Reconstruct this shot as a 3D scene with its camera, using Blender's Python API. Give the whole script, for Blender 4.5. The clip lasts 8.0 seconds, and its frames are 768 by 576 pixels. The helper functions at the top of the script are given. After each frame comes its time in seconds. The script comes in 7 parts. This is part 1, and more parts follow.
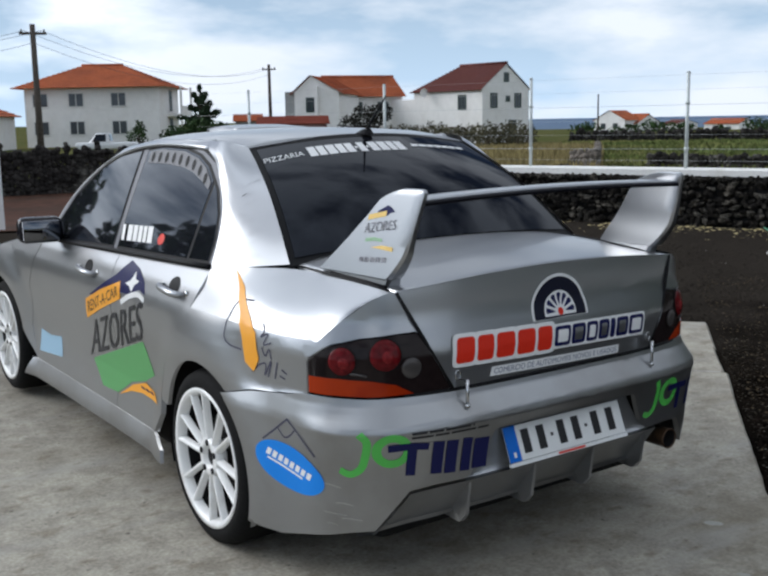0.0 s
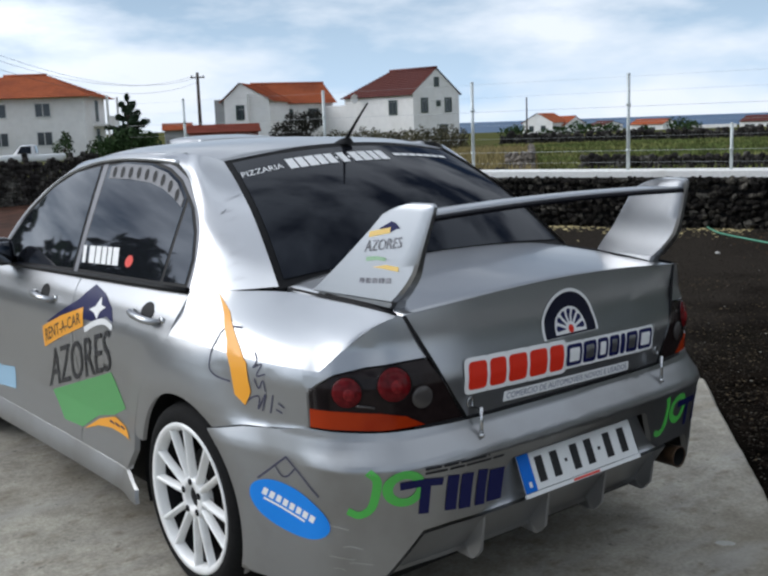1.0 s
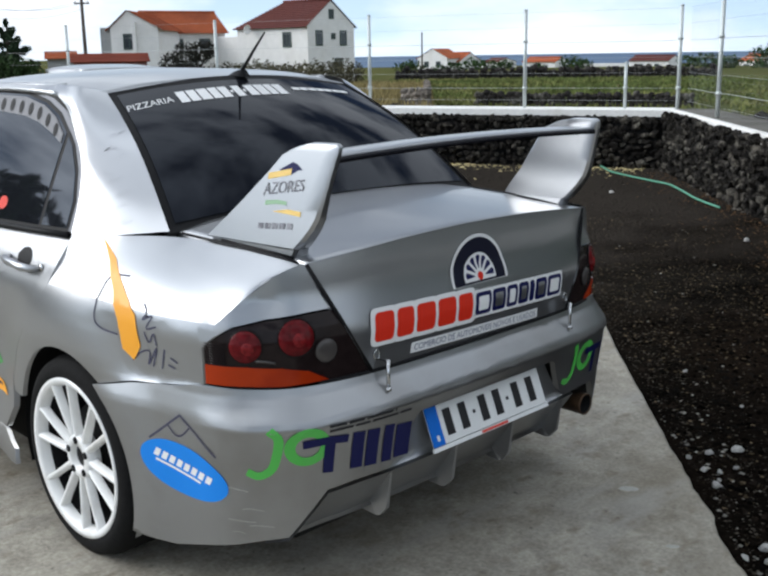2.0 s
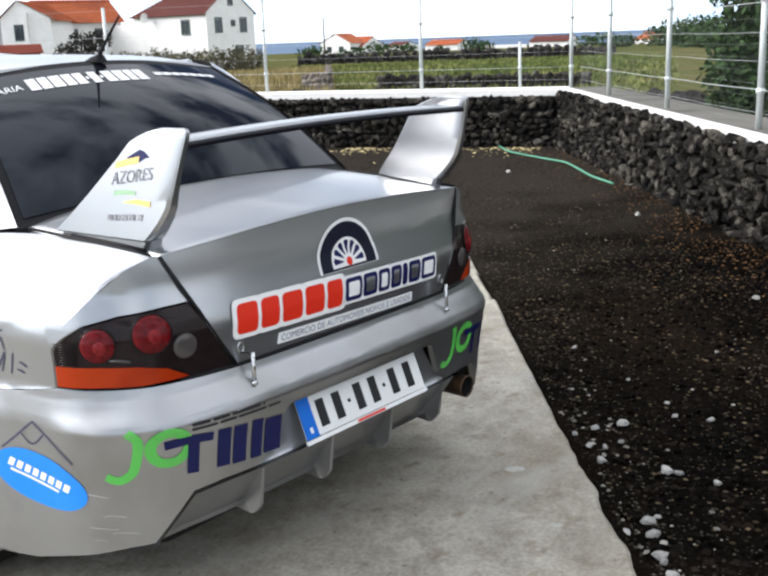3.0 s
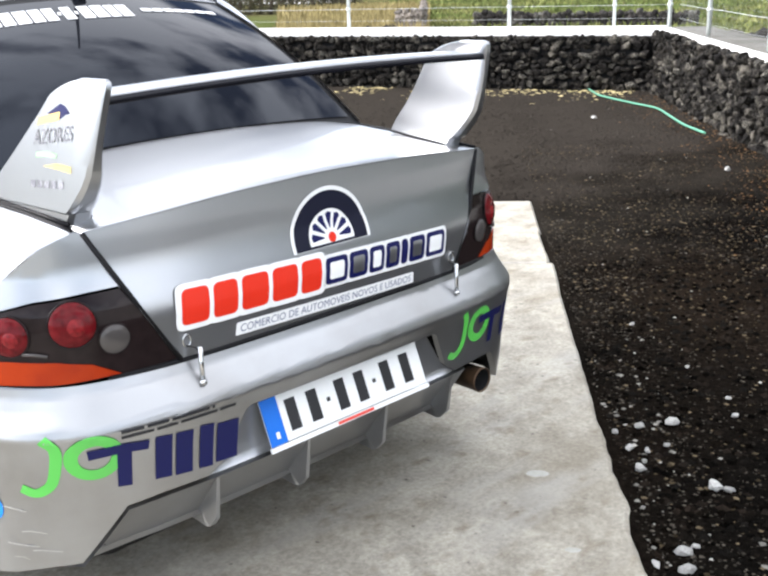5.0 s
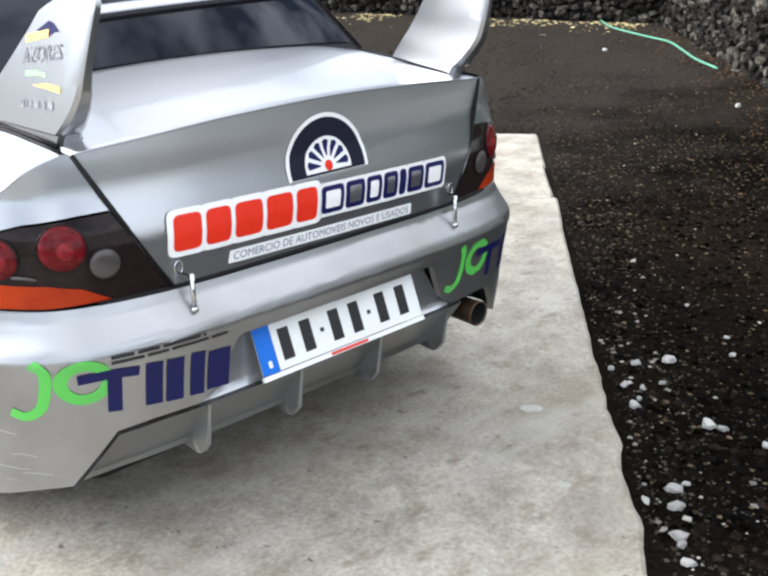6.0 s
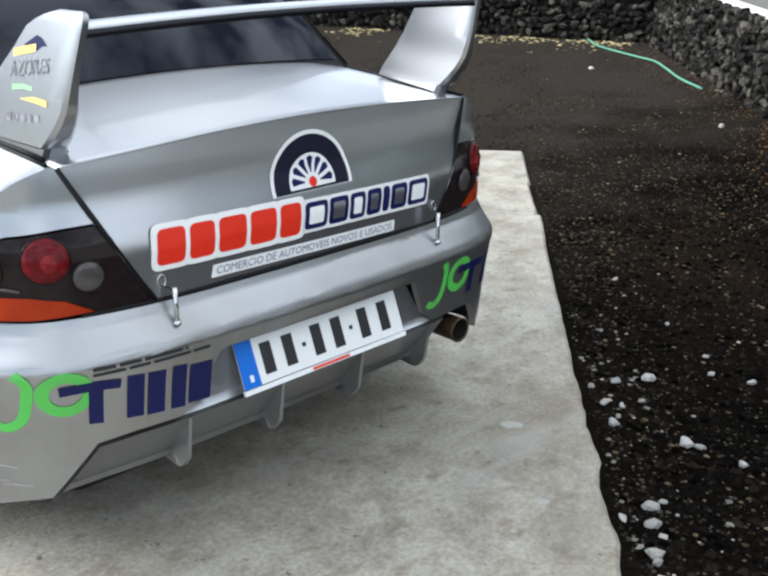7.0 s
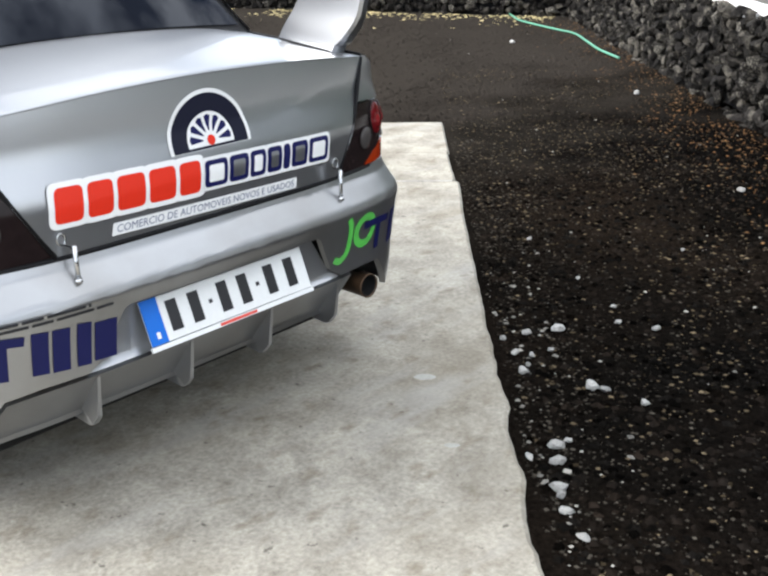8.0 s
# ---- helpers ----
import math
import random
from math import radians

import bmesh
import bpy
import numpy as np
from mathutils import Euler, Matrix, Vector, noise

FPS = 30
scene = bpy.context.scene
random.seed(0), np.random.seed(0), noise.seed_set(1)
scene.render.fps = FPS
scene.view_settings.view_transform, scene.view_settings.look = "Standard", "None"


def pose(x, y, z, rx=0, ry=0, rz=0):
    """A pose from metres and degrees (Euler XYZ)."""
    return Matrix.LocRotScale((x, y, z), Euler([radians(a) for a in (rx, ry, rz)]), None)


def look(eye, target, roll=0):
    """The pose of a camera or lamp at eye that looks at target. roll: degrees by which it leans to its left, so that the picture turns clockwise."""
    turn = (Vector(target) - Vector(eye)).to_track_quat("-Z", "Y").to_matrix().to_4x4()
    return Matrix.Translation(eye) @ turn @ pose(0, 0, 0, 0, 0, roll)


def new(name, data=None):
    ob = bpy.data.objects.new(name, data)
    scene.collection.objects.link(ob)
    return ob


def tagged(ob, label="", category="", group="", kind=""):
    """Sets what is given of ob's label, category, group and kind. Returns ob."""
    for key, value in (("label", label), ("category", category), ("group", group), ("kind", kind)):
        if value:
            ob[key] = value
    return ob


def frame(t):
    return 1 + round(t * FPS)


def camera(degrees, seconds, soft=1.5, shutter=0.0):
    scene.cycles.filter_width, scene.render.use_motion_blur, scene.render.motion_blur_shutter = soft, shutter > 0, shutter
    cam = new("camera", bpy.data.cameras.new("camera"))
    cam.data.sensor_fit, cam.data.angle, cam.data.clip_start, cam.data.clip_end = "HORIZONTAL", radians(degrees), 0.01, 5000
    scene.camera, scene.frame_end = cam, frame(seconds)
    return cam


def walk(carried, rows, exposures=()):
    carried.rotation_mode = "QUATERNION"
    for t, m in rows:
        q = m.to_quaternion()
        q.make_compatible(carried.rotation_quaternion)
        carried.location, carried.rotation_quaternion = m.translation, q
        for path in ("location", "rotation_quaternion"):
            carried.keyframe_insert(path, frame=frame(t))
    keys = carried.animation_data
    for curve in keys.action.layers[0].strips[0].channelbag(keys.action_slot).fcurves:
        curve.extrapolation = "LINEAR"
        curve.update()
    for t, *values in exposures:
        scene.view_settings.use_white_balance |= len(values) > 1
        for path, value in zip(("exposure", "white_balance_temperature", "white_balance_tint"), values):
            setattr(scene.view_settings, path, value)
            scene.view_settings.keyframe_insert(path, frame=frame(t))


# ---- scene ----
cam = camera(42.2, 8.0, soft=2.5)
PATH = [
    (0, (-2.261, -3.123, 1.481), (-1.135, -1.504, 1.148), -1.0),
    (0.5, (-2.329, -2.937, 1.489), (-1.104, -1.395, 1.141), -2.6),
    (1, (-2.279, -2.813, 1.494), (-1.046, -1.273, 1.169), -2.0),
    (1.5, (-2.202, -2.721, 1.482), (-0.902, -1.266, 1.041), -0.5),
    (1.7, (-2.189, -2.687, 1.492), (-0.87, -1.253, 1.041), -0.5),
    (2.8, (-2.111, -2.653, 1.481), (-0.612, -1.415, 1.01), -1.9),
    (3, (-2.032, -2.702, 1.471), (-0.549, -1.451, 0.983), -2.1),
    (3.5, (-1.879, -2.634, 1.457), (-0.313, -1.517, 0.908), -1.9),
    (4, (-1.765, -2.502, 1.461), (-0.189, -1.392, 0.926), -0.9),
    (4.5, (-1.606, -2.525, 1.448), (-0.179, -1.236, 0.901), 0.0),
    (4.7, (-1.56, -2.585, 1.457), (-0.201, -1.234, 0.883), -0.9),
    (5.8, (-1.482, -2.613, 1.452), (-0.174, -1.261, 0.772), -1.8),
    (6, (-1.481, -2.597, 1.446), (-0.194, -1.252, 0.717), -0.6),
    (6.5, (-1.486, -2.583, 1.449), (-0.219, -1.223, 0.71), 0.7),
    (7, (-1.486, -2.614, 1.46), (-0.171, -1.282, 0.755), 0.5),
    (7.5, (-1.459, -2.668, 1.423), (-0.097, -1.414, 0.667), -0.4),
    (8, (-1.483, -2.742, 1.406), (-0.095, -1.503, 0.673), -0.6),
]
walk(cam, [(t, look(eye, target, roll)) for t, eye, target, roll in PATH],
     exposures=[(0.0, -1.66, 6250, 11), (1.0, -1.66, 6250, 11), (1.5, -1.81, 6200, 10), (1.7, -1.66, 6250, 10), (2.8, -0.80, 6550, 12), (3.5, -0.18, 6750, 14), (4.0, 0.08, 6700, 14), (4.7, 0.13, 6650, 14), (6.0, -0.10, 6550, 13), (6.5, -0.34, 6400, 11), (7.0, -0.43, 6350, 10), (8.0, -0.16, 6600, 12)])
# ---------------------------------------------------------------- light
SUN_AZ, SUN_EL = 320.0, 28.0          # compass from +y towards +x
world = bpy.data.worlds.new("world")
scene.world = world
world.use_nodes = True
wn, wl = world.node_tree.nodes, world.node_tree.links
wn.clear()
w_out = wn.new("ShaderNodeOutputWorld")
w_bg = wn.new("ShaderNodeBackground")
sky = wn.new("ShaderNodeTexSky")
sky.sky_type = 'NISHITA'
sky.sun_disc = False
sky.sun_elevation = radians(SUN_EL)
sky.sun_rotation = radians(SUN_AZ)
sky.altitude = 20
sky.air_density, sky.dust_density, sky.ozone_density = 1.0, 0.3, 2.0
w_tc = wn.new("ShaderNodeTexCoord")
w_map = wn.new("ShaderNodeMapping")
w_map.inputs["Scale"].default_value = (1.5, 1.5, 5.0)
w_noise = wn.new("ShaderNodeTexNoise")
w_noise.inputs["Scale"].default_value = 1.9
w_noise.inputs["Detail"].default_value = 9
w_noise.inputs["Roughness"].default_value = 0.55
w_sep = wn.new("ShaderNodeSeparateXYZ")
w_up = wn.new("ShaderNodeMapRange")               # more cloud overhead than at the horizon
w_up.inputs["From Min"].default_value, w_up.inputs["From Max"].default_value = 0.08, 0.55
w_up.inputs["To Min"].default_value, w_up.inputs["To Max"].default_value = 0.0, 0.03
w_add = wn.new("ShaderNodeMath")
w_ramp = wn.new("ShaderNodeMapRange")
w_ramp.inputs["From Min"].default_value, w_ramp.inputs["From Max"].default_value = 0.42, 0.58
w_tint = wn.new("ShaderNodeMix")
w_tint.data_type, w_tint.blend_type = 'RGBA', 'MULTIPLY'
w_tint.inputs["Factor"].default_value = 1.0
w_tint.inputs["B"].default_value = (0.86, 0.98, 1.16, 1)
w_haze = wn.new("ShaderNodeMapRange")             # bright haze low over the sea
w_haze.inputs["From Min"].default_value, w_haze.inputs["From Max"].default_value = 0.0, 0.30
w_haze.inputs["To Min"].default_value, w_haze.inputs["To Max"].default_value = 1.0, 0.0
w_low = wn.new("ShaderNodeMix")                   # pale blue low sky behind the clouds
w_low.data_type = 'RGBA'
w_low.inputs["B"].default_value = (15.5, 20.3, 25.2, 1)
w_mix = wn.new("ShaderNodeMix")
w_mix.data_type = 'RGBA'
w_dot = wn.new("ShaderNodeVectorMath")            # thin cloud glows round the veiled sun
w_dot.operation = 'DOT_PRODUCT'
w_dot.inputs[1].default_value = (math.sin(radians(SUN_AZ)) * math.cos(radians(SUN_EL)), math.cos(radians(SUN_AZ)) * math.cos(radians(SUN_EL)), math.sin(radians(SUN_EL)))
w_glow = wn.new("ShaderNodeMapRange")
w_glow.interpolation_type = 'SMOOTHSTEP'
w_glow.inputs["From Min"].default_value, w_glow.inputs["From Max"].default_value = 0.35, 0.98
w_glow.inputs["To Min"].default_value, w_glow.inputs["To Max"].default_value = 1.0, 2.4
w_cloud = wn.new("ShaderNodeVectorMath")
w_cloud.operation = 'SCALE'
w_cloud.inputs[0].default_value = (23.0, 24.5, 26.0)
wl.new(w_tc.outputs["Generated"], w_dot.inputs[0])
wl.new(w_dot.outputs["Value"], w_glow.inputs["Value"])
wl.new(w_glow.outputs["Result"], w_cloud.inputs["Scale"])
wl.new(w_cloud.outputs["Vector"], w_mix.inputs["B"])
wl.new(w_tc.outputs["Generated"], w_map.inputs["Vector"])
wl.new(w_tc.outputs["Generated"], w_sep.inputs["Vector"])
wl.new(w_sep.outputs["Z"], w_up.inputs["Value"])
wl.new(w_map.outputs["Vector"], w_noise.inputs["Vector"])
wl.new(w_noise.outputs["Fac"], w_add.inputs[0])
wl.new(w_up.outputs["Result"], w_add.inputs[1])
wl.new(w_add.outputs["Value"], w_ramp.inputs["Value"])
wl.new(sky.outputs["Color"], w_tint.inputs["A"])
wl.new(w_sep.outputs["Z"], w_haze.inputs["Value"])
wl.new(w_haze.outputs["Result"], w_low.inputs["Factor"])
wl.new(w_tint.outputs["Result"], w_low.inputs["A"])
wl.new(w_ramp.outputs["Result"], w_mix.inputs["Factor"])
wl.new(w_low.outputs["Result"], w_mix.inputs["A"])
wl.new(w_mix.outputs["Result"], w_bg.inputs["Color"])
w_bg.inputs["Strength"].default_value = 0.125
wl.new(w_bg.outputs["Background"], w_out.inputs["Surface"])

sun_data = bpy.data.lights.new("sun", 'SUN')
sun_data.energy, sun_data.angle, sun_data.color = 4.6, radians(34.0), (1.0, 0.97, 0.92)
sun = new("sun", sun_data)
sd = Vector((math.sin(radians(SUN_AZ)) * math.cos(radians(SUN_EL)), math.cos(radians(SUN_AZ)) * math.cos(radians(SUN_EL)), math.sin(radians(SUN_EL))))
sun.matrix_world = look(sd * 60, (0, 0, 0))


# ---------------------------------------------------------------- materials
def mat(name, color, rough=0.6, metal=0.0, grain=0.0, scale=20.0, bump=0.0, spots=None, spot_scale=2.0, spot_edge=(0.45, 0.65),
        coat=0.0, trans=0.0, spec=None, island=0.0, detail=6, bump_dist=0.01, random_obj=0.0, coat_rough=0.05, nrough=0.5):
    """A surface: base colour, fine grain in value, larger spots of a second colour, relief."""
    m = bpy.data.materials.new(name)
    m.use_nodes = True
    n, l = m.node_tree.nodes, m.node_tree.links
    b = n["Principled BSDF"]
    b.inputs["Roughness"].default_value = rough
    b.inputs["Metallic"].default_value = metal
    b.inputs["Coat Weight"].default_value = coat
    b.inputs["Specular IOR Level"].default_value = (0.5 if rough < 0.7 else 0.12) if spec is None else spec
    b.inputs["Coat Roughness"].default_value = coat_rough
    b.inputs["Transmission Weight"].default_value = trans
    b.inputs["Base Color"].default_value = (*color, 1)
    tc = n.new("ShaderNodeTexCoord")
    col = None
    if spots:
        rgb = n.new("ShaderNodeMix")
        rgb.data_type = 'RGBA'
        rgb.inputs["A"].default_value = (*color, 1)
        rgb.inputs["B"].default_value = (*spots, 1)
        big = n.new("ShaderNodeTexNoise")
        big.inputs["Scale"].default_value = spot_scale
        big.inputs["Detail"].default_value = detail
        big.inputs["Roughness"].default_value = nrough
        ramp = n.new("ShaderNodeMapRange")
        ramp.inputs["From Min"].default_value, ramp.inputs["From Max"].default_value = spot_edge
        l.new(tc.outputs["Object"], big.inputs["Vector"])
        l.new(big.outputs["Fac"], ramp.inputs["Value"])
        l.new(ramp.outputs["Result"], rgb.inputs["Factor"])
        col = rgb.outputs["Result"]
    fine = n.new("ShaderNodeTexNoise")
    fine.inputs["Scale"].default_value = scale
    fine.inputs["Detail"].default_value = detail
    fine.inputs["Roughness"].default_value = nrough
    l.new(tc.outputs["Object"], fine.inputs["Vector"])
    if grain or island or random_obj:
        hsv = n.new("ShaderNodeHueSaturation")
        if col:
            l.new(col, hsv.inputs["Color"])
        else:
            hsv.inputs["Color"].default_value = (*color, 1)
        val = n.new("ShaderNodeMapRange")
        val.inputs["From Min"].default_value, val.inputs["From Max"].default_value = 0.3, 0.7
        val.inputs["To Min"].default_value, val.inputs["To Max"].default_value = 1 - grain, 1 + grain
        l.new(fine.outputs["Fac"], val.inputs["Value"])
        last = val.outputs["Result"]
        for weight, kind in ((island, "island"), (random_obj, "object")):
            if weight:
                src = n.new("ShaderNodeNewGeometry" if kind == "island" else "ShaderNodeObjectInfo")
                rr = n.new("ShaderNodeMapRange")
                rr.inputs["To Min"].default_value, rr.inputs["To Max"].default_value = 1 - weight, 1 + weight
                l.new(src.outputs["Random Per Island" if kind == "island" else "Random"], rr.inputs["Value"])
                mul = n.new("ShaderNodeMath")
                mul.operation = 'MULTIPLY'
                l.new(last, mul.inputs[0])
                l.new(rr.outputs["Result"], mul.inputs[1])
                last = mul.outputs["Value"]
        l.new(last, hsv.inputs["Value"])
        col = hsv.outputs["Color"]
    if col:
        l.new(col, b.inputs["Base Color"])
    if bump:
        bp = n.new("ShaderNodeBump")
        bp.inputs["Strength"].default_value = bump
        bp.inputs["Distance"].default_value = bump_dist
        l.new(fine.outputs["Fac"], bp.inputs["Height"])
        l.new(bp.outputs["Normal"], b.inputs["Normal"])
    return m


PAINT = mat("silver_paint", (0.405, 0.415, 0.43), 0.31, 0.92, 0.02, 900, coat=0.30, spots=(0.38, 0.39, 0.405), spot_scale=1.3)
PAINT_DIRTY = mat("silver_paint_scuffed", (0.375, 0.383, 0.393), 0.36, 0.92, 0.02, 600, coat=0.12, spots=(0.27, 0.265, 0.255), spot_scale=3, spot_edge=(0.42, 0.72))
GLASS = mat("tinted_glass", (0.010, 0.011, 0.014), 0.03, 0.0, 0, spec=0.22)
# reflections coloured bluish here, for the blue sky they should mirror
GLASS.node_tree.nodes["Principled BSDF"].inputs["Specular Tint"].default_value = (0.66, 0.78, 1.0, 1)
BLACK = mat("black_plastic", (0.010, 0.010, 0.011), 0.5, 0, 0.1, 200, spec=0.12)
GLOSSBLACK = mat("gloss_black", (0.010, 0.010, 0.014), 0.15, 0, 0, spec=0.2)
RUBBER = mat("rubber", (0.009, 0.009, 0.009), 0.8, 0, 0.2, 60, bump=0.15, spec=0.12)
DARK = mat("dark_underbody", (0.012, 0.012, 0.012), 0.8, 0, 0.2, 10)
WHITEWHEEL = mat("white_wheel_paint", (0.80, 0.80, 0.78), 0.35, 0, 0.03, 30, spots=(0.62, 0.60, 0.56), spot_scale=9, spot_edge=(0.55, 0.8), coat=0.3)
STEEL = mat("bright_steel", (0.6, 0.6, 0.6), 0.25, 1.0, 0.05, 50)
CONCRETE = mat("concrete_slab", (0.405, 0.378, 0.318), 0.9, 0, 0.30, 70, bump=0.5, spots=(0.235, 0.215, 0.178), spot_scale=6.0, spot_edge=(0.40, 0.70), bump_dist=0.006, detail=13, nrough=0.68)
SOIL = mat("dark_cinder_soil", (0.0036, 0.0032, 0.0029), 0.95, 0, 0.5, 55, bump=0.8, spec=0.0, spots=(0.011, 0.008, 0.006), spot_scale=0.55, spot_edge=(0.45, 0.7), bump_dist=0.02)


def stained(m, color, scale, edge, stretch=(1, 1, 1), weight=0.8, detail=10):
    """One more layer of stains over a surface."""
    n, l = m.node_tree.nodes, m.node_tree.links
    b = n["Principled BSDF"]
    src = b.inputs["Base Color"].links[0].from_socket
    tc, mp = n.new("ShaderNodeTexCoord"), n.new("ShaderNodeMapping")
    mp.inputs["Scale"].default_value = stretch
    mp.inputs["Rotation"].default_value = (0, 0, radians(40))
    ns = n.new("ShaderNodeTexNoise")
    ns.inputs["Scale"].default_value, ns.inputs["Detail"].default_value, ns.inputs["Roughness"].default_value = scale, detail, 0.6
    rg = n.new("ShaderNodeMapRange")
    rg.inputs["From Min"].default_value, rg.inputs["From Max"].default_value = edge
    rg.inputs["To Max"].default_value = weight
    mx = n.new("ShaderNodeMix")
    mx.data_type = 'RGBA'
    mx.inputs["B"].default_value = (*color, 1)
    l.new(tc.outputs["Object"], mp.inputs["Vector"])
    l.new(mp.outputs["Vector"], ns.inputs["Vector"])
    l.new(ns.outputs["Fac"], rg.inputs["Value"])
    l.new(rg.outputs["Result"], mx.inputs["Factor"])
    l.new(src, mx.inputs["A"])
    l.new(mx.outputs["Result"], b.inputs["Base Color"])


stained(CONCRETE, (0.16, 0.135, 0.095), 1.1, (0.50, 0.72), (1, 1, 1), 0.6)       # brown damp and oil
stained(CONCRETE, (0.41, 0.395, 0.36), 2.2, (0.52, 0.70), (0.5, 2.2, 1), 0.6)       # pale cement streaks
stained(CONCRETE, (0.17, 0.140, 0.098), 8.0, (0.57, 0.68), (1, 1.6, 1), 0.55, 12)     # small rusty blotches
stained(CONCRETE, (0.06, 0.055, 0.048), 26.0, (0.66, 0.72), (1, 1, 1), 0.7, 4)      # pits and grit


def graded(m, color):
    """Blends the colour into a second, paler one with growing y, the edge broken by noise."""
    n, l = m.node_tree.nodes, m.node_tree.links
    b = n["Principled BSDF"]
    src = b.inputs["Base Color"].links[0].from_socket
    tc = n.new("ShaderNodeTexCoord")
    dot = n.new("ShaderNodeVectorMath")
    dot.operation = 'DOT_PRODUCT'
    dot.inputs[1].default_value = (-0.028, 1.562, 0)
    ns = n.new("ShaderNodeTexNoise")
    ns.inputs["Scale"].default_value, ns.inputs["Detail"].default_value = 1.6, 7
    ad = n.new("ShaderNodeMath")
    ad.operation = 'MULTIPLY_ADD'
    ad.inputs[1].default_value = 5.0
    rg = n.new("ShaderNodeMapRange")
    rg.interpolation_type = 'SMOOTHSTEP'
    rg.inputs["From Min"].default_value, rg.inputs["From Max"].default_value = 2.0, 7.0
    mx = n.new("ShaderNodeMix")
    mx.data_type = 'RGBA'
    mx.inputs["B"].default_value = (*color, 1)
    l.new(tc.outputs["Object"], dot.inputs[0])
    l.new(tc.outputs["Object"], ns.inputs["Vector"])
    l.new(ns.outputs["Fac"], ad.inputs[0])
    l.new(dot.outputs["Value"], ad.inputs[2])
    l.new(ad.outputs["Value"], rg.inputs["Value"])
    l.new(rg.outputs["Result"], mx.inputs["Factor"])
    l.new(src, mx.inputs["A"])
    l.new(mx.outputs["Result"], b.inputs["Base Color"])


graded(SOIL, (0.034, 0.029, 0.024))
ORANGE_LENS = mat("amber_lens", (0.36, 0.034, 0.005), 0.15, 0, 0, spec=0.2, spots=(0.26, 0.018, 0.004), spot_scale=7)
RED_LENS = mat("red_lens", (0.105, 0.006, 0.008), 0.15, 0, 0.35, 60, spec=0.15)
RED_CORE = mat("red_reflector", (0.17, 0.010, 0.012), 0.25, 0, 0.4, 90, spec=0.2)
SMOKED = mat("smoked_lens", (0.015, 0.010, 0.010), 0.12, 0, 0.2, 40, spec=0.18)
CLEAR_LENS = mat("clear_lens", (0.075, 0.068, 0.065), 0.15, 0.2, 0, spec=0.3)


# ---------------------------------------------------------------- mesh helpers
def part(name, bm, material, parent=None, label="", smooth=True, kind="", normals=None):
    """Links a bmesh as one mesh object, under a thing or a part."""
    me = bpy.data.meshes.new(name)
    if smooth:
        for f in bm.faces:
            f.smooth = True
    bm.to_mesh(me)
    bm.free()
    if normals:
        me.normals_split_custom_set_from_vertices(normals)
    for m in (material if isinstance(material, (list, tuple)) else [material]):
        me.materials.append(m)
    ob = new(name, me)
    if parent:
        ob.parent = parent
    if label:
        ob["label"] = label
    if kind:
        ob["kind"] = kind
    return ob


def thing(name, label, category, m=None, group="", kind=""):
    ob = new(name)
    ob.empty_display_size = 0.2
    if m:
        ob.matrix_world = m
    return tagged(ob, label, category, group, kind)


def group(name, parent, m=None):
    """A part that holds sub-parts."""
    ob = new(name)
    ob.empty_display_size = 0.1
    ob.parent = parent
    if m:
        ob.matrix_local = m
    return ob


def box(bm, lo, hi, m=None, bevel=0.0, seg=2):
    lo, hi = Vector(lo), Vector(hi)
    r = bmesh.ops.create_cube(bm, size=1.0, matrix=Matrix.Translation((lo + hi) / 2) @ Matrix.Diagonal((*(hi - lo), 1)))
    vs = r["verts"]
    if bevel:
        es = list({e for v in vs for e in v.link_edges})
        r2 = bmesh.ops.bevel(bm, geom=es, offset=bevel, segments=seg, affect='EDGES', profile=0.5)
        vs = list({v for f in r2["faces"] for v in f.verts} | {v for v in vs if v.is_valid})
    if m:
        bmesh.ops.transform(bm, matrix=m, verts=vs)
    return vs


def tube(bm, pts, radius, seg=10, caps=True, radii=None):
    """A round bar along points."""
    rings = []
    pts = [Vector(p) for p in pts]
    up = Vector((0.13, 0.21, 0.97)).normalized()
    for i, p in enumerate(pts):
        t = (pts[min(i + 1, len(pts) - 1)] - pts[max(i - 1, 0)]).normalized()
        a = t.cross(up)
        if a.length < 0.1:
            a = t.cross(Vector((1, 0, 0)))
        a.normalize()
        b = t.cross(a)
        r = radii[i] if radii else radius
        rings.append([bm.verts.new(p + r * (math.cos(k * 2 * math.pi / seg) * a + math.sin(k * 2 * math.pi / seg) * b)) for k in range(seg)])
    for r0, r1 in zip(rings, rings[1:]):
        for k in range(seg):
            bm.faces.new((r0[k], r0[(k + 1) % seg], r1[(k + 1) % seg], r1[k]))
    if caps:
        bm.faces.new(rings[0][::-1])
        bm.faces.new(rings[-1])


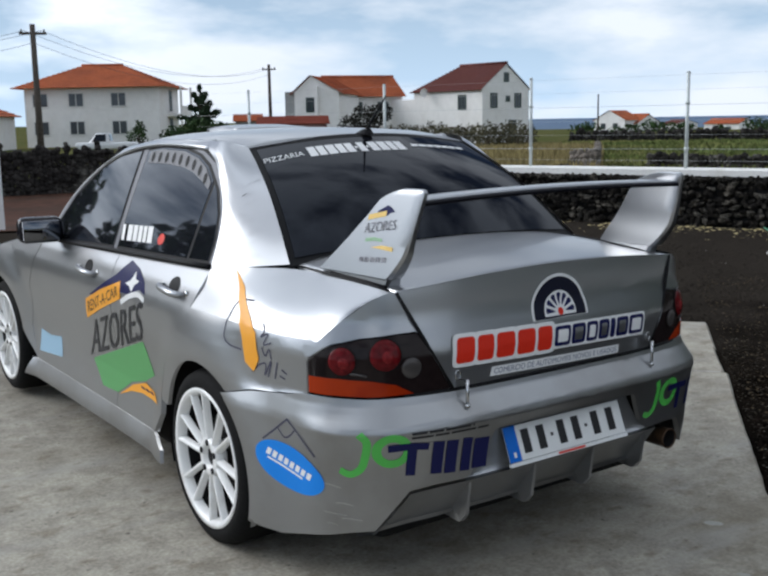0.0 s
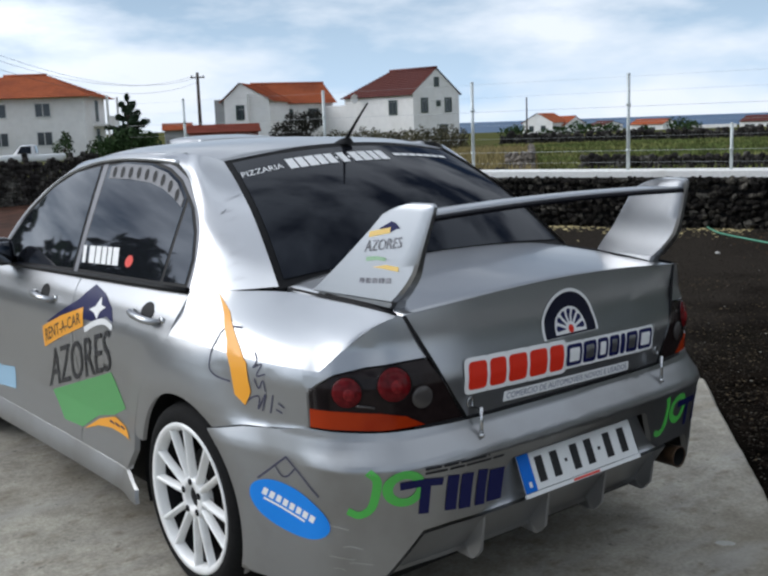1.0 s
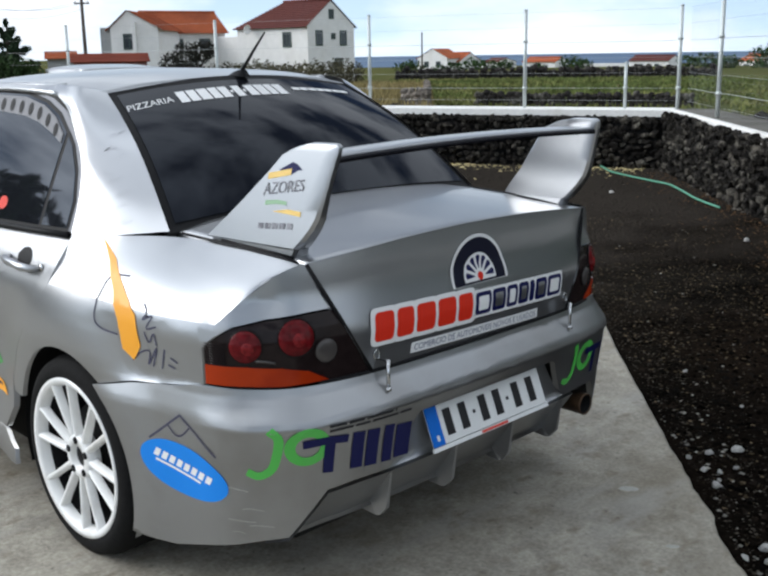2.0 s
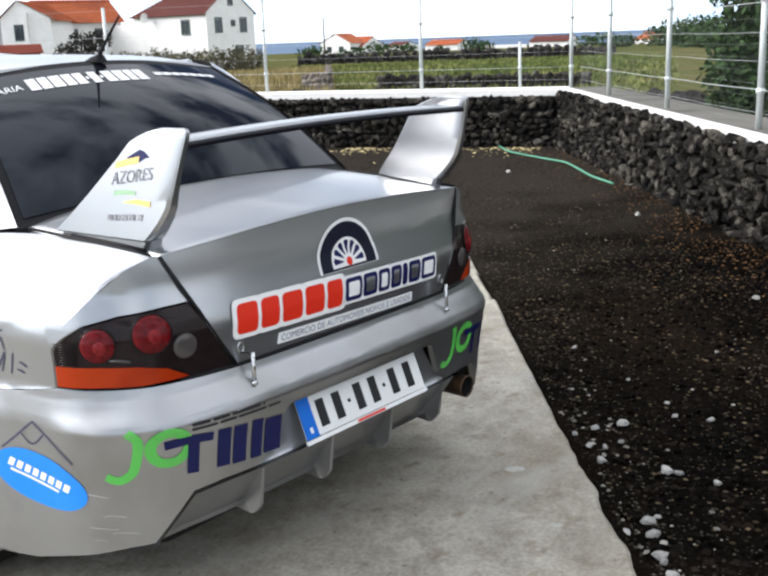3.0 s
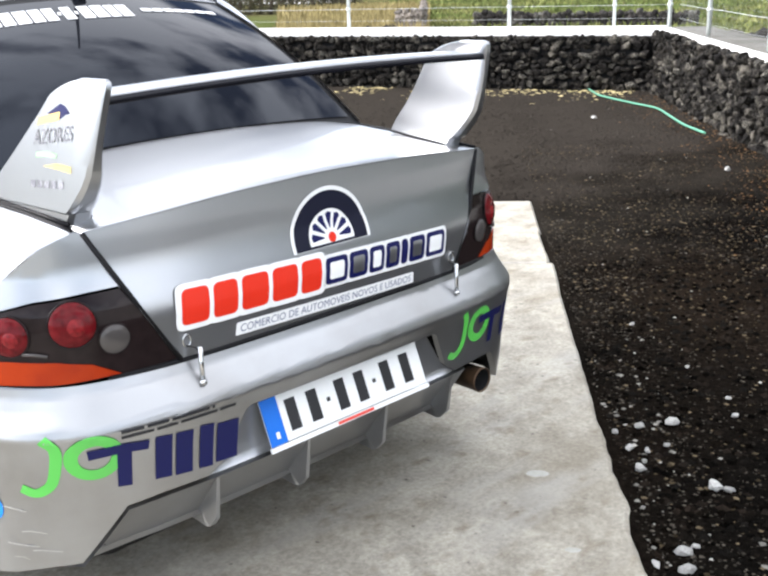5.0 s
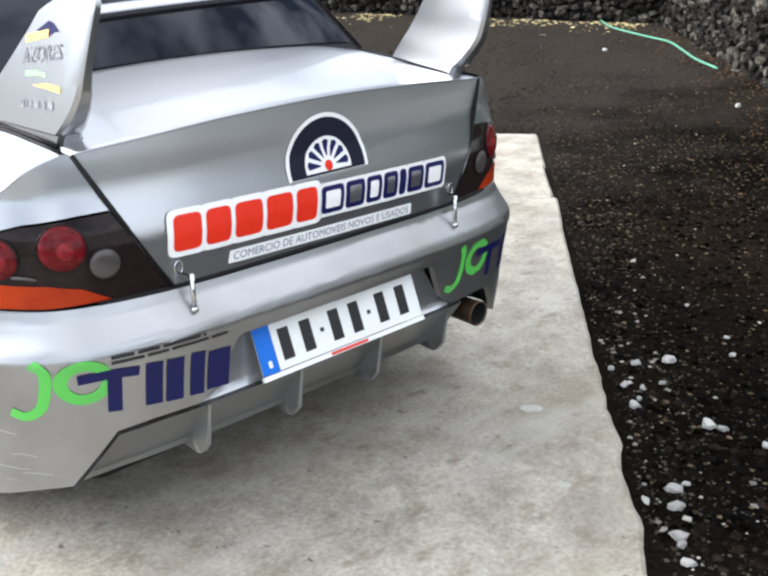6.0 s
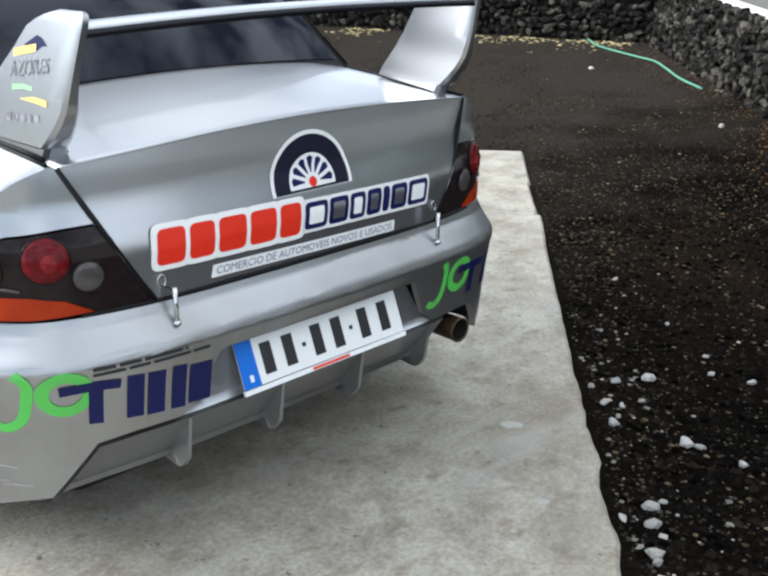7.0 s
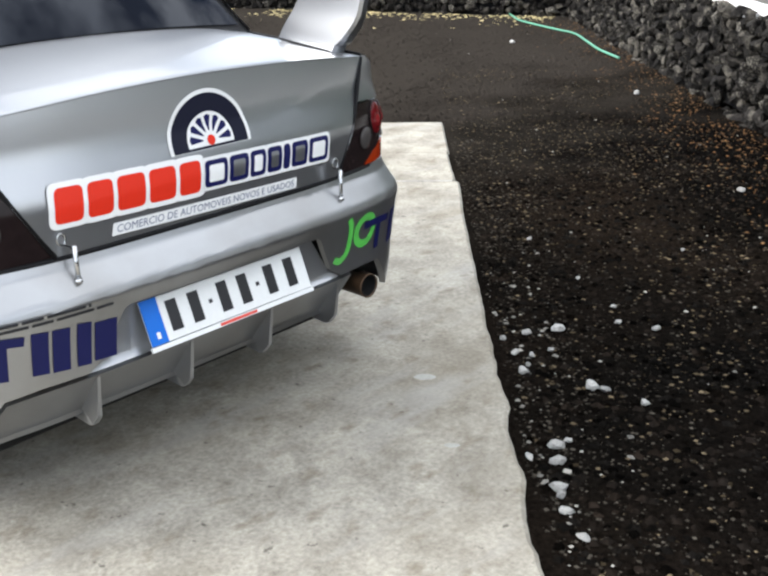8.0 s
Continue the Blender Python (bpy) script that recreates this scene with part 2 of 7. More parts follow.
def revolve(bm, prof, seg=48, axis='x', centre=(0, 0, 0), close=False):
    """Turns a profile of (along, radius) about an axis."""
    rings = []
    for s, r in prof:
        ring = []
        for k in range(seg):
            c, d = math.cos(2 * math.pi * k / seg), math.sin(2 * math.pi * k / seg)
            v = (s, r * c, r * d) if axis == 'x' else ((r * c, s, r * d) if axis == 'y' else (r * c, r * d, s))
            ring.append(bm.verts.new(Vector(v) + Vector(centre)))
        rings.append(ring)
    pairs = list(zip(rings, rings[1:])) + ([(rings[-1], rings[0])] if close else [])
    for a, b in pairs:
        for k in range(seg):
            bm.faces.new((a[k], a[(k + 1) % seg], b[(k + 1) % seg], b[k]))


def spline(pts, n):
    """n points evenly along a smooth curve through pts (any dimension)."""
    p = np.array(pts, float)
    out = []
    ext = np.vstack([2 * p[0] - p[1], p, 2 * p[-1] - p[-2]])
    for i in range(len(p) - 1):
        a, b, c, d = ext[i:i + 4]
        for t in np.linspace(0, 1, 24, endpoint=False):
            out.append(0.5 * (2 * b + (c - a) * t + (2 * a - 5 * b + 4 * c - d) * t * t + (3 * b - a - 3 * c + d) * t ** 3))
    out.append(p[-1])
    out = np.array(out)
    s = np.r_[0, np.cumsum(np.linalg.norm(np.diff(out, axis=0), axis=1))]
    q = np.linspace(0, s[-1], n)
    return np.stack([np.interp(q, s, out[:, k]) for k in range(p.shape[1])], 1)


def loft(curves, nu, nv, flip=False, thick=0.0):
    """A smooth skin over curves (lists of points), nu along and nv across."""
    rows = [spline(c, nu) for c in curves]
    grid = np.array([spline([r[i] for r in rows], nv) if len(rows) > 2 else np.linspace(rows[0][i], rows[1][i], nv) for i in range(nu)])
    bm = bmesh.new()
    vs = [[bm.verts.new(grid[i, j]) for j in range(nv)] for i in range(nu)]
    for i in range(nu - 1):
        for j in range(nv - 1):
            q = (vs[i][j], vs[i + 1][j], vs[i + 1][j + 1], vs[i][j + 1])
            bm.faces.new(q[::-1] if flip else q)
    if thick:
        rim(bm, thick)
    return bm


def rim(bm, depth):
    """Turns the open edges inwards, so that a skin shows a thickness at its edges."""
    bm.normal_update()
    edges = [e for e in bm.edges if len(e.link_faces) == 1]
    r = bmesh.ops.extrude_edge_only(bm, edges=edges)
    for v in [g for g in r["geom"] if isinstance(g, bmesh.types.BMVert)]:
        near = [e.other_vert(v) for e in v.link_edges if e.other_vert(v).normal.length > 0.5]
        n = Vector()
        for o in v.link_edges:
            w = o.other_vert(v)
            for f in w.link_faces:
                if v not in f.verts:
                    n += f.normal
        if n.length > 1e-6:
            v.co -= n.normalized() * depth


def flat(polys, step=0.03):
    """Polygons of the plane (lists of 2D points), cut to a fine net; returns the bmesh."""
    bm = bmesh.new()
    for poly in polys:
        if sum(p[0] * q[1] - q[0] * p[1] for p, q in zip(poly, list(poly[1:]) + [poly[0]])) < 0:
            poly = list(poly)[::-1]
        bm.faces.new([bm.verts.new((p[0], p[1], 0)) for p in poly])
    bm.normal_update()
    bmesh.ops.triangulate(bm, faces=bm.faces[:], ngon_method='EAR_CLIP')
    net(bm, step)
    return bm


def net(bm, step):
    if not bm.verts:
        return
    for k in (0, 1):
        lo, hi = min(v.co[k] for v in bm.verts), max(v.co[k] for v in bm.verts)
        st = step[k] if isinstance(step, (tuple, list)) else step
        for i in range(int(math.floor(lo / st)) + 1, int(math.ceil(hi / st))):
            no = Vector((1, 0, 0)) if k == 0 else Vector((0, 1, 0))
            bmesh.ops.bisect_plane(bm, geom=bm.verts[:] + bm.edges[:] + bm.faces[:], plane_co=no * (i * st), plane_no=no, dist=1e-5)


def wrapped(bm, fn, lift=0.0, depth=0.0):
    """Lays a flat net onto a surface fn(u, v) -> point. Returns bmesh and exact normals."""
    nor = []
    e = 2e-3
    for v in bm.verts:
        u, w = v.co.x, v.co.y
        p = fn(u, w)
        n = (fn(u + e, w) - fn(u - e, w)).cross(fn(u, w + e) - fn(u, w - e)).normalized()
        v.co = p + lift * n
        nor.append(n)
    bm.normal_update()
    if depth:
        bm.verts.index_update()
        edges = [ed for ed in bm.edges if len(ed.link_faces) == 1]
        idx = {}
        r = bmesh.ops.extrude_edge_only(bm, edges=edges)
        newv = [g for g in r["geom"] if isinstance(g, bmesh.types.BMVert)]
        bm.verts.ensure_lookup_table()
        bm.verts.index_update()
        src = {}
        for v in newv:
            for ed in v.link_edges:
                o = ed.other_vert(v)
                if o not in newv:
                    src[v] = o
        full = list(nor) + [Vector((0, 0, 1))] * (len(bm.verts) - len(nor))
        for v in newv:
            o = src.get(v)
            if o is None:
                continue
            n = nor[o.index] if o.index < len(nor) else Vector((0, 0, 1))
            v.co = v.co - n * depth
            full[v.index] = n
        nor = full
    return bm, [tuple(n) for n in nor]


def skin(name, polys, fn, material, parent, step=0.03, lift=0.0, depth=0.012, label=""):
    bm, nor = wrapped(flat(polys, step), fn, lift, depth)
    return part(name, bm, material, parent, label, normals=nor)


def smoothstep(a, b, x):
    t = min(1.0, max(0.0, (x - a) / (b - a)))
    return t * t * (3 - 2 * t)


# ---------------------------------------------------------------- the car's lower body, as a ring round its plan
PLAN = spline([(0, -0.868), (0.22, -0.866), (0.43, -0.860), (0.58, -0.838), (0.68, -0.800), (0.755, -0.73), (0.805, -0.65), (0.838, -0.5), (0.852, -0.3),
               (0.856, 0.0), (0.852, 0.35), (0.846, 0.8), (0.846, 1.5), (0.85, 2.1), (0.858, 2.6), (0.845, 2.95), (0.80, 3.2), (0.70, 3.38), (0.4, 3.50), (0, 3.54)], 700)
PLAN_S = np.r_[0, np.cumsum(np.linalg.norm(np.diff(PLAN, axis=0), axis=1))]
PLAN_T = np.gradient(PLAN, axis=0)
PLAN_T /= np.linalg.norm(PLAN_T, axis=1)[:, None]
PROFILE_Z = [0.15, 0.22, 0.30, 0.38, 0.44, 0.50, 0.555, 0.580, 0.600, 0.640, 0.660, 0.680, 0.75, 0.79, 0.83, 0.90, 0.97, 1.05]
REAR_OUT = [-0.005, 0.005, 0.014, 0.022, 0.027, 0.036, 0.047, 0.0545, 0.0500, 0.0215, 0.006, -0.001, 0.0, 0.002, -0.004, -0.025, -0.029, -0.036]
SIDE_OUT = [-0.020, 0.006, -0.002, -0.012, -0.016, -0.014, -0.010, -0.008, -0.006, 0.0, 0.002, 0.004, 0.006, 0.005, 0.0, -0.025, -0.068, -0.13]


def u_of_y(y):
    """The way along the plan to a place on the car's flank."""
    k = np.argmin(np.abs(PLAN[:, 0] - 0.6) + (PLAN[:, 1] > 0) * 9)
    side = np.arange(len(PLAN)) > k
    return float(np.interp(y, PLAN[side, 1], PLAN_S[side]))


U_ARCH_R, U_ARCH_F = u_of_y(0.0), u_of_y(2.625)


def body(u, z, bumper=False):
    a = abs(u)
    x, y = np.interp(a, PLAN_S, PLAN[:, 0]), np.interp(a, PLAN_S, PLAN[:, 1])
    tx, ty = np.interp(a, PLAN_S, PLAN_T[:, 0]), np.interp(a, PLAN_S, PLAN_T[:, 1])
    ln = math.hypot(tx, ty)
    nx, ny = ty / ln, -tx / ln
    w = smoothstep(1.35, 0.95, a) if a < 2.5 else smoothstep(U_ARCH_F + 0.35, U_ARCH_F + 0.9, a) * 0.8
    out = w * np.interp(z, PROFILE_Z, REAR_OUT) + (1 - w) * np.interp(z, PROFILE_Z, SIDE_OUT)
    if bumper:
        out = np.interp(z, PROFILE_Z, REAR_OUT) * (0.27 + 0.73 * smoothstep(0.97, 0.60, a))
        out += 0.014 * max(0.0, 1 - abs(a - 0.80) / 0.15) * smoothstep(0.25, 0.36, z) * smoothstep(0.635, 0.57, z)     # the corner's upright crease
    for ua in (U_ARCH_R, U_ARCH_F):
        r = math.hypot(a - ua, z - 0.315)
        out += 0.026 * smoothstep(0.56, 0.36, r) * (1 if z > 0.2 else 0.5)
    s = 1 if u >= 0 else -1
    return Vector((s * (x + out * nx), y + out * ny, z))


def rear_bumper(u, z):
    return body(u, z, True)


def mirrored(poly):
    return [(-p[0], p[1]) for p in poly][::-1]


def arc2(cx, cz, r, a0, a1, n):
    return [(cx + r * math.cos(radians(a0 + (a1 - a0) * k / (n - 1))), cz + r * math.sin(radians(a0 + (a1 - a0) * k / (n - 1)))) for k in range(n)]


car = thing("rally_car", "silver four-door rally car with sponsor decals parked on the concrete slab", "car")


def both(name, poly, fn, material, step=0.03, lift=0.0, depth=0.012, label=""):
    """A panel on the left flank and the same one on the right."""
    a = skin(name, [mirrored(poly)], fn, material, car, step, lift, depth, label)
    b = skin(name, [poly], fn, material, car, step, lift, depth, label)
    return a, b


g = 0.003
uR, uF = U_ARCH_R, U_ARCH_F
yu = u_of_y
ARCH = 0.352
# rear bumper: from one wheel arch round the back to the other, cut out for the diffuser and the plate
half = [(0, 0.672), (0.30, 0.672), (0.62, 0.676), (0.95, 0.676), (yu(-0.55), 0.664), (yu(-0.36), 0.640)]
start_a = 180 - math.degrees(math.asin((0.605 - 0.315) / ARCH))
arcp = arc2(uR, 0.315, ARCH, start_a, 205, 14)
half += arcp
half += [(arcp[-1][0] - 0.015, 0.20), (yu(-0.50), 0.205), (0.92, 0.235), (0.76, 0.268), (0.70, 0.275), (0.655, 0.330), (0.600, 0.395), (0.52, 0.402), (0.41, 0.402), (0.37, 0.43), (0.315, 0.538), (0.30, 0.545), (0, 0.545)]
bump_poly = half + [(-p[0], p[1]) for p in half[::-1]][1:-1]
bumper_part = skin("rear_bumper", [bump_poly], rear_bumper, PAINT_DIRTY, car, (0.03, 0.0125), 0, 0.02, "silver rear bumper with scuffed lower corners")


# plate recess and the sloping diffuser below it
def recess(u, z):
    p = rear_bumper(u, z)
    k = smoothstep(0.40, 0.30, abs(u) - 0.35 * (0.54 - z)) * smoothstep(0.395, 0.41, z)
    return p + Vector((0, (0.008 + 0.040 * (z - 0.40) / 0.14) * k, 0))


rec = [(0.30, 0.544), (0.315, 0.537), (0.37, 0.429), (0.41, 0.401), (-0.41, 0.401), (-0.37, 0.429), (-0.315, 0.537), (-0.30, 0.544)]
skin("plate_recess", [rec], recess, PAINT, car, 0.02, -0.004, 0.01)


def diffuser(u, s):
    """s runs from 0 at the bumper's lower edge to 1 under the car."""
    edge = np.interp(abs(u), [0, 0.42, 0.52, 0.60, 0.655, 0.70], [0.399, 0.399, 0.399, 0.392, 0.328, 0.272])
    p = rear_bumper(u, edge)
    low = np.interp(abs(u), [0, 0.40, 0.58, 0.70], [0.266, 0.266, 0.262, 0.235])
    return Vector((p.x, p.y + 0.008 + 0.095 * s, edge + (low - edge) * s))


skin("diffuser", [[(-0.70, 0), (0.455, 0), (0.455, 1), (-0.70, 1)]], lambda u, s: diffuser(u, s), PAINT_DIRTY, car, (0.05, 0.1), 0, 0.012, "sloping silver diffuser under the bumper")
bm = bmesh.new()
box(bm, (-0.62, -0.755, 0.262), (0.44, -0.40, 0.272), bevel=0.003)
part("underfloor", bm, DARK, car, smooth=False)
for fx in (-0.375, -0.105, 0.165, 0.43):        # upright fins that hang below the diffuser
    bm = bmesh.new()
    a = diffuser(fx, 0.22)
    side_pts = [(a.y - 0.004, a.z + 0.004), (a.y + 0.012, 0.262), (a.y + 0.036, 0.234), (a.y + 0.046, 0.231), (a.y + 0.20, 0.243), (a.y + 0.20, 0.275), (a.y + 0.075, 0.275)]
    fin_w = (0.004, 0.006, 0.009, 0.011, 0.016, 0.016, 0.010)
    lf = [bm.verts.new((fx - w_, y_, z_)) for (y_, z_), w_ in zip(side_pts, fin_w)]
    rt = [bm.verts.new((fx + w_, y_, z_)) for (y_, z_), w_ in zip(side_pts, fin_w)]
    bm.faces.new(lf)
    bm.faces.new(rt[::-1])
    for i in range(len(lf)):
        j = (i + 1) % len(lf)
        bm.faces.new((lf[i], lf[j], rt[j], rt[i]))
    bmesh.ops.triangulate(bm, faces=[f for f in bm.faces if len(f.verts) > 4])
    bmesh.ops.recalc_face_normals(bm, faces=bm.faces[:])
    part("diffuser_fin", bm, PAINT, car, smooth=False)

# trunk lid: back face, top, and the panel gaps beside it
tr = [(0.437, 0.684), (0.612, 0.984), (0.45, 0.999), (0.25, 1.011), (0, 1.017), (-0.25, 1.011), (-0.45, 0.999), (-0.612, 0.984), (-0.437, 0.684)]
skin("trunk_lid_face", [tr], body, PAINT, car, 0.03, 0.0, 0.03)
lipc = [body(u, z) for u, z in [(-0.612, 0.984), (-0.45, 0.999), (-0.25, 1.011), (0, 1.017), (0.25, 1.011), (0.45, 0.999), (0.612, 0.984)]]
lip2 = [p + Vector((0, 0.014, 0.004)) for p in lipc]
mid = [(-0.615, -0.58, 0.999), (-0.45, -0.58, 1.021), (-0.2, -0.58, 1.035), (0, -0.58, 1.038), (0.2, -0.58, 1.035), (0.45, -0.58, 1.021), (0.615, -0.58, 0.999)]
fro = [(-0.628, -0.265, 1.012), (-0.45, -0.285, 1.040), (-0.2, -0.295, 1.056), (0, -0.30, 1.060), (0.2, -0.295, 1.056), (0.45, -0.285, 1.040), (0.628, -0.265, 1.012)]
bm = loft([lipc, lip2, mid, fro], 41, 24, flip=False)
bmesh.ops.recalc_face_normals(bm, faces=bm.faces[:])
if sum(f.normal.z for f in bm.faces) < 0:
    bmesh.ops.reverse_faces(bm, faces=bm.faces[:])
rim(bm, 0.02)
part("trunk_lid", bm, PAINT, car)
bm = bmesh.new()
tube(bm, spline([tuple(p + Vector((0, 0.002, 0.0015))) for p in lipc], 40), 0.0032, 6)
part("lid_lip", bm, PAINT, car)

# fender face beside the lid, above the lamp
ff = [(0.445, 0.681), (0.552, 0.868), (0.62, 0.866), (0.74, 0.857), (0.825, 0.838), (0.880, 0.807), (0.910, 0.779), (0.93, 0.842), (0.87, 0.842), (0.80, 0.90), (0.72, 0.955), (0.64, 0.987), (0.618, 0.984)]
both("fender_face", ff, body, PAINT, 0.025, 0, 0.02)

def rear_glass(a, b):
    """a across from -1 to 1, b from the lower edge (0) to the roof (1)."""
    top = Vector((a * 0.515, 0.235 + 0.020 * a * a, 1.423 - 0.042 * a * a))
    low = Vector((a * 0.650, -0.30 + 0.04 * a * a, 1.052 - 0.031 * a * a))
    p = low.lerp(top, b)
    p += Vector((0, -0.018, 0.024)) * (math.sin(math.pi * min(1, max(0, b))))
    return p


# quarter panel: flank, shoulder, rear pillar
qa = arc2(uR, 0.315, ARCH, 20, 180 - math.degrees(math.asin((0.605 - 0.315) / ARCH)), 16)
qpoly = [(0.93, 0.842), (0.910, 0.779), (0.910, 0.682), (yu(-0.55), 0.670), (yu(-0.36), 0.646)] + qa[::-1] + [(yu(0.395), 0.44), (yu(0.40), 0.47), (yu(0.33), 0.60), (yu(0.193), 0.735), (yu(0.098), 0.842)]
both("quarter_panel", qpoly, body, PAINT, 0.03, 0, 0.015)
for s in (-1, 1):
    k0 = [body(s * yu(0.098), 0.842), body(s * yu(-0.13), 0.842), body(s * yu(-0.35), 0.842), body(s * yu(-0.52), 0.842), body(s * 0.90, 0.842), body(s * 0.87, 0.842),
          body(s * 0.80, 0.90), body(s * 0.72, 0.955), body(s * 0.64, 0.987)]
    k1 = [(s * 0.808, 0.066, 0.925), (s * 0.806, -0.17, 0.922), (s * 0.785, -0.38, 0.913), (s * 0.752, -0.53, 0.915), (s * 0.716, -0.65, 0.928), (s * 0.68, -0.73, 0.95), (s * 0.64, -0.79, 0.980), (s * 0.63, -0.80, 0.986)]
    k2 = [(s * 0.779, 0.060, 0.994), (s * 0.740, -0.12, 0.998), (s * 0.675, -0.27, 1.004), (s * 0.632, -0.40, 1.002), (s * 0.622, -0.6, 0.997), (s * 0.622, -0.72, 0.992), (s * 0.622, -0.79, 0.987)]
    bm = loft([k0, k1, k2], 40, 14, flip=(s < 0))
    bmesh.ops.recalc_face_normals(bm, faces=bm.faces[:])
    if sum(f.normal.z for f in bm.faces) < 0:
        bmesh.ops.reverse_faces(bm, faces=bm.faces[:])
    part("quarter_shoulder", bm, PAINT, car)
    p0 = [(s * 0.781, 0.064, 0.990), (s * 0.749, 0.068, 1.075), (s * 0.706, 0.110, 1.170), (s * 0.670, 0.190, 1.250), (s * 0.627, 0.315, 1.338), (s * 0.603, 0.43, 1.388), (s * 0.575, 0.47, 1.414)]
    p1 = [(s * 0.752, -0.09, 0.996), (s * 0.710, -0.030, 1.10), (s * 0.668, 0.115, 1.22), (s * 0.622, 0.255, 1.34), (s * 0.590, 0.315, 1.388), (s * 0.568, 0.345, 1.408)]
    p2 = [rear_glass(s * 1.0, b) + Vector((s * 0.004, 0, 0.006)) for b in (-0.03, 0.22, 0.5, 0.76, 0.90, 1.0)]
    bm = loft([p0, p1, p2], 30, 10, flip=(s > 0))
    bmesh.ops.recalc_face_normals(bm, faces=bm.faces[:])
    if sum(f.normal.x * s for f in bm.faces) < 0:
        bmesh.ops.reverse_faces(bm, faces=bm.faces[:])
    part("rear_pillar", bm, PAINT, car)

# doors
sill_z = 0.285
fd = [(yu(0.945), sill_z), (yu(2.10), sill_z), (yu(2.16), 0.45), (yu(2.12), 0.68), (yu(2.0), 0.83), (yu(1.93), 0.925), (yu(0.935), 0.958), (yu(0.93), 0.6)]
rd = [(yu(0.50), sill_z), (yu(0.937), sill_z), (yu(0.922), 0.6), (yu(0.927), 0.959), (yu(0.060), 0.992), (yu(0.070), 0.92), (yu(0.105), 0.835), (yu(0.20), 0.728), (yu(0.338), 0.595), (yu(0.408), 0.47), (yu(0.41), 0.38)]
front_doors = both("front_door", fd, body, PAINT, 0.035, 0, 0.02)
rear_doors = both("rear_door", rd, body, PAINT, 0.035, 0, 0.02)
# front wing, sills
fa = arc2(uF, 0.315, ARCH, 163, 20, 24)
fw = [(yu(2.108), 0.30), (yu(2.168), 0.45), (yu(2.128), 0.68), (yu(2.008), 0.835), (yu(1.94), 0.925), (yu(2.1), 0.93), (yu(2.5), 0.86), (yu(2.9), 0.78), (yu(3.2), 0.70), (yu(3.1), 0.5), (yu(2.96), 0.42)] + fa[::-1]
both("front_wing", fw, body, PAINT, 0.04, 0, 0.02)


def sill(u, z):
    p = body(u, 0.30)
    k = (z - 0.17) / 0.12
    o = 0.018 * math.sin(min(1, max(0, 1 - k)) * 2.2)
    return Vector((p.x + (o if u > 0 else -o), p.y, z))


both("side_sill", [(yu(0.358), 0.200), (yu(2.22), 0.185), (yu(2.14), 0.282), (yu(0.50), 0.282), (yu(0.372), 0.25)], sill, PAINT_DIRTY, 0.025, 0, 0.015)
# front bumper and bonnet
fb = [(yu(2.965), 0.42), (yu(3.105), 0.5), (yu(3.205), 0.70), (PLAN_S[-1] - 0.45, 0.66), (PLAN_S[-1] - 0.001, 0.66), (PLAN_S[-1] - 0.001, 0.18), (yu(3.1), 0.18), (yu(2.99), 0.25)]
both("front_bumper", fb, body, PAINT, 0.05, 0, 0.02)
bon = [[body(-yu(1.95), 0.925), body(-yu(2.5), 0.862), body(-yu(2.9), 0.782), body(-yu(3.2), 0.702)],
       [(-0.45, 1.98, 0.985), (-0.45, 2.5, 0.925), (-0.44, 3.0, 0.83), (-0.42, 3.42, 0.70)],
       [(0, 2.0, 1.005), (0, 2.5, 0.945), (0, 3.0, 0.85), (0, 3.50, 0.70)],
       [(0.45, 1.98, 0.985), (0.45, 2.5, 0.925), (0.44, 3.0, 0.83), (0.42, 3.42, 0.70)],
       [body(yu(1.95), 0.925), body(yu(2.5), 0.862), body(yu(2.9), 0.782), body(yu(3.2), 0.702)]]
bm = loft(bon, 20, 28)
bmesh.ops.recalc_face_normals(bm, faces=bm.faces[:])
if sum(f.normal.z for f in bm.faces) < 0:
    bmesh.ops.reverse_faces(bm, faces=bm.faces[:])
part("bonnet", bm, PAINT, car)


# greenhouse: side glass plane, roof, front and rear glass
def side_glass(s):
    def fn(y, z):
        x = 0.790 - 0.43 * (z - 0.97) - 0.06 * max(0, z - 1.1) ** 1.5 - 0.02 * max(0.0, y - 1.0) ** 2
        return Vector((s * x, y, z)) if s > 0 else Vector((s * x, y, z))
    return fn


def oriented(name, polys, s, material, step=0.04, lift=0.0, depth=0.008, label=""):
    f = side_glass(1)
    if s > 0:
        return skin(name, polys, f, material, car, step, lift, depth, label)
    bm, nor = wrapped(flat(polys, step), f, lift, depth)
    for v in bm.verts:
        v.co.x *= -1
    bmesh.ops.reverse_faces(bm, faces=bm.faces[:])
    return part(name, bm, material, car, label, normals=[(-n[0], n[1], n[2]) for n in nor])


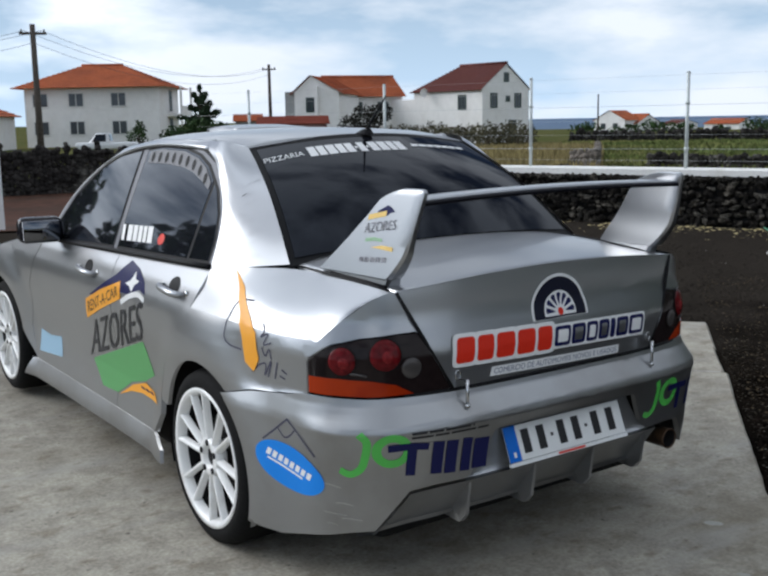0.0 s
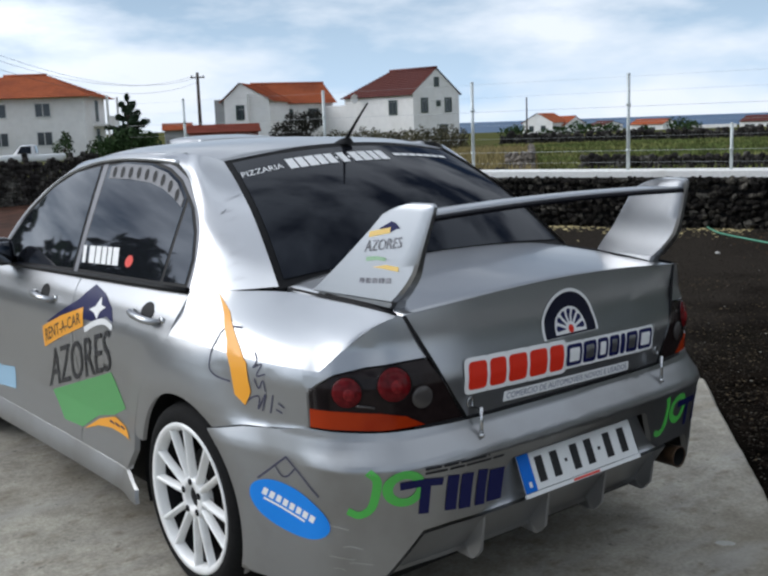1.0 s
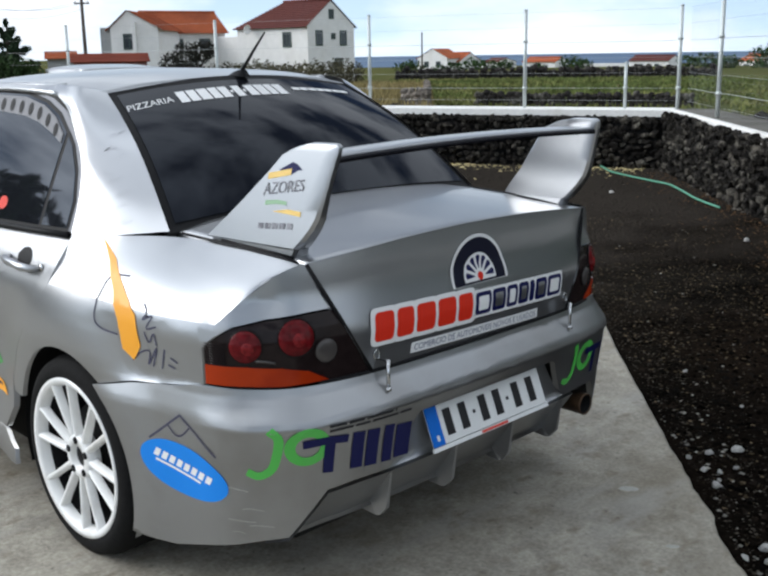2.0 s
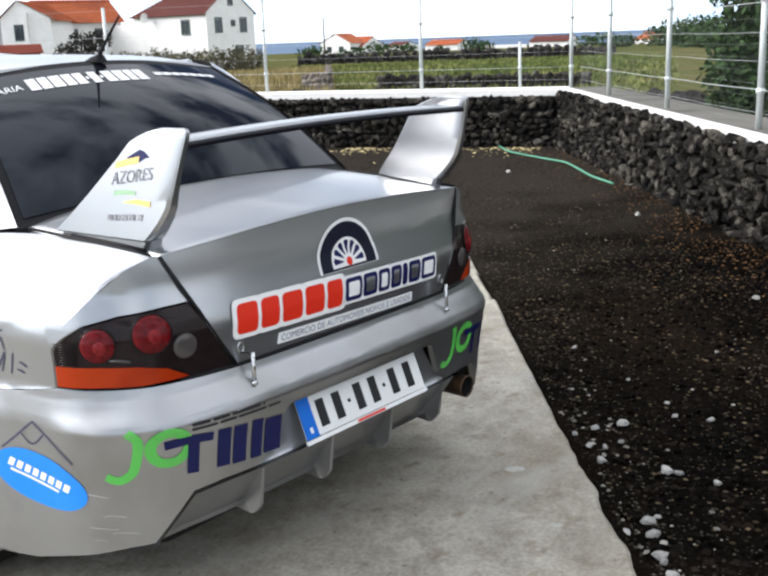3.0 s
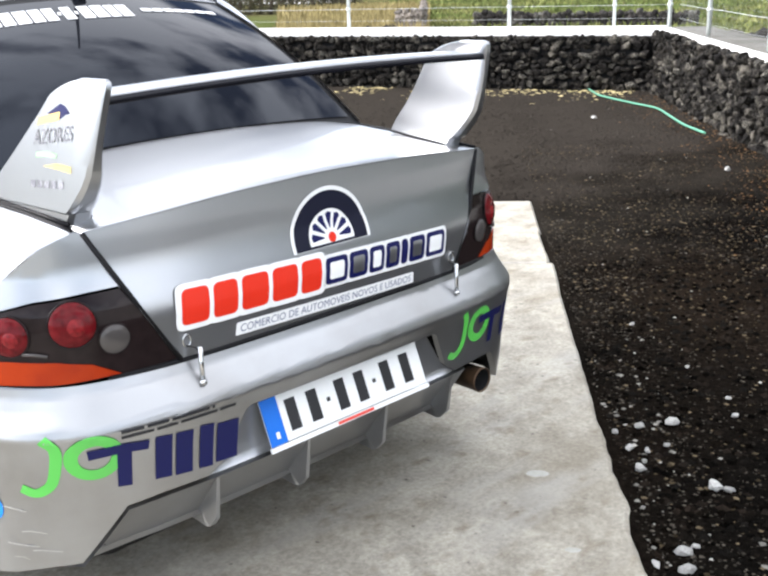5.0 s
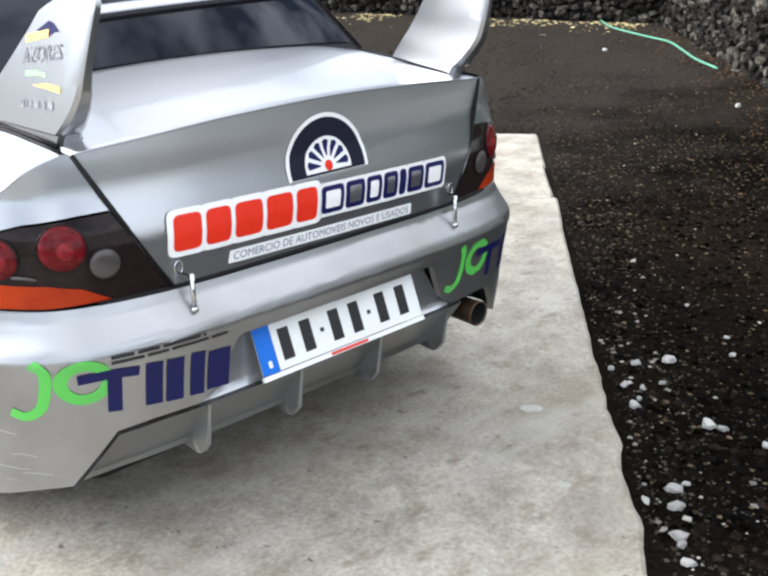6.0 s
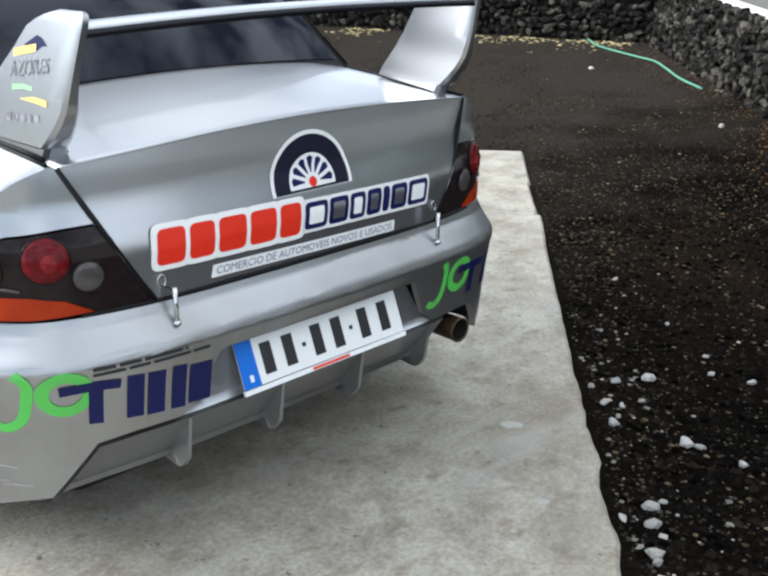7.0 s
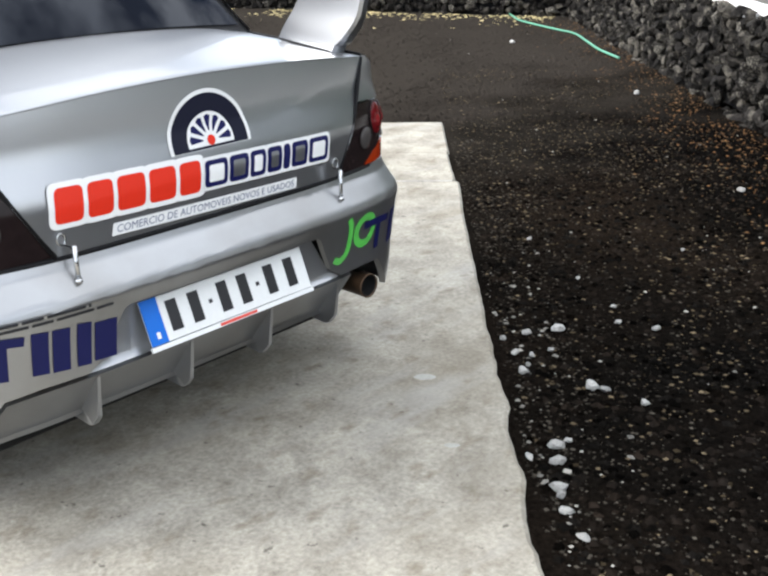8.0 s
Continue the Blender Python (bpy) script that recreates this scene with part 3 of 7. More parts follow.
W_FRONT = [(1.025, 0.972), (1.90, 0.935), (1.86, 1.0), (1.72, 1.14), (1.50, 1.27), (1.30, 1.335), (1.075, 1.364), (1.055, 1.2)]
W_REAR = [(0.275, 0.992), (0.962, 0.974), (0.980, 1.15), (1.000, 1.366), (0.85, 1.382), (0.62, 1.378), (0.47, 1.354), (0.36, 1.318), (0.275, 1.268)]
W_SMALL = [(0.100, 1.000), (0.253, 0.994), (0.253, 1.256), (0.212, 1.230), (0.146, 1.160), (0.104, 1.075)]
FRAME = [(0.062, 0.984), (0.95, 0.955), (1.96, 0.918), (1.93, 0.985), (1.76, 1.165), (1.52, 1.303), (1.31, 1.368), (1.05, 1.402), (0.80, 1.414), (0.58, 1.405), (0.44, 1.380), (0.315, 1.340), (0.188, 1.253), (0.108, 1.172), (0.065, 1.075)]


def inset(poly, d):
    """A closed outline moved inwards by d (outwards if d is negative)."""
    n = len(poly)
    turn = sum(poly[i][0] * poly[(i + 1) % n][1] - poly[(i + 1) % n][0] * poly[i][1] for i in range(n))
    out = []
    for i in range(n):
        p, q, r = Vector(poly[i - 1]), Vector(poly[i]), Vector(poly[(i + 1) % n])
        e0, e1 = (q - p).normalized(), (r - q).normalized()
        n0, n1 = Vector((-e0.y, e0.x)), Vector((-e1.y, e1.x))
        b = (n0 + n1).normalized()
        q = q + b * (d if turn > 0 else -d) / max(0.5, b.dot(n0))
        out.append((q.x, q.y))
    return out


DOOR_FRAME = mat("grey_door_frame", (0.13, 0.135, 0.15), 0.4, 0.5, 0.05, 120, spec=0.2)
# copy of the glass with its reflections coloured a stronger sky blue
GLASS_SIDE = GLASS.copy()
GLASS_SIDE.name = "side_glass_blue_reflection"
GLASS_SIDE.node_tree.nodes["Principled BSDF"].inputs["Specular Tint"].default_value = (0.52, 0.70, 1.0, 1)
GLASS_SIDE.node_tree.nodes["Principled BSDF"].inputs["Specular IOR Level"].default_value = 0.30
for s in (-1, 1):
    oriented("window_surround", [FRAME], s, BLACK, 0.06, -0.005, 0.02, "black window surround")
    oriented("door_window_frame", [inset(FRAME, 0.009)], s, DOOR_FRAME, 0.06, -0.002, 0.004, "grey door frame round the side windows")
    for w in (W_FRONT, W_REAR, W_SMALL):
        oriented("window_seal", [inset(w, -0.011)], s, BLACK, 0.06, 0.0, 0.003)
    oriented("front_side_window", [W_FRONT], s, GLASS_SIDE, 0.06, 0.002, 0.004, "dark tinted side window")
    oriented("rear_side_window", [W_REAR], s, GLASS_SIDE, 0.06, 0.002, 0.004, "dark tinted side window")
    oriented("quarter_light", [W_SMALL], s, GLASS_SIDE, 0.06, 0.002, 0.004)
    bm = bmesh.new()
    f = side_glass(s)
    tube(bm, [f(y, z) + Vector((s * 0.006, 0, 0)) for y, z in ((0.07, 0.984), (0.3, 0.976), (0.95, 0.957), (1.5, 0.938), (1.93, 0.922))], 0.009, 8)
    part("belt_moulding", bm, BLACK, car)

roofc = []
for y, zr, zc, hw in ((None, 0, 0, 0), (0.55, 1.412, 1.450, 0.580), (0.9, 1.412, 1.456, 0.585), (1.2, 1.392, 1.440, 0.583), (1.45, 1.352, 1.405, 0.575)):
    if y is None:
        roofc.append([(-0.525, 0.262, 1.387), (-0.36, 0.250, 1.411), (0, 0.245, 1.427), (0.36, 0.250, 1.411), (0.525, 0.262, 1.387)])
    else:
        roofc.append([(-hw, y, zr), (-hw * 0.7, y, zr * 0.35 + zc * 0.65), (0, y, zc), (hw * 0.7, y, zr * 0.35 + zc * 0.65), (hw, y, zr)])
bm = loft(roofc, 33, 28)
bmesh.ops.recalc_face_normals(bm, faces=bm.faces[:])
if sum(f.normal.z for f in bm.faces) < 0:
    bmesh.ops.reverse_faces(bm, faces=bm.faces[:])
rim(bm, 0.02)
part("roof", bm, PAINT, car)
for s in (-1, 1):      # roof rail and front pillar above the side windows
    bm = loft([[(s * 0.56, 0.44, 1.418), (s * 0.582, 0.6, 1.412), (s * 0.585, 0.9, 1.412), (s * 0.583, 1.2, 1.392), (s * 0.575, 1.45, 1.352), (s * 0.62, 1.75, 1.19), (s * 0.70, 2.03, 0.985)],
               [(s * 0.607, 0.415, 1.385), (s * 0.617, 0.6, 1.398), (s * 0.617, 0.9, 1.398), (s * 0.625, 1.2, 1.370), (s * 0.652, 1.47, 1.30), (s * 0.71, 1.75, 1.15), (s * 0.785, 1.98, 0.935)]], 40, 5)
    bmesh.ops.recalc_face_normals(bm, faces=bm.faces[:])
    if sum(f.normal.x * s for f in bm.faces) < 0:
        bmesh.ops.reverse_faces(bm, faces=bm.faces[:])
    rim(bm, 0.012)
    part("roof_rail", bm, PAINT, car)


glass_frame = skin("rear_window_frame", [[(-1.012, -0.03), (1.012, -0.03), (1.012, 1.02), (-1.012, 1.02)]], rear_glass, BLACK, car, 0.1, -0.001, 0.02)
skin("rear_window", [[(-0.965, 0.02), (0.965, 0.02), (0.955, 0.97), (-0.955, 0.97)]], rear_glass, GLASS, car, 0.1, 0.002, 0.0, "dark tinted rear window")
bm = loft([[(-0.575, 1.45, 1.352), (-0.3, 1.5, 1.395), (0, 1.52, 1.405), (0.3, 1.5, 1.395), (0.575, 1.45, 1.352)], [(-0.64, 1.8, 1.17), (0, 1.9, 1.2), (0.64, 1.8, 1.17)], [(-0.70, 2.03, 0.985), (0, 2.15, 1.0), (0.70, 2.03, 0.985)]], 20, 10)
bmesh.ops.recalc_face_normals(bm, faces=bm.faces[:])
if sum(f.normal.z for f in bm.faces) < 0:
    bmesh.ops.reverse_faces(bm, faces=bm.faces[:])
part("windscreen", bm, GLASS, car)

# dark floor and wheel housings
bm = bmesh.new()
box(bm, (-0.60, -0.68, 0.165), (0.60, 3.3, 0.40), bevel=0.04)
box(bm, (-0.74, 0.42, 0.16), (0.74, 2.2, 0.9), bevel=0.04)
box(bm, (-0.60, -0.72, 0.3), (0.60, 0.4, 0.90), bevel=0.04)
part("underbody", bm, DARK, car)
for y0 in (0.0, 2.625):
    for s in (-1, 1):
        bm = bmesh.new()
        prev = None
        for k in range(25):
            a = radians(-18 + 216 * k / 24)
            row = [bm.verts.new((s * xx, y0 + r * math.cos(a), 0.315 + r * math.sin(a))) for xx, r in ((0.60, 0.02), (0.60, 0.39), (0.845, 0.365))]
            if prev:
                for q in range(2):
                    bm.faces.new((prev[q], prev[q + 1], row[q + 1], row[q]))
            prev = row
        part("wheel_housing", bm, DARK, car)


# wheels
def wheel(s, y0):
    w = group("wheel", car, pose(s * 0.868, y0, 0.318) @ (Matrix.Identity(4) if s > 0 else pose(0, 0, 0, 0, 0, 180)))
    bm = bmesh.new()
    revolve(bm, [(-0.225, 0.235), (-0.232, 0.275), (-0.215, 0.305), (-0.18, 0.316), (-0.045, 0.316), (-0.012, 0.304), (0.004, 0.275), (0.0, 0.246), (-0.01, 0.240)], 64)
    part("tyre", bm, RUBBER, w)
    bm = bmesh.new()
    revolve(bm, [(-0.01, 0.252), (0.004, 0.250), (0.004, 0.238), (-0.004, 0.227), (-0.03, 0.221)], 64)
    part("rim", bm, WHITEWHEEL, w)
    # barrel and disc coloured near-black for the shade behind the spokes
    bm = bmesh.new()
    revolve(bm, [(-0.03, 0.221), (-0.08, 0.212), (-0.2, 0.205), (-0.22, 0.236)], 64)
    part("shaded_barrel", bm, BLACK, w)
    bm = bmesh.new()
    revolve(bm, [(-0.09, 0.15), (-0.09, 0.03), (-0.10, 0.001)], 32)
    part("brake_disc", bm, DARK, w)
    for k in range(12):
        bm = bmesh.new()
        a = radians(30 * k + (2.5 if k % 2 else -2.5))
        pr = [(0.050, -0.016, 0.0120), (0.10, -0.010, 0.0100), (0.17, -0.006, 0.0085), (0.236, -0.003, 0.0110)]
        rows = []
        for r, xx, hw in pr:
            rows.append([(xx - 0.022, r, -hw * 1.15), (xx, r, -hw * 0.75), (xx + 0.004, r, 0), (xx, r, hw * 0.75), (xx - 0.022, r, hw * 1.15)])
        vs = [[bm.verts.new(Vector((x, r * math.cos(a) - t * math.sin(a), r * math.sin(a) + t * math.cos(a)))) for x, r, t in row] for row in rows]
        for r0, r1 in zip(vs, vs[1:]):
            for i in range(4):
                bm.faces.new((r0[i], r0[i + 1], r1[i + 1], r1[i]))
        bmesh.ops.recalc_face_normals(bm, faces=bm.faces[:])
        if sum(f.normal.x for f in bm.faces) < 0:
            bmesh.ops.reverse_faces(bm, faces=bm.faces[:])
        part("spoke", bm, WHITEWHEEL, w)
    bm = bmesh.new()
    revolve(bm, [(-0.05, 0.074), (-0.018, 0.072), (-0.010, 0.064), (-0.010, 0.040), (-0.034, 0.036), (-0.038, 0.001)], 40)
    part("hub", bm, WHITEWHEEL, w)
    bm = bmesh.new()
    revolve(bm, [(-0.032, 0.0355), (-0.026, 0.034), (-0.024, 0.020), (-0.026, 0.001)], 24)
    part("hub_cap", bm, BLACK, w)
    for k in range(5):
        bm = bmesh.new()
        a = radians(72 * k + 20)
        revolve(bm, [(-0.0095, 0.0120), (-0.0065, 0.0105), (-0.0060, 0.001)], 12, centre=(0, 0.0535 * math.cos(a), 0.0535 * math.sin(a)))
        part("wheel_nut", bm, BLACK, w)
    return w


for s in (-1, 1):
    for y0 in (0.0, 2.625):
        wheel(s, y0)


# rear wing: two end fins that flare inwards at the foot, and a blade
FIN_Z = [1.012, 1.036, 1.098, 1.128, 1.209, 1.253, 1.272, 1.284]
FIN_FRONT = {-1: [-0.395, -0.430, -0.508, -0.545, -0.640, -0.687, -0.735, -0.790], 1: [-0.480, -0.500, -0.550, -0.570, -0.630, -0.675, -0.725, -0.790]}
FIN_REAR_Z = [0.985, 1.012, 1.030, 1.050, 1.075, 1.100, 1.137, 1.200, 1.270, 1.284]
FIN_REAR = [-0.752, -0.760, -0.780, -0.800, -0.822, -0.838, -0.850, -0.868, -0.888, -0.884]


def fin_outer(y, z):
    """Half the wing's width at a fin's outer face: leaning in towards the top, toed out towards the front."""
    return 0.606 - 0.145 * (z - 1.0) + 0.03 * min(1.0, max(0.0, (y + 0.89) / 0.53))


def fin_ring(bm, s, z, set_back=0.0, shrink=0.0):
    yf = np.interp(z, FIN_Z, FIN_FRONT[s]) - set_back * 1.5 - shrink
    yr = np.interp(z, FIN_REAR_Z, FIN_REAR) + set_back * 0.4 + shrink
    flare = 0.050 * (1 - smoothstep(0.96, 1.25, z)) ** 1.8
    ys = [yf - 0.012 + (yr - yf + 0.022) * k / 5 for k in range(6)]
    out_ = [(fin_outer(y, z) - set_back - shrink, y) for y in ys]
    in_ = [(fin_outer(y, z) - 0.022 - flare * smoothstep(-0.40, -0.55, y) + shrink, y) for y in ys]
    mid_f, mid_r = (out_[0][0] + in_[0][0]) / 2, (out_[-1][0] + in_[-1][0]) / 2
    ring = [(mid_f, yf)] + out_ + [(mid_r * 0.4 + out_[-1][0] * 0.6, yr), (mid_r * 0.4 + in_[-1][0] * 0.6, yr)] + in_[::-1]
    return [bm.verts.new((s * x, y, z)) for x, y in ring]


def fin_solid(name, s, levels):
    bm = bmesh.new()
    rings = [fin_ring(bm, s, *lv) for lv in levels]
    for r0, r1 in zip(rings, rings[1:]):
        for i in range(len(r0)):
            j = (i + 1) % len(r0)
            bm.faces.new((r0[i], r0[j], r1[j], r1[i]))
    bm.faces.new(rings[0])
    bm.faces.new(rings[-1][::-1])
    bmesh.ops.recalc_face_normals(bm, faces=bm.faces[:])
    for e in bm.edges:
        e.smooth = e.calc_face_angle(0) < 0.55
    return part(name, bm, PAINT, wing)


wing = group("rear_wing", car)
for s in (-1, 1):
    fin_solid("wing_fin", s, [(1.016, 0, 0.003), (1.020, 0, 0)] + [(1.032 + 0.0136 * k, 0, 0) for k in range(18)] + [(1.274, 0, 0), (1.281, 0, 0.001), (1.285, 0, 0.005)])
    fin_solid("wing_foot", s, [(0.988, 0.014, 0), (1.000, 0.013, 0), (1.018, 0.012, 0)])
    # black bars for the shadow line between the wing's feet and the lid
    bm = bmesh.new()
    tube(bm, [(s * (fin_outer(y, z) - 0.020 - 0.050 * smoothstep(-0.40, -0.55, y)), y, z) for y, z in ((-0.738, 0.9985), (-0.68, 1.004), (-0.58, 1.012), (-0.50, 1.017))], 0.003, 6)
    part("foot_shadow_line", bm, BLACK, wing)
    bm = bmesh.new()
    tube(bm, [(s * (fin_outer(y, z) - 0.009), y, z) for y, z in ((-0.752, 0.994), (-0.66, 1.000), (-0.56, 1.004), (-0.47, 1.008))], 0.005, 6)
    part("foot_shadow_line", bm, BLACK, wing)
bm = bmesh.new()
prof = [(-0.745, 1.256), (-0.77, 1.262), (-0.81, 1.264), (-0.85, 1.2625), (-0.868, 1.260), (-0.870, 1.256), (-0.84, 1.252), (-0.80, 1.250), (-0.76, 1.250)]
rings = []
for x in np.linspace(-0.552, 0.552, 25):
    c = 0.012 * (1 - (x / 0.57) ** 2)
    rings.append([bm.verts.new((x, y, z + c - 0.006)) for y, z in prof])
for r0, r1 in zip(rings, rings[1:]):
    for i in range(len(prof)):
        bm.faces.new((r0[i], r0[(i + 1) % len(prof)], r1[(i + 1) % len(prof)], r1[i]))
bmesh.ops.recalc_face_normals(bm, faces=bm.faces[:])
part("wing_blade", bm, PAINT, wing)
bm = bmesh.new()
rings = []
for x in np.linspace(-0.552, 0.552, 25):
    c = 0.012 * (1 - (x / 0.57) ** 2) - 0.006
    rings.append([bm.verts.new((x, y, z + c)) for y, z in ((-0.868, 1.257), (-0.8745, 1.2565), (-0.876, 1.2425), (-0.84, 1.241), (-0.77, 1.243), (-0.77, 1.2465), (-0.84, 1.2485), (-0.868, 1.252))])
for r0, r1 in zip(rings, rings[1:]):
    for i in range(8):
        bm.faces.new((r0[i], r0[(i + 1) % 8], r1[(i + 1) % 8], r1[i]))
bmesh.ops.recalc_face_normals(bm, faces=bm.faces[:])
part("blade_lip", bm, GLOSSBLACK, wing, "gloss black trailing lip and underside")


# ---------------------------------------------------------------- lamps
LAMP = [(0.447, 0.685), (0.550, 0.863), (0.62, 0.861), (0.74, 0.852), (0.825, 0.833), (0.877, 0.802), (0.905, 0.775), (0.905, 0.684), (0.70, 0.680)]
AMBER = [(0.575, 0.686), (0.63, 0.716), (0.70, 0.730), (0.80, 0.735), (0.902, 0.737), (0.902, 0.687), (0.70, 0.683)]


def disc(cu, cz, r, n=28, sy=1.0):
    return [(cu + r * math.cos(2 * math.pi * k / n), cz + sy * r * math.sin(2 * math.pi * k / n)) for k in range(n)]


def dome(fn, cu, cz, r, h, n=28):
    """A shallow round lens on a surface."""
    bm = bmesh.new()
    rows = []
    e = 2e-3
    for k in range(5):
        rr, hh = r * math.cos(k * math.pi / 8.2), h * math.sin(k * math.pi / 8.2)
        row = []
        for i in range(n):
            u, z = cu + rr * math.cos(2 * math.pi * i / n), cz + rr * math.sin(2 * math.pi * i / n)
            nn = (fn(u + e, z) - fn(u - e, z)).cross(fn(u, z + e) - fn(u, z - e)).normalized()
            row.append(bm.verts.new(fn(u, z) + nn * (0.001 + hh)))
        rows.append(row)
    for a, b in zip(rows, rows[1:]):
        for i in range(n):
            bm.faces.new((a[i], a[(i + 1) % n], b[(i + 1) % n], b[i]))
    bm.faces.new(rows[-1])
    return bm


for s in (-1, 1):
    lamp = group("tail_lamp", car)
    lamp["label"] = "smoked tail lamp with red, clear and amber lenses"

    def sp(poly):
        return poly if s > 0 else mirrored(poly)
    skin("lamp_housing", [sp(LAMP)], body, SMOKED, lamp, 0.025, -0.003, 0.02)
    skin("amber_lens", [sp(AMBER)], body, ORANGE_LENS, lamp, 0.025, 0.0015, 0.004)
    for cu, cz, r, m in ((0.790, 0.788, 0.041, RED_LENS), (0.660, 0.806, 0.046, RED_LENS), (0.580, 0.763, 0.031, CLEAR_LENS)):
        part("round_lens", dome(body, s * cu, cz, r, 0.006), m, lamp)
        if m is RED_LENS:
            part("bulb_glow", dome(body, s * (cu - 0.006), cz - 0.004, r * 0.50, 0.0085), RED_CORE, lamp)
        bm = bmesh.new()
        ring = [body(s * (cu + r * 1.06 * math.cos(k * math.pi / 14)), cz + r * 1.06 * math.sin(k * math.pi / 14)) for k in range(29)]
        tube(bm, ring, 0.0018, 6, caps=False)
        part("lens_ring", bm, SMOKED, lamp)
    for i in range(9):      # fine ribs in the outer corner
        bm = bmesh.new()
        z = 0.742 + i * 0.0065
        tube(bm, [body(s * u, z) + Vector((s * 0.0005, -0.0005, 0)) for u in (0.842, 0.872, 0.901)], 0.0014, 5)
        part("lens_rib", bm, SMOKED, lamp)
    bm = bmesh.new()
    tube(bm, [body(s * 0.765, 0.752), body(s * 0.74, 0.750), body(s * 0.715, 0.745)], 0.004, 6)
    part("reflector", bm, CLEAR_LENS, lamp)
    # black gap between lid and fender
    bm = bmesh.new()
    tube(bm, [body(s * 0.440, 0.682), body(s * 0.532, 0.838), body(s * 0.615, 0.984)], 0.0055, 6)
    part("lid_gap_line", bm, BLACK, car)

# black bars for the shaded gap beside the lid and under its lower edge
for s in (-1, 1):
    bm = bmesh.new()
    tube(bm, [(s * 0.618, -0.785, 0.989), (s * 0.620, -0.72, 0.9935), (s * 0.621, -0.60, 0.9995), (s * 0.627, -0.45, 1.005), (s * 0.632, -0.30, 1.0105)], 0.0042, 6)
    part("lid_gap_line", bm, BLACK, car)
bm = bmesh.new()
tube(bm, [body(u, 0.678) + Vector((0, 0.004, 0)) for u in np.linspace(-0.60, 0.60, 25)], 0.006, 6)
part("bumper_gap_line", bm, BLACK, car)

# ---------------------------------------------------------------- number plate (bars in place of the characters)
PLATE_WHITE = mat("plate_white", (0.80, 0.81, 0.80), 0.35, 0, 0.02, 80)
PLATE_BLUE = mat("plate_blue", (0.008, 0.15, 0.62), 0.4, spec=0.25)
PLATE_INK = mat("plate_ink", (0.012, 0.012, 0.014), 0.4)
RED_INK = mat("red_print", (0.70, 0.05, 0.03), 0.5)
plate = group("number_plate", car, pose(0.006, -0.893, 0.472, -22, 0, 0))
bm = bmesh.new()
box(bm, (-0.262, 0.0, -0.056), (0.262, 0.004, 0.056), bevel=0.0015)
part("plate_sheet", bm, PLATE_WHITE, plate, smooth=False)
bm = bmesh.new()
box(bm, (-0.262, -0.0018, -0.056), (-0.214, 0.001, 0.056))
part("plate_band", bm, PLATE_BLUE, plate, smooth=False)
bm = bmesh.new()
box(bm, (-0.265, -0.003, -0.070), (0.265, 0.006, -0.058), bevel=0.001)
part("plate_holder", bm, PLATE_WHITE, plate, smooth=False)
bm = bmesh.new()
box(bm, (-0.06, -0.0042, -0.0675), (0.06, -0.002, -0.0605))
part("holder_print", bm, RED_INK, plate, smooth=False)
for i, x in enumerate((-0.178, -0.112, -0.022, 0.044, 0.134, 0.205)):
    bm = bmesh.new()
    box(bm, (x - 0.016, -0.0018, -0.037), (x + 0.016, 0.001, 0.039), bevel=0.0006, seg=1)
    part("plate_bar", bm, PLATE_INK, plate, smooth=False)
for x in (-0.066, 0.089):
    bm = bmesh.new()
    box(bm, (x - 0.005, -0.0018, -0.004), (x + 0.005, 0.001, 0.006))
    part("plate_dot", bm, PLATE_INK, plate, smooth=False)
bm = bmesh.new()
box(bm, (-0.2415, -0.003, -0.042), (-0.2315, -0.0012, -0.026))
part("band_mark", bm, PLATE_WHITE, plate, smooth=False)

# ---------------------------------------------------------------- lid pins, exhaust, aerial, handles, mirrors
for s in (-1, 1):
    pin = group("lid_pin", car)
    p = Vector((s * 0.413, -0.894, 0.0))
    bm = bmesh.new()
    tube(bm, [p + Vector((0, 0, 0.628)), p + Vector((0, 0, 0.712))], 0.0055, 10)
    part("pin_rod", bm, STEEL, pin)
    bm = bmesh.new()
    tube(bm, [p + Vector((0, 0, 0.626)), p + Vector((0, 0, 0.636))], 0.009, 10)
    part("pin_collar", bm, STEEL, pin)
    bm = bmesh.new()
    q = body(s * 0.425, 0.722)
    tube(bm, [q + Vector((0.010 * math.cos(k * math.pi / 8), -0.004, 0.014 * math.sin(k * math.pi / 8))) for k in range(17)], 0.0022, 6, caps=False)
    part("pin_ring", bm, STEEL, pin)
    bm = bmesh.new()
    tube(bm, [q + Vector((0, -0.003, -0.012)), (q + p) / 2 + Vector((0, -0.010, 0.349)), p + Vector((0, 0, 0.695))], 0.0015, 5)
    part("pin_cord", bm, BLACK, pin)

RUST = mat("heat_stained_steel", (0.085, 0.050, 0.028), 0.45, 0.6, 0.3, 30, spots=(0.025, 0.020, 0.016), spot_scale=14)
exhaust = group("exhaust", car)
bm = bmesh.new()
revolve(bm, [(-0.70, 0.034), (-0.885, 0.036), (-0.891, 0.037), (-0.891, 0.033), (-0.72, 0.030)], 32, 'y', (0.525, 0, 0.338))
bmesh.ops.recalc_face_normals(bm, faces=bm.faces[:])
part("tail_pipe", bm, RUST, exhaust)
bm = bmesh.new()
revolve(bm, [(-0.888, 0.0325), (-0.875, 0.0315), (-0.84, 0.031), (-0.84, 0.001)], 24, 'y', (0.525, 0, 0.338))
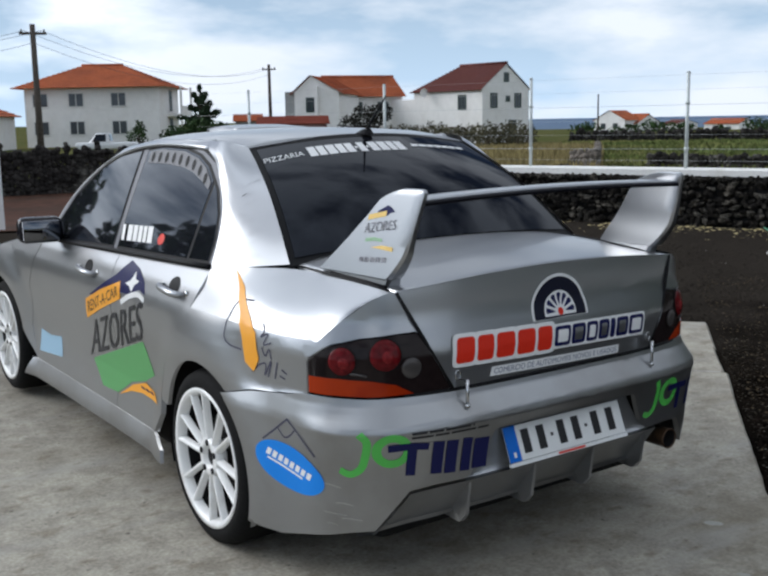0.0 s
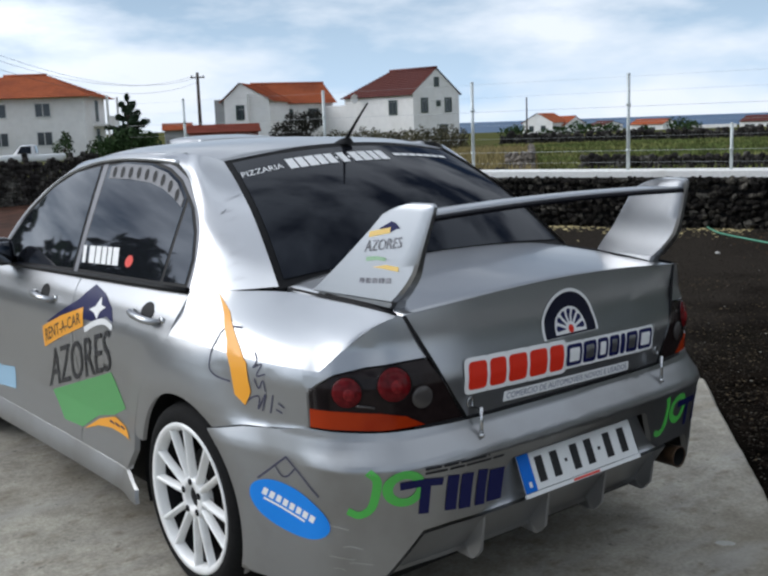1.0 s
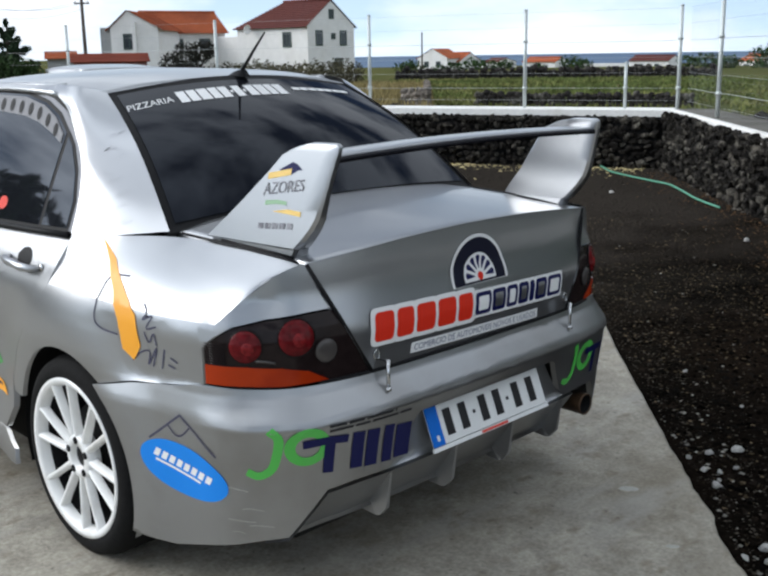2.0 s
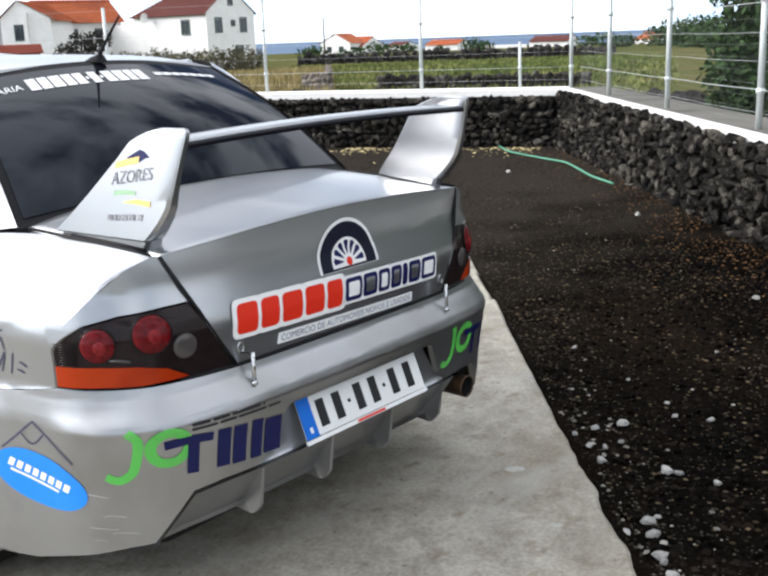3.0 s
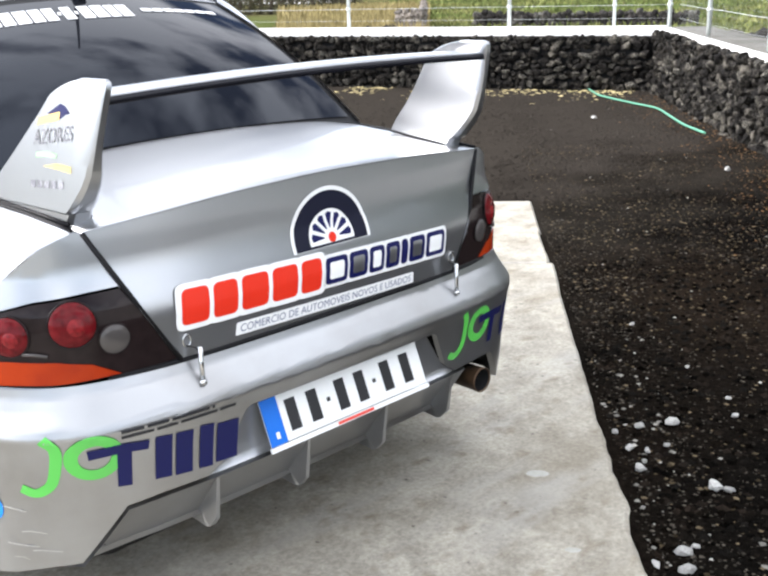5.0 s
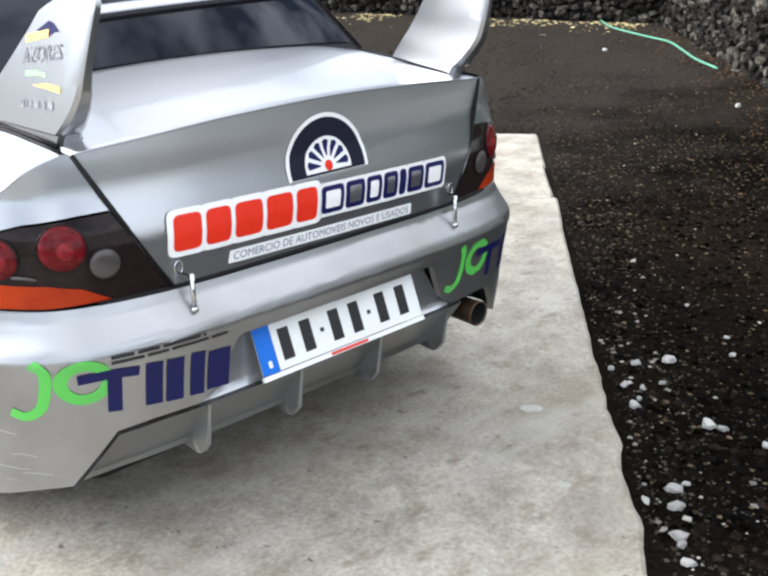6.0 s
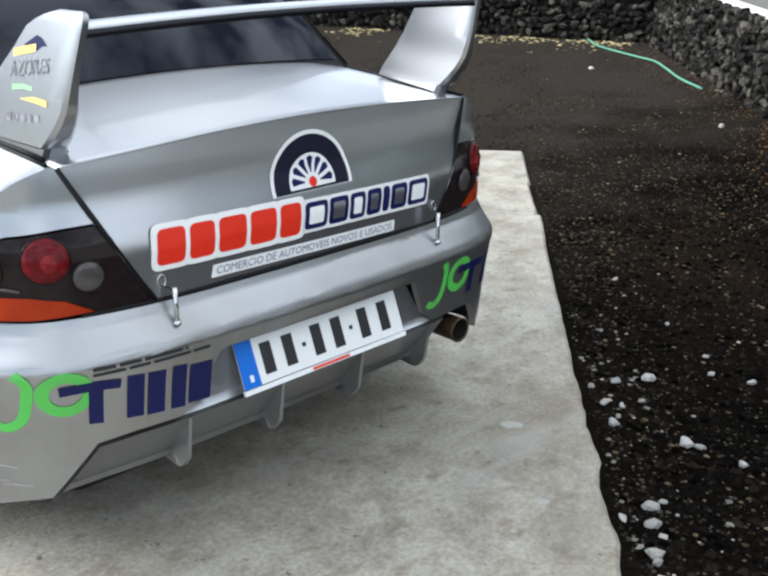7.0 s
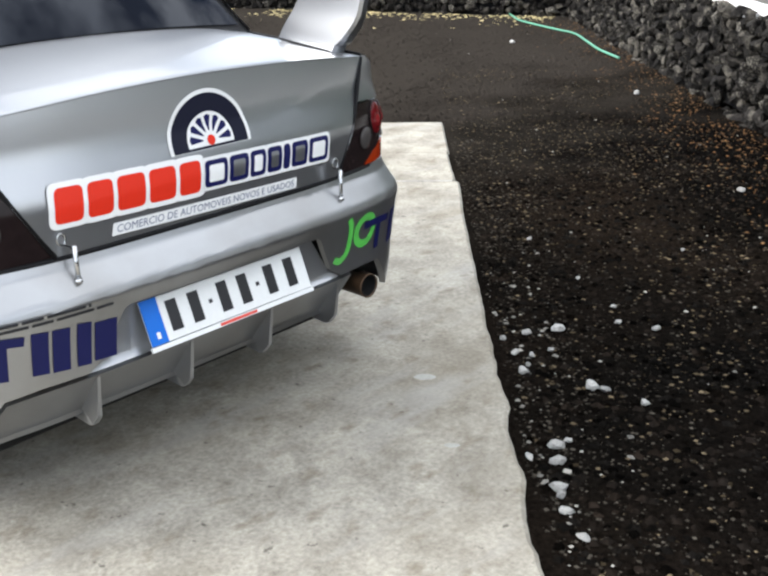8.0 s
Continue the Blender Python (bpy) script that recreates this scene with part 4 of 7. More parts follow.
part("pipe_inside", bm, DARK, exhaust)
bm = bmesh.new()
box(bm, (0.36, -0.66, 0.24), (0.66, -0.25, 0.40), bevel=0.05)
part("silencer", bm, DARK, exhaust)

aerial = group("roof_aerial", car)
bm = bmesh.new()
vs = [bm.verts.new(p) for p in ((-0.022, 0.205, 1.424), (0.022, 0.205, 1.424), (0.022, 0.285, 1.430), (-0.022, 0.285, 1.430), (-0.008, 0.212, 1.452), (0.008, 0.212, 1.452), (0.007, 0.26, 1.445), (-0.007, 0.26, 1.445))]
for f in ((0, 1, 5, 4), (1, 2, 6, 5), (2, 3, 7, 6), (3, 0, 4, 7), (4, 5, 6, 7)):
    bm.faces.new([vs[i] for i in f])
bmesh.ops.recalc_face_normals(bm, faces=bm.faces[:])
bmesh.ops.bevel(bm, geom=bm.edges[:], offset=0.004, segments=2, affect='EDGES')
part("aerial_base", bm, BLACK, aerial)
bm = bmesh.new()
tube(bm, [(0, 0.228, 1.445), (0, 0.16, 1.51), (0, 0.092, 1.572)], 0.005, 8, radii=[0.0065, 0.005, 0.003])
part("aerial_rod", bm, BLACK, aerial)

MIRROR = mat("mirror", (0.16, 0.165, 0.18), 0.03, 1.0)
VENT_GREY = mat("grey_vent_plastic", (0.12, 0.125, 0.14), 0.5, 0, 0.05, 60)
for s in (-1, 1):
    for y, z in ((1.222, 0.848), (0.285, 0.880)):
        h = group("door_handle", car)
        bm = bmesh.new()
        pts = [body(s * yu(y + d), z + 0.006 * d / 0.1) for d in (-0.105, -0.09, -0.045, 0.045, 0.09, 0.105)]
        off = (0.0, 0.022, 0.032, 0.032, 0.022, 0.0)
        tube(bm, [p + Vector((s * o, 0, 0)) for p, o in zip(pts, off)], 0.012, 10, radii=[0.008, 0.012, 0.0135, 0.0135, 0.012, 0.008])
        part("handle_bar", bm, PAINT, h)
        # flat black disc painted for the dark recess behind the bar
        bm, nor = wrapped(flat([disc(s * yu(y - 0.0), z + 0.012, 0.046, 24, 0.72)], 0.02), body, 0.0012, 0)
        part("handle_shade_disc", bm, BLACK, h, normals=nor)
        bm = bmesh.new()
        pp = body(s * yu(y - 0.125), z)
        tube(bm, [pp, pp + Vector((s * 0.006, 0, 0))], 0.012, 12)
        part("key_lock", bm, STEEL, h)
    m = group("door_mirror", car)
    bm = bmesh.new()
    box(bm, (-0.105, -0.045, -0.062), (0.105, 0.055, 0.062), pose(s * 0.90, 1.70, 0.992, 0, 0, s * 8), bevel=0.038, seg=4)
    part("mirror_shell", bm, GLOSSBLACK, m)
    bm = bmesh.new()
    box(bm, (-0.085, -0.052, -0.048), (0.085, -0.040, 0.048), pose(s * 0.90, 1.70, 0.992, 0, 0, s * 8), bevel=0.006)
    part("mirror_glass", bm, MIRROR, m)
    bm = bmesh.new()
    tube(bm, [(s * 0.78, 1.74, 0.950), (s * 0.83, 1.73, 0.958), (s * 0.86, 1.71, 0.97)], 0.022, 10)
    part("mirror_arm", bm, GLOSSBLACK, m)

# roof scoop above the windscreen
scoop = group("roof_scoop", car)
bm = loft([[(-0.20, 0.98, 1.452), (-0.10, 0.95, 1.456), (0.10, 0.95, 1.456), (0.20, 0.98, 1.452)],
           [(-0.19, 1.18, 1.462), (-0.1, 1.17, 1.470), (0.1, 1.17, 1.470), (0.19, 1.18, 1.462)],
           [(-0.18, 1.34, 1.452), (-0.1, 1.35, 1.464), (0.1, 1.35, 1.464), (0.18, 1.34, 1.452)]], 16, 10)
bmesh.ops.recalc_face_normals(bm, faces=bm.faces[:])
if sum(f.normal.z for f in bm.faces) < 0:
    bmesh.ops.reverse_faces(bm, faces=bm.faces[:])
rim(bm, 0.05)
part("scoop_shell", bm, PAINT, scoop)

# ventilated panel at the top of the rear side windows
for s in (-1, 1):
    v = group("window_vent", car)
    pan = [(0.965, 1.363), (0.85, 1.374), (0.62, 1.369), (0.475, 1.346), (0.37, 1.311), (0.288, 1.262), (0.288, 1.236), (0.36, 1.262), (0.47, 1.292), (0.58, 1.309), (0.75, 1.318), (0.955, 1.318)]
    f = side_glass(1)
    bm, nor = wrapped(flat([pan], 0.06), f, 0.005, 0.003)
    if s < 0:
        for w in bm.verts:
            w.co.x *= -1
        bmesh.ops.reverse_faces(bm, faces=bm.faces[:])
        nor = [(-n[0], n[1], n[2]) for n in nor]
    part("vent_panel", bm, VENT_GREY, v, normals=nor)
    for k in range(9):
        y = 0.915 - k * 0.0715
        z = np.interp(y, [0.33, 0.40, 0.47, 0.55, 0.7, 0.95], [1.268, 1.296, 1.317, 1.331, 1.342, 1.342])
        tl = np.interp(y, [0.33, 0.55, 0.95], [0.35, 0.12, 0.0])
        slot = []
        for q in range(16):
            a = 2 * math.pi * q / 16
            dy, dz = 0.016 * math.cos(a), 0.021 * math.sin(a)
            slot.append((y + dy * math.cos(tl) - dz * math.sin(tl) * 0.5 + dz * 0.25, z + dz * math.cos(tl) + dy * math.sin(tl)))
        bm, nor = wrapped(flat([slot], 0.06), f, 0.0065, 0)
        if s < 0:
            for w in bm.verts:
                w.co.x *= -1
            bmesh.ops.reverse_faces(bm, faces=bm.faces[:])
            nor = [(-n[0], n[1], n[2]) for n in nor]
        part("vent_slot", bm, BLACK, v, normals=nor)

# ---------------------------------------------------------------- decals
VINYL_NAVY = mat("navy_vinyl", (0.008, 0.010, 0.070), 0.4, spec=0.2)
VINYL_DARK = mat("blue_black_vinyl", (0.008, 0.009, 0.022), 0.4, spec=0.2)
VINYL_BLUE = mat("blue_vinyl", (0.012, 0.22, 0.72), 0.4, spec=0.25)
VINYL_YELLOW = mat("amber_vinyl", (0.85, 0.36, 0.02), 0.4)
VINYL_GREEN = mat("green_vinyl", (0.09, 0.50, 0.08), 0.4, spots=(0.10, 0.44, 0.09), spot_scale=8)
VINYL_SAGE = mat("soft_green_vinyl", (0.10, 0.34, 0.11), 0.4)
VINYL_RED = mat("red_vinyl", (0.68, 0.030, 0.012), 0.4, spec=0.25)
VINYL_WHITE = mat("white_vinyl", (0.80, 0.80, 0.79), 0.4)
VINYL_BLACK = mat("black_vinyl", (0.012, 0.013, 0.018), 0.4)
VINYL_PALEBLUE = mat("pale_blue_vinyl", (0.30, 0.48, 0.62), 0.4)
INK = mat("marker_ink", (0.05, 0.05, 0.09), 0.5)


def decal(name, polys, fn, material, parent, lift=0.0012, step=0.03, label=""):
    bm, nor = wrapped(flat(polys, step), fn, lift, 0)
    return part(name, bm, material, parent, label, normals=nor)


def lettering(name, text, fn, material, parent, place, lift=0.002, step=0.04, squeeze=1.0, label=""):
    """Words laid on a surface; place(x, y) maps the type's box (0..1 wide, 0..1 high) to the surface's own coordinates."""
    cu = bpy.data.curves.new(name, 'FONT')
    cu.body = text
    cu.size = 1.0
    cu.space_character = 1.0
    cu.resolution_u = 3
    tmp = bpy.data.objects.new(name, cu)
    scene.collection.objects.link(tmp)
    me = bpy.data.meshes.new_from_object(tmp.evaluated_get(bpy.context.evaluated_depsgraph_get()))
    bpy.data.objects.remove(tmp)
    bm = bmesh.new()
    bm.from_mesh(me)
    bpy.data.meshes.remove(me)
    x0, x1 = min(v.co.x for v in bm.verts), max(v.co.x for v in bm.verts)
    y0, y1 = min(v.co.y for v in bm.verts), max(v.co.y for v in bm.verts)
    for v in bm.verts:
        p = place((v.co.x - x0) / (x1 - x0), (v.co.y - y0) / (y1 - y0))
        v.co = (p[0], p[1], 0)
    bmesh.ops.remove_doubles(bm, verts=bm.verts[:], dist=1e-5)
    net(bm, step)
    bm.normal_update()
    if sum(f.normal.z * f.calc_area() for f in bm.faces) < 0:
        bmesh.ops.reverse_faces(bm, faces=bm.faces[:])
    bm, nor = wrapped(bm, fn, lift, 0)
    return part(name, bm, material, parent, label, normals=nor)


def quad(bl, br, tr_, tl):
    """Maps the unit square to four corners."""
    def f(x, y):
        a = (bl[0] + (br[0] - bl[0]) * x, bl[1] + (br[1] - bl[1]) * x)
        b = (tl[0] + (tr_[0] - tl[0]) * x, tl[1] + (tr_[1] - tl[1]) * x)
        return (a[0] + (b[0] - a[0]) * y, a[1] + (b[1] - a[1]) * y)
    return f


def stroke(pts, w):
    """A band of width w along a line of 2D points."""
    p = spline(pts, max(8, len(pts) * 5)) if len(pts) > 2 else np.array(pts, float)
    t = np.gradient(p, axis=0)
    t /= np.linalg.norm(t, axis=1)[:, None]
    n = np.stack([-t[:, 1], t[:, 0]], 1) * w / 2
    return [tuple(v) for v in p + n] + [tuple(v) for v in (p - n)[::-1]]


# tail: the dealer's sign as plain slanted blocks, a wheel above, a line of small words below
sign = group("tail_sign", car)
sign["label"] = "red and navy dealer sign with a wheel on the trunk lid"


def signz(x):
    return 0.797 - 0.020 * (x + 0.43) / 0.86


red_blocks = []
x = -0.432
for w in (0.076, 0.072, 0.082, 0.082, 0.070):
    red_blocks.append((x, x + w))
    x += w + 0.003
nav_blocks = []
x += 0.004
for w in (0.070, 0.062, 0.052, 0.050, 0.024, 0.058, 0.072):
    nav_blocks.append((x, x + w))
    x += w + 0.006


def block(x0, x1, h0, h1, grow=0.0, lean=0.10):
    z0, z1 = signz(x0), signz(x1)
    return [(x0 - grow - lean * h0, z0 - h0 - grow), (x1 + grow - lean * h0, z1 - h0 - grow), (x1 + grow + lean * h1, z1 + h1 + grow), (x0 - grow + lean * h1, z0 + h1 + grow)]


R0, R1 = 0.040, 0.036
C0 = (0.008, 0.860)


def half_disc(r, a0=-8, a1=188, n=40):
    return [(C0[0] + r * math.cos(radians(a0 + (a1 - a0) * k / n)), C0[1] + r * math.sin(radians(a0 + (a1 - a0) * k / n))) for k in range(n + 1)]


decal("wheel_border", [half_disc(0.124)], body, VINYL_WHITE, sign, 0.0020, (0.03, 0.01))
decal("wheel_tyre", [half_disc(0.114)], body, VINYL_DARK, sign, 0.0026, (0.03, 0.01))
decal("wheel_face", [half_disc(0.070)], body, VINYL_WHITE, sign, 0.0032, (0.03, 0.01))
for k in range(7):
    a = radians(8 + 27.3 * k)
    c, d = math.cos(a), math.sin(a)
    w = radians(7)
    decal("wheel_slot", [[(C0[0] + r * math.cos(a + q), C0[1] + r * math.sin(a + q)) for r, q in ((0.024, -0.06), (0.060, -0.16), (0.064, 0), (0.060, 0.16), (0.024, 0.06))]], body, VINYL_NAVY, sign, 0.0038, (0.03, 0.01))
decal("wheel_hub", [disc(C0[0], C0[1] + 0.002, 0.012)], body, VINYL_RED, sign, 0.0042, (0.03, 0.01))


def rounded(poly, r, n=5):
    """A polygon with its corners rounded off."""
    out = []
    for i in range(len(poly)):
        p, q, w = Vector(poly[i - 1]), Vector(poly[i]), Vector(poly[(i + 1) % len(poly)])
        a, b = q + (p - q).normalized() * r, q + (w - q).normalized() * r
        for k in range(n):
            t = k / (n - 1)
            c = a * (1 - t) ** 2 + q * 2 * t * (1 - t) + b * t ** 2
            out.append((c.x, c.y))
    return out


for i, (x0, x1) in enumerate(red_blocks):
    decal("block_border", [rounded(block(x0, x1 - 0.004, R0, R1, 0.012), 0.020)], body, VINYL_WHITE, sign, 0.0046 + 0.0004 * (i % 2), (0.03, 0.01))
    decal("red_block", [rounded(block(x0 + 0.002, x1 - 0.006, R0, R1), 0.014)], body, VINYL_RED, sign, 0.0058, (0.03, 0.01))
for i, (x0, x1) in enumerate(nav_blocks):
    decal("block_border", [rounded(block(x0, x1, R0 - 0.006, R1 - 0.006, 0.008), 0.012)], body, VINYL_WHITE, sign, 0.0046 + 0.0004 * (i % 2), (0.03, 0.01))
    decal("navy_block", [rounded(block(x0, x1, R0 - 0.006, R1 - 0.006), 0.012)], body, VINYL_NAVY, sign, 0.0058, (0.03, 0.01))
    if x1 - x0 > 0.04:
        decal("block_face", [rounded(block(x0 + 0.012, x1 - 0.012, R0 - 0.018, R1 - 0.018), 0.006)], body, PAINT if i % 2 else VINYL_WHITE, sign, 0.0066, (0.03, 0.01))
STRIP_INK = mat("grey_blue_print", (0.16, 0.18, 0.26), 0.5)
strip_q = [(-0.300, 0.698), (0.272, 0.688), (0.275, 0.716), (-0.293, 0.727)]
decal("sign_strip", [strip_q], body, VINYL_WHITE, sign, 0.0024, (0.03, 0.01))
lettering("strip_print", "COMERCIO DE AUTOMOVEIS NOVOS E USADOS", body, STRIP_INK, sign, quad((-0.287, 0.704), (0.262, 0.694), (0.263, 0.711), (-0.284, 0.722)), 0.0040, 0.02)

# bumper: the workshop's sign as plain shapes, both corners
for side in (-1, 1):
    w = group("bumper_sign", car)
    w["label"] = "green and navy workshop sign on the bumper corner"
    if side < 0:
        decal("green_bar", [stroke([(-0.735, 0.585), (-0.716, 0.560), (-0.722, 0.510), (-0.735, 0.475), (-0.764, 0.458), (-0.792, 0.470)], 0.021)], rear_bumper, VINYL_GREEN, w)
        ring = disc(-0.652, 0.530, 0.053, 36)
        hole = disc(-0.652, 0.530, 0.029, 36)
        decal("green_ring", [ring + [ring[0]] + [hole[0]] + hole[:0:-1]], rear_bumper, VINYL_GREEN, w, 0.0012, 0.02)
        decal("navy_bar", [stroke([(-0.664, 0.538), (-0.606, 0.540), (-0.548, 0.533)], 0.022)], rear_bumper, VINYL_NAVY, w, 0.0022)
        for x0, x1, z0, z1 in ((-0.615, -0.586, 0.448, 0.532), (-0.537, -0.500, 0.440, 0.545), (-0.492, -0.452, 0.434, 0.540), (-0.436, -0.402, 0.430, 0.538), (-0.394, -0.338, 0.430, 0.528)):
            decal("navy_block", [[(x0, z0), (x1, z0 - 0.004), (x1 + 0.003, z1 - 0.004), (x0 + 0.003, z1)]], rear_bumper, VINYL_NAVY, w, 0.0016)
        for k, (z0, x1) in enumerate(((0.579, -0.40), (0.566, -0.345))):
            xs = -0.602
            while xs < x1:
                xe = min(xs + 0.045 + 0.02 * ((k * 7 + int(xs * 100)) % 3), x1)
                decal("word_bar", [[(xs, z0 - 0.0035 - 0.012 * (xs + 0.6)), (xe, z0 - 0.0035 - 0.012 * (xe + 0.6)), (xe, z0 + 0.0035 - 0.012 * (xe + 0.6)), (xs, z0 + 0.0035 - 0.012 * (xs + 0.6))]], rear_bumper, VINYL_BLACK, w)
                xs = xe + 0.007
    else:
        decal("green_bar", [stroke([(0.425, 0.570), (0.437, 0.545), (0.437, 0.495), (0.425, 0.462), (0.400, 0.448), (0.378, 0.458)], 0.020)], rear_bumper, VINYL_GREEN, w)
        ring, hole = disc(0.505, 0.515, 0.053, 36), disc(0.505, 0.515, 0.029, 36)
        decal("green_ring", [ring + [ring[0]] + [hole[0]] + hole[:0:-1]], rear_bumper, VINYL_GREEN, w, 0.0012, 0.02)
        decal("navy_bar", [stroke([(0.500, 0.528), (0.56, 0.528), (0.63, 0.522)], 0.022)], rear_bumper, VINYL_NAVY, w, 0.0022)
        decal("navy_bar", [stroke([(0.575, 0.525), (0.575, 0.48), (0.575, 0.438)], 0.024)], rear_bumper, VINYL_NAVY, w, 0.0022)
        decal("navy_block", [[(0.648, 0.43), (0.73, 0.43), (0.73, 0.535), (0.648, 0.535)]], rear_bumper, VINYL_NAVY, w, 0.0016)

# bumper flank: blue oval with a line drawing of a hill
oval = group("oval_sticker", car)
oval["label"] = "bright blue oval sticker below a thin hill outline"
OC, OA, OB = (-0.992, 0.435), (0.146, -0.034), (0.030, 0.066)


def on_oval(a, b):
    return (OC[0] + OA[0] * a + OB[0] * b, OC[1] + OA[1] * a + OB[1] * b)


decal("oval_ground", [[on_oval(math.cos(2 * math.pi * k / 44), math.sin(2 * math.pi * k / 44)) for k in range(44)]], rear_bumper, VINYL_BLUE, oval, 0.0012)
for k in range(8):
    a = -0.70 + k * 0.175
    decal("oval_bar", [[on_oval(a, 0.02), on_oval(a + 0.12, 0.02), on_oval(a + 0.13, 0.34), on_oval(a + 0.01, 0.34)]], rear_bumper, VINYL_WHITE, oval, 0.002)
decal("oval_line", [[on_oval(-0.62, -0.16), on_oval(0.45, -0.16), on_oval(0.45, -0.07), on_oval(-0.62, -0.07)]], rear_bumper, VINYL_WHITE, oval, 0.002)
decal("hill_line", [stroke([(-1.107, 0.503), (-1.045, 0.548), (-0.985, 0.590)], 0.006)], rear_bumper, INK, oval)
decal("hill_line", [stroke([(-0.986, 0.590), (-0.93, 0.546), (-0.871, 0.497)], 0.006)], rear_bumper, INK, oval)
decal("hill_line", [stroke([(-1.035, 0.553), (-1.01, 0.530), (-0.985, 0.534), (-0.955, 0.560)], 0.005)], rear_bumper, INK, oval)
SCRATCH = mat("bare_scratch", (0.62, 0.62, 0.6), 0.6)
scuff = random.Random(11)
for k in range(5):
    u0, z0 = -0.86 + scuff.random() * 0.11, 0.29 + scuff.random() * 0.13
    decal("scratch", [stroke([(u0, z0), (u0 + 0.02, z0 - 0.001 + 0.004 * scuff.random()), (u0 + 0.03 + 0.05 * scuff.random(), z0 - 0.004)], 0.0008 + 0.0012 * scuff.random())], rear_bumper, SCRATCH, bumper_part, 0.0008)

# flank: hire company's hill, words and waves
fl = group("door_sign", car)
fl["label"] = "navy hill, amber label and green field sign across both doors"
decal("navy_hill", [[(-2.735, 0.742), (-2.417, 0.868), (-2.311, 0.934), (-2.195, 0.912), (-2.107, 0.871), (-2.075, 0.826), (-2.14, 0.838), (-2.26, 0.806), (-2.40, 0.800), (-2.56, 0.76)]], body, VINYL_NAVY, fl, 0.0012)
decal("hill_star", [[(-2.30, 0.845), (-2.25, 0.862), (-2.215, 0.900), (-2.20, 0.872), (-2.16, 0.868), (-2.20, 0.848), (-2.22, 0.818), (-2.25, 0.838)]], body, VINYL_WHITE, fl, 0.0022)
decal("amber_label", [[(-2.785, 0.716), (-2.58, 0.785), (-2.355, 0.846), (-2.345, 0.775), (-2.57, 0.705), (-2.80, 0.625)]], body, VINYL_YELLOW, fl, 0.0022)
lettering("label_words", "RENT-A-CAR", body, VINYL_BLACK, fl, quad((-2.765, 0.655), (-2.37, 0.785), (-2.378, 0.826), (-2.758, 0.708)), 0.0030, 0.06)
decal("pale_arc", [stroke([(-2.34, 0.762), (-2.24, 0.800), (-2.15, 0.818), (-2.08, 0.805)], 0.022)], body, VINYL_WHITE, fl, 0.0016)
lettering("place_name", "AZORES", body, VINYL_BLACK, fl, lambda x, y: quad((-2.824, 0.446), (-2.124, 0.640), (-2.091, 0.800), (-2.742, 0.622))(x, y), 0.0030, 0.05)
decal("green_field", [[(-2.79, 0.440), (-2.45, 0.540), (-2.132, 0.632), (-2.09, 0.57), (-2.051, 0.508), (-2.16, 0.462), (-2.32, 0.425), (-2.474, 0.348), (-2.661, 0.340)]], body, VINYL_SAGE, fl, 0.0012)
decal("amber_wave", [[(-2.457, 0.345), (-2.303, 0.418), (-2.156, 0.456), (-2.067, 0.436), (-2.018, 0.398), (-2.10, 0.402), (-2.197, 0.404), (-2.319, 0.387)]], body, VINYL_YELLOW, fl, 0.0022)
for x0, x1 in ((-2.21, -2.17), (-2.16, -2.12), (-2.11, -2.075)):
    decal("wave_words", [[(x0, 0.425), (x1, 0.421), (x1, 0.429), (x0, 0.434)]], body, VINYL_NAVY, fl, 0.003)
decal("pale_patch", [[(-3.60, 0.33), (-3.24, 0.36), (-3.25, 0.46), (-3.42, 0.44), (-3.58, 0.45)]], body, VINYL_PALEBLUE, fl, 0.0012)
# plain bars on the rear side window
nb = group("window_sticker", car)
gf = side_glass(1)


def left_glass(s_, z):
    p = gf(-s_, z)
    return Vector((-p.x, p.y, p.z))


for a0, a1 in ((-0.945, -0.915), (-0.885, -0.835), (-0.825, -0.78), (-0.77, -0.73), (-0.72, -0.685), (-0.675, -0.625)):
    decal("sticker_bar", [[(a0, 1.0 + 0.012 * (a0 + 0.945) / 0.3), (a1, 1.0 + 0.012 * (a1 + 0.945) / 0.3), (a1 - 0.03, 1.062 + 0.012 * (a1 + 0.945) / 0.3), (a0 - 0.03, 1.062 + 0.012 * (a0 + 0.945) / 0.3)]], left_glass, VINYL_WHITE, nb, 0.004)
decal("sticker_flag", [disc(-0.545, 1.035, 0.030, 16, 0.7)], left_glass, VINYL_RED, nb, 0.004)

# rear window: words along the top
rw = group("window_words", car)
lettering("window_word", "PIZZARIA", rear_glass, VINYL_WHITE, rw, quad((-0.95, 0.80), (-0.64, 0.815), (-0.635, 0.865), (-0.945, 0.85)), 0.004, 0.2)
x = -0.60
for k, w in enumerate((0.075, 0.075, 0.085, 0.075, 0.075, 0.03, 0.07, 0.03, 0.08, 0.085, 0.07, 0.08)):
    lo, hi = (0.795, 0.90) if w > 0.05 else (0.835, 0.86)
    decal("window_bar", [[(x, lo), (x + w - 0.012, lo), (x + w - 0.008, hi), (x + 0.004, hi)]], rear_glass, VINYL_WHITE, rw, 0.004, 0.2)
    x += w
x = 0.30
while x < 0.82:
    decal("window_bar", [[(x, 0.838), (x + 0.065, 0.838), (x + 0.065, 0.868), (x, 0.868)]], rear_glass, VINYL_WHITE, rw, 0.004, 0.2)
    x += 0.075

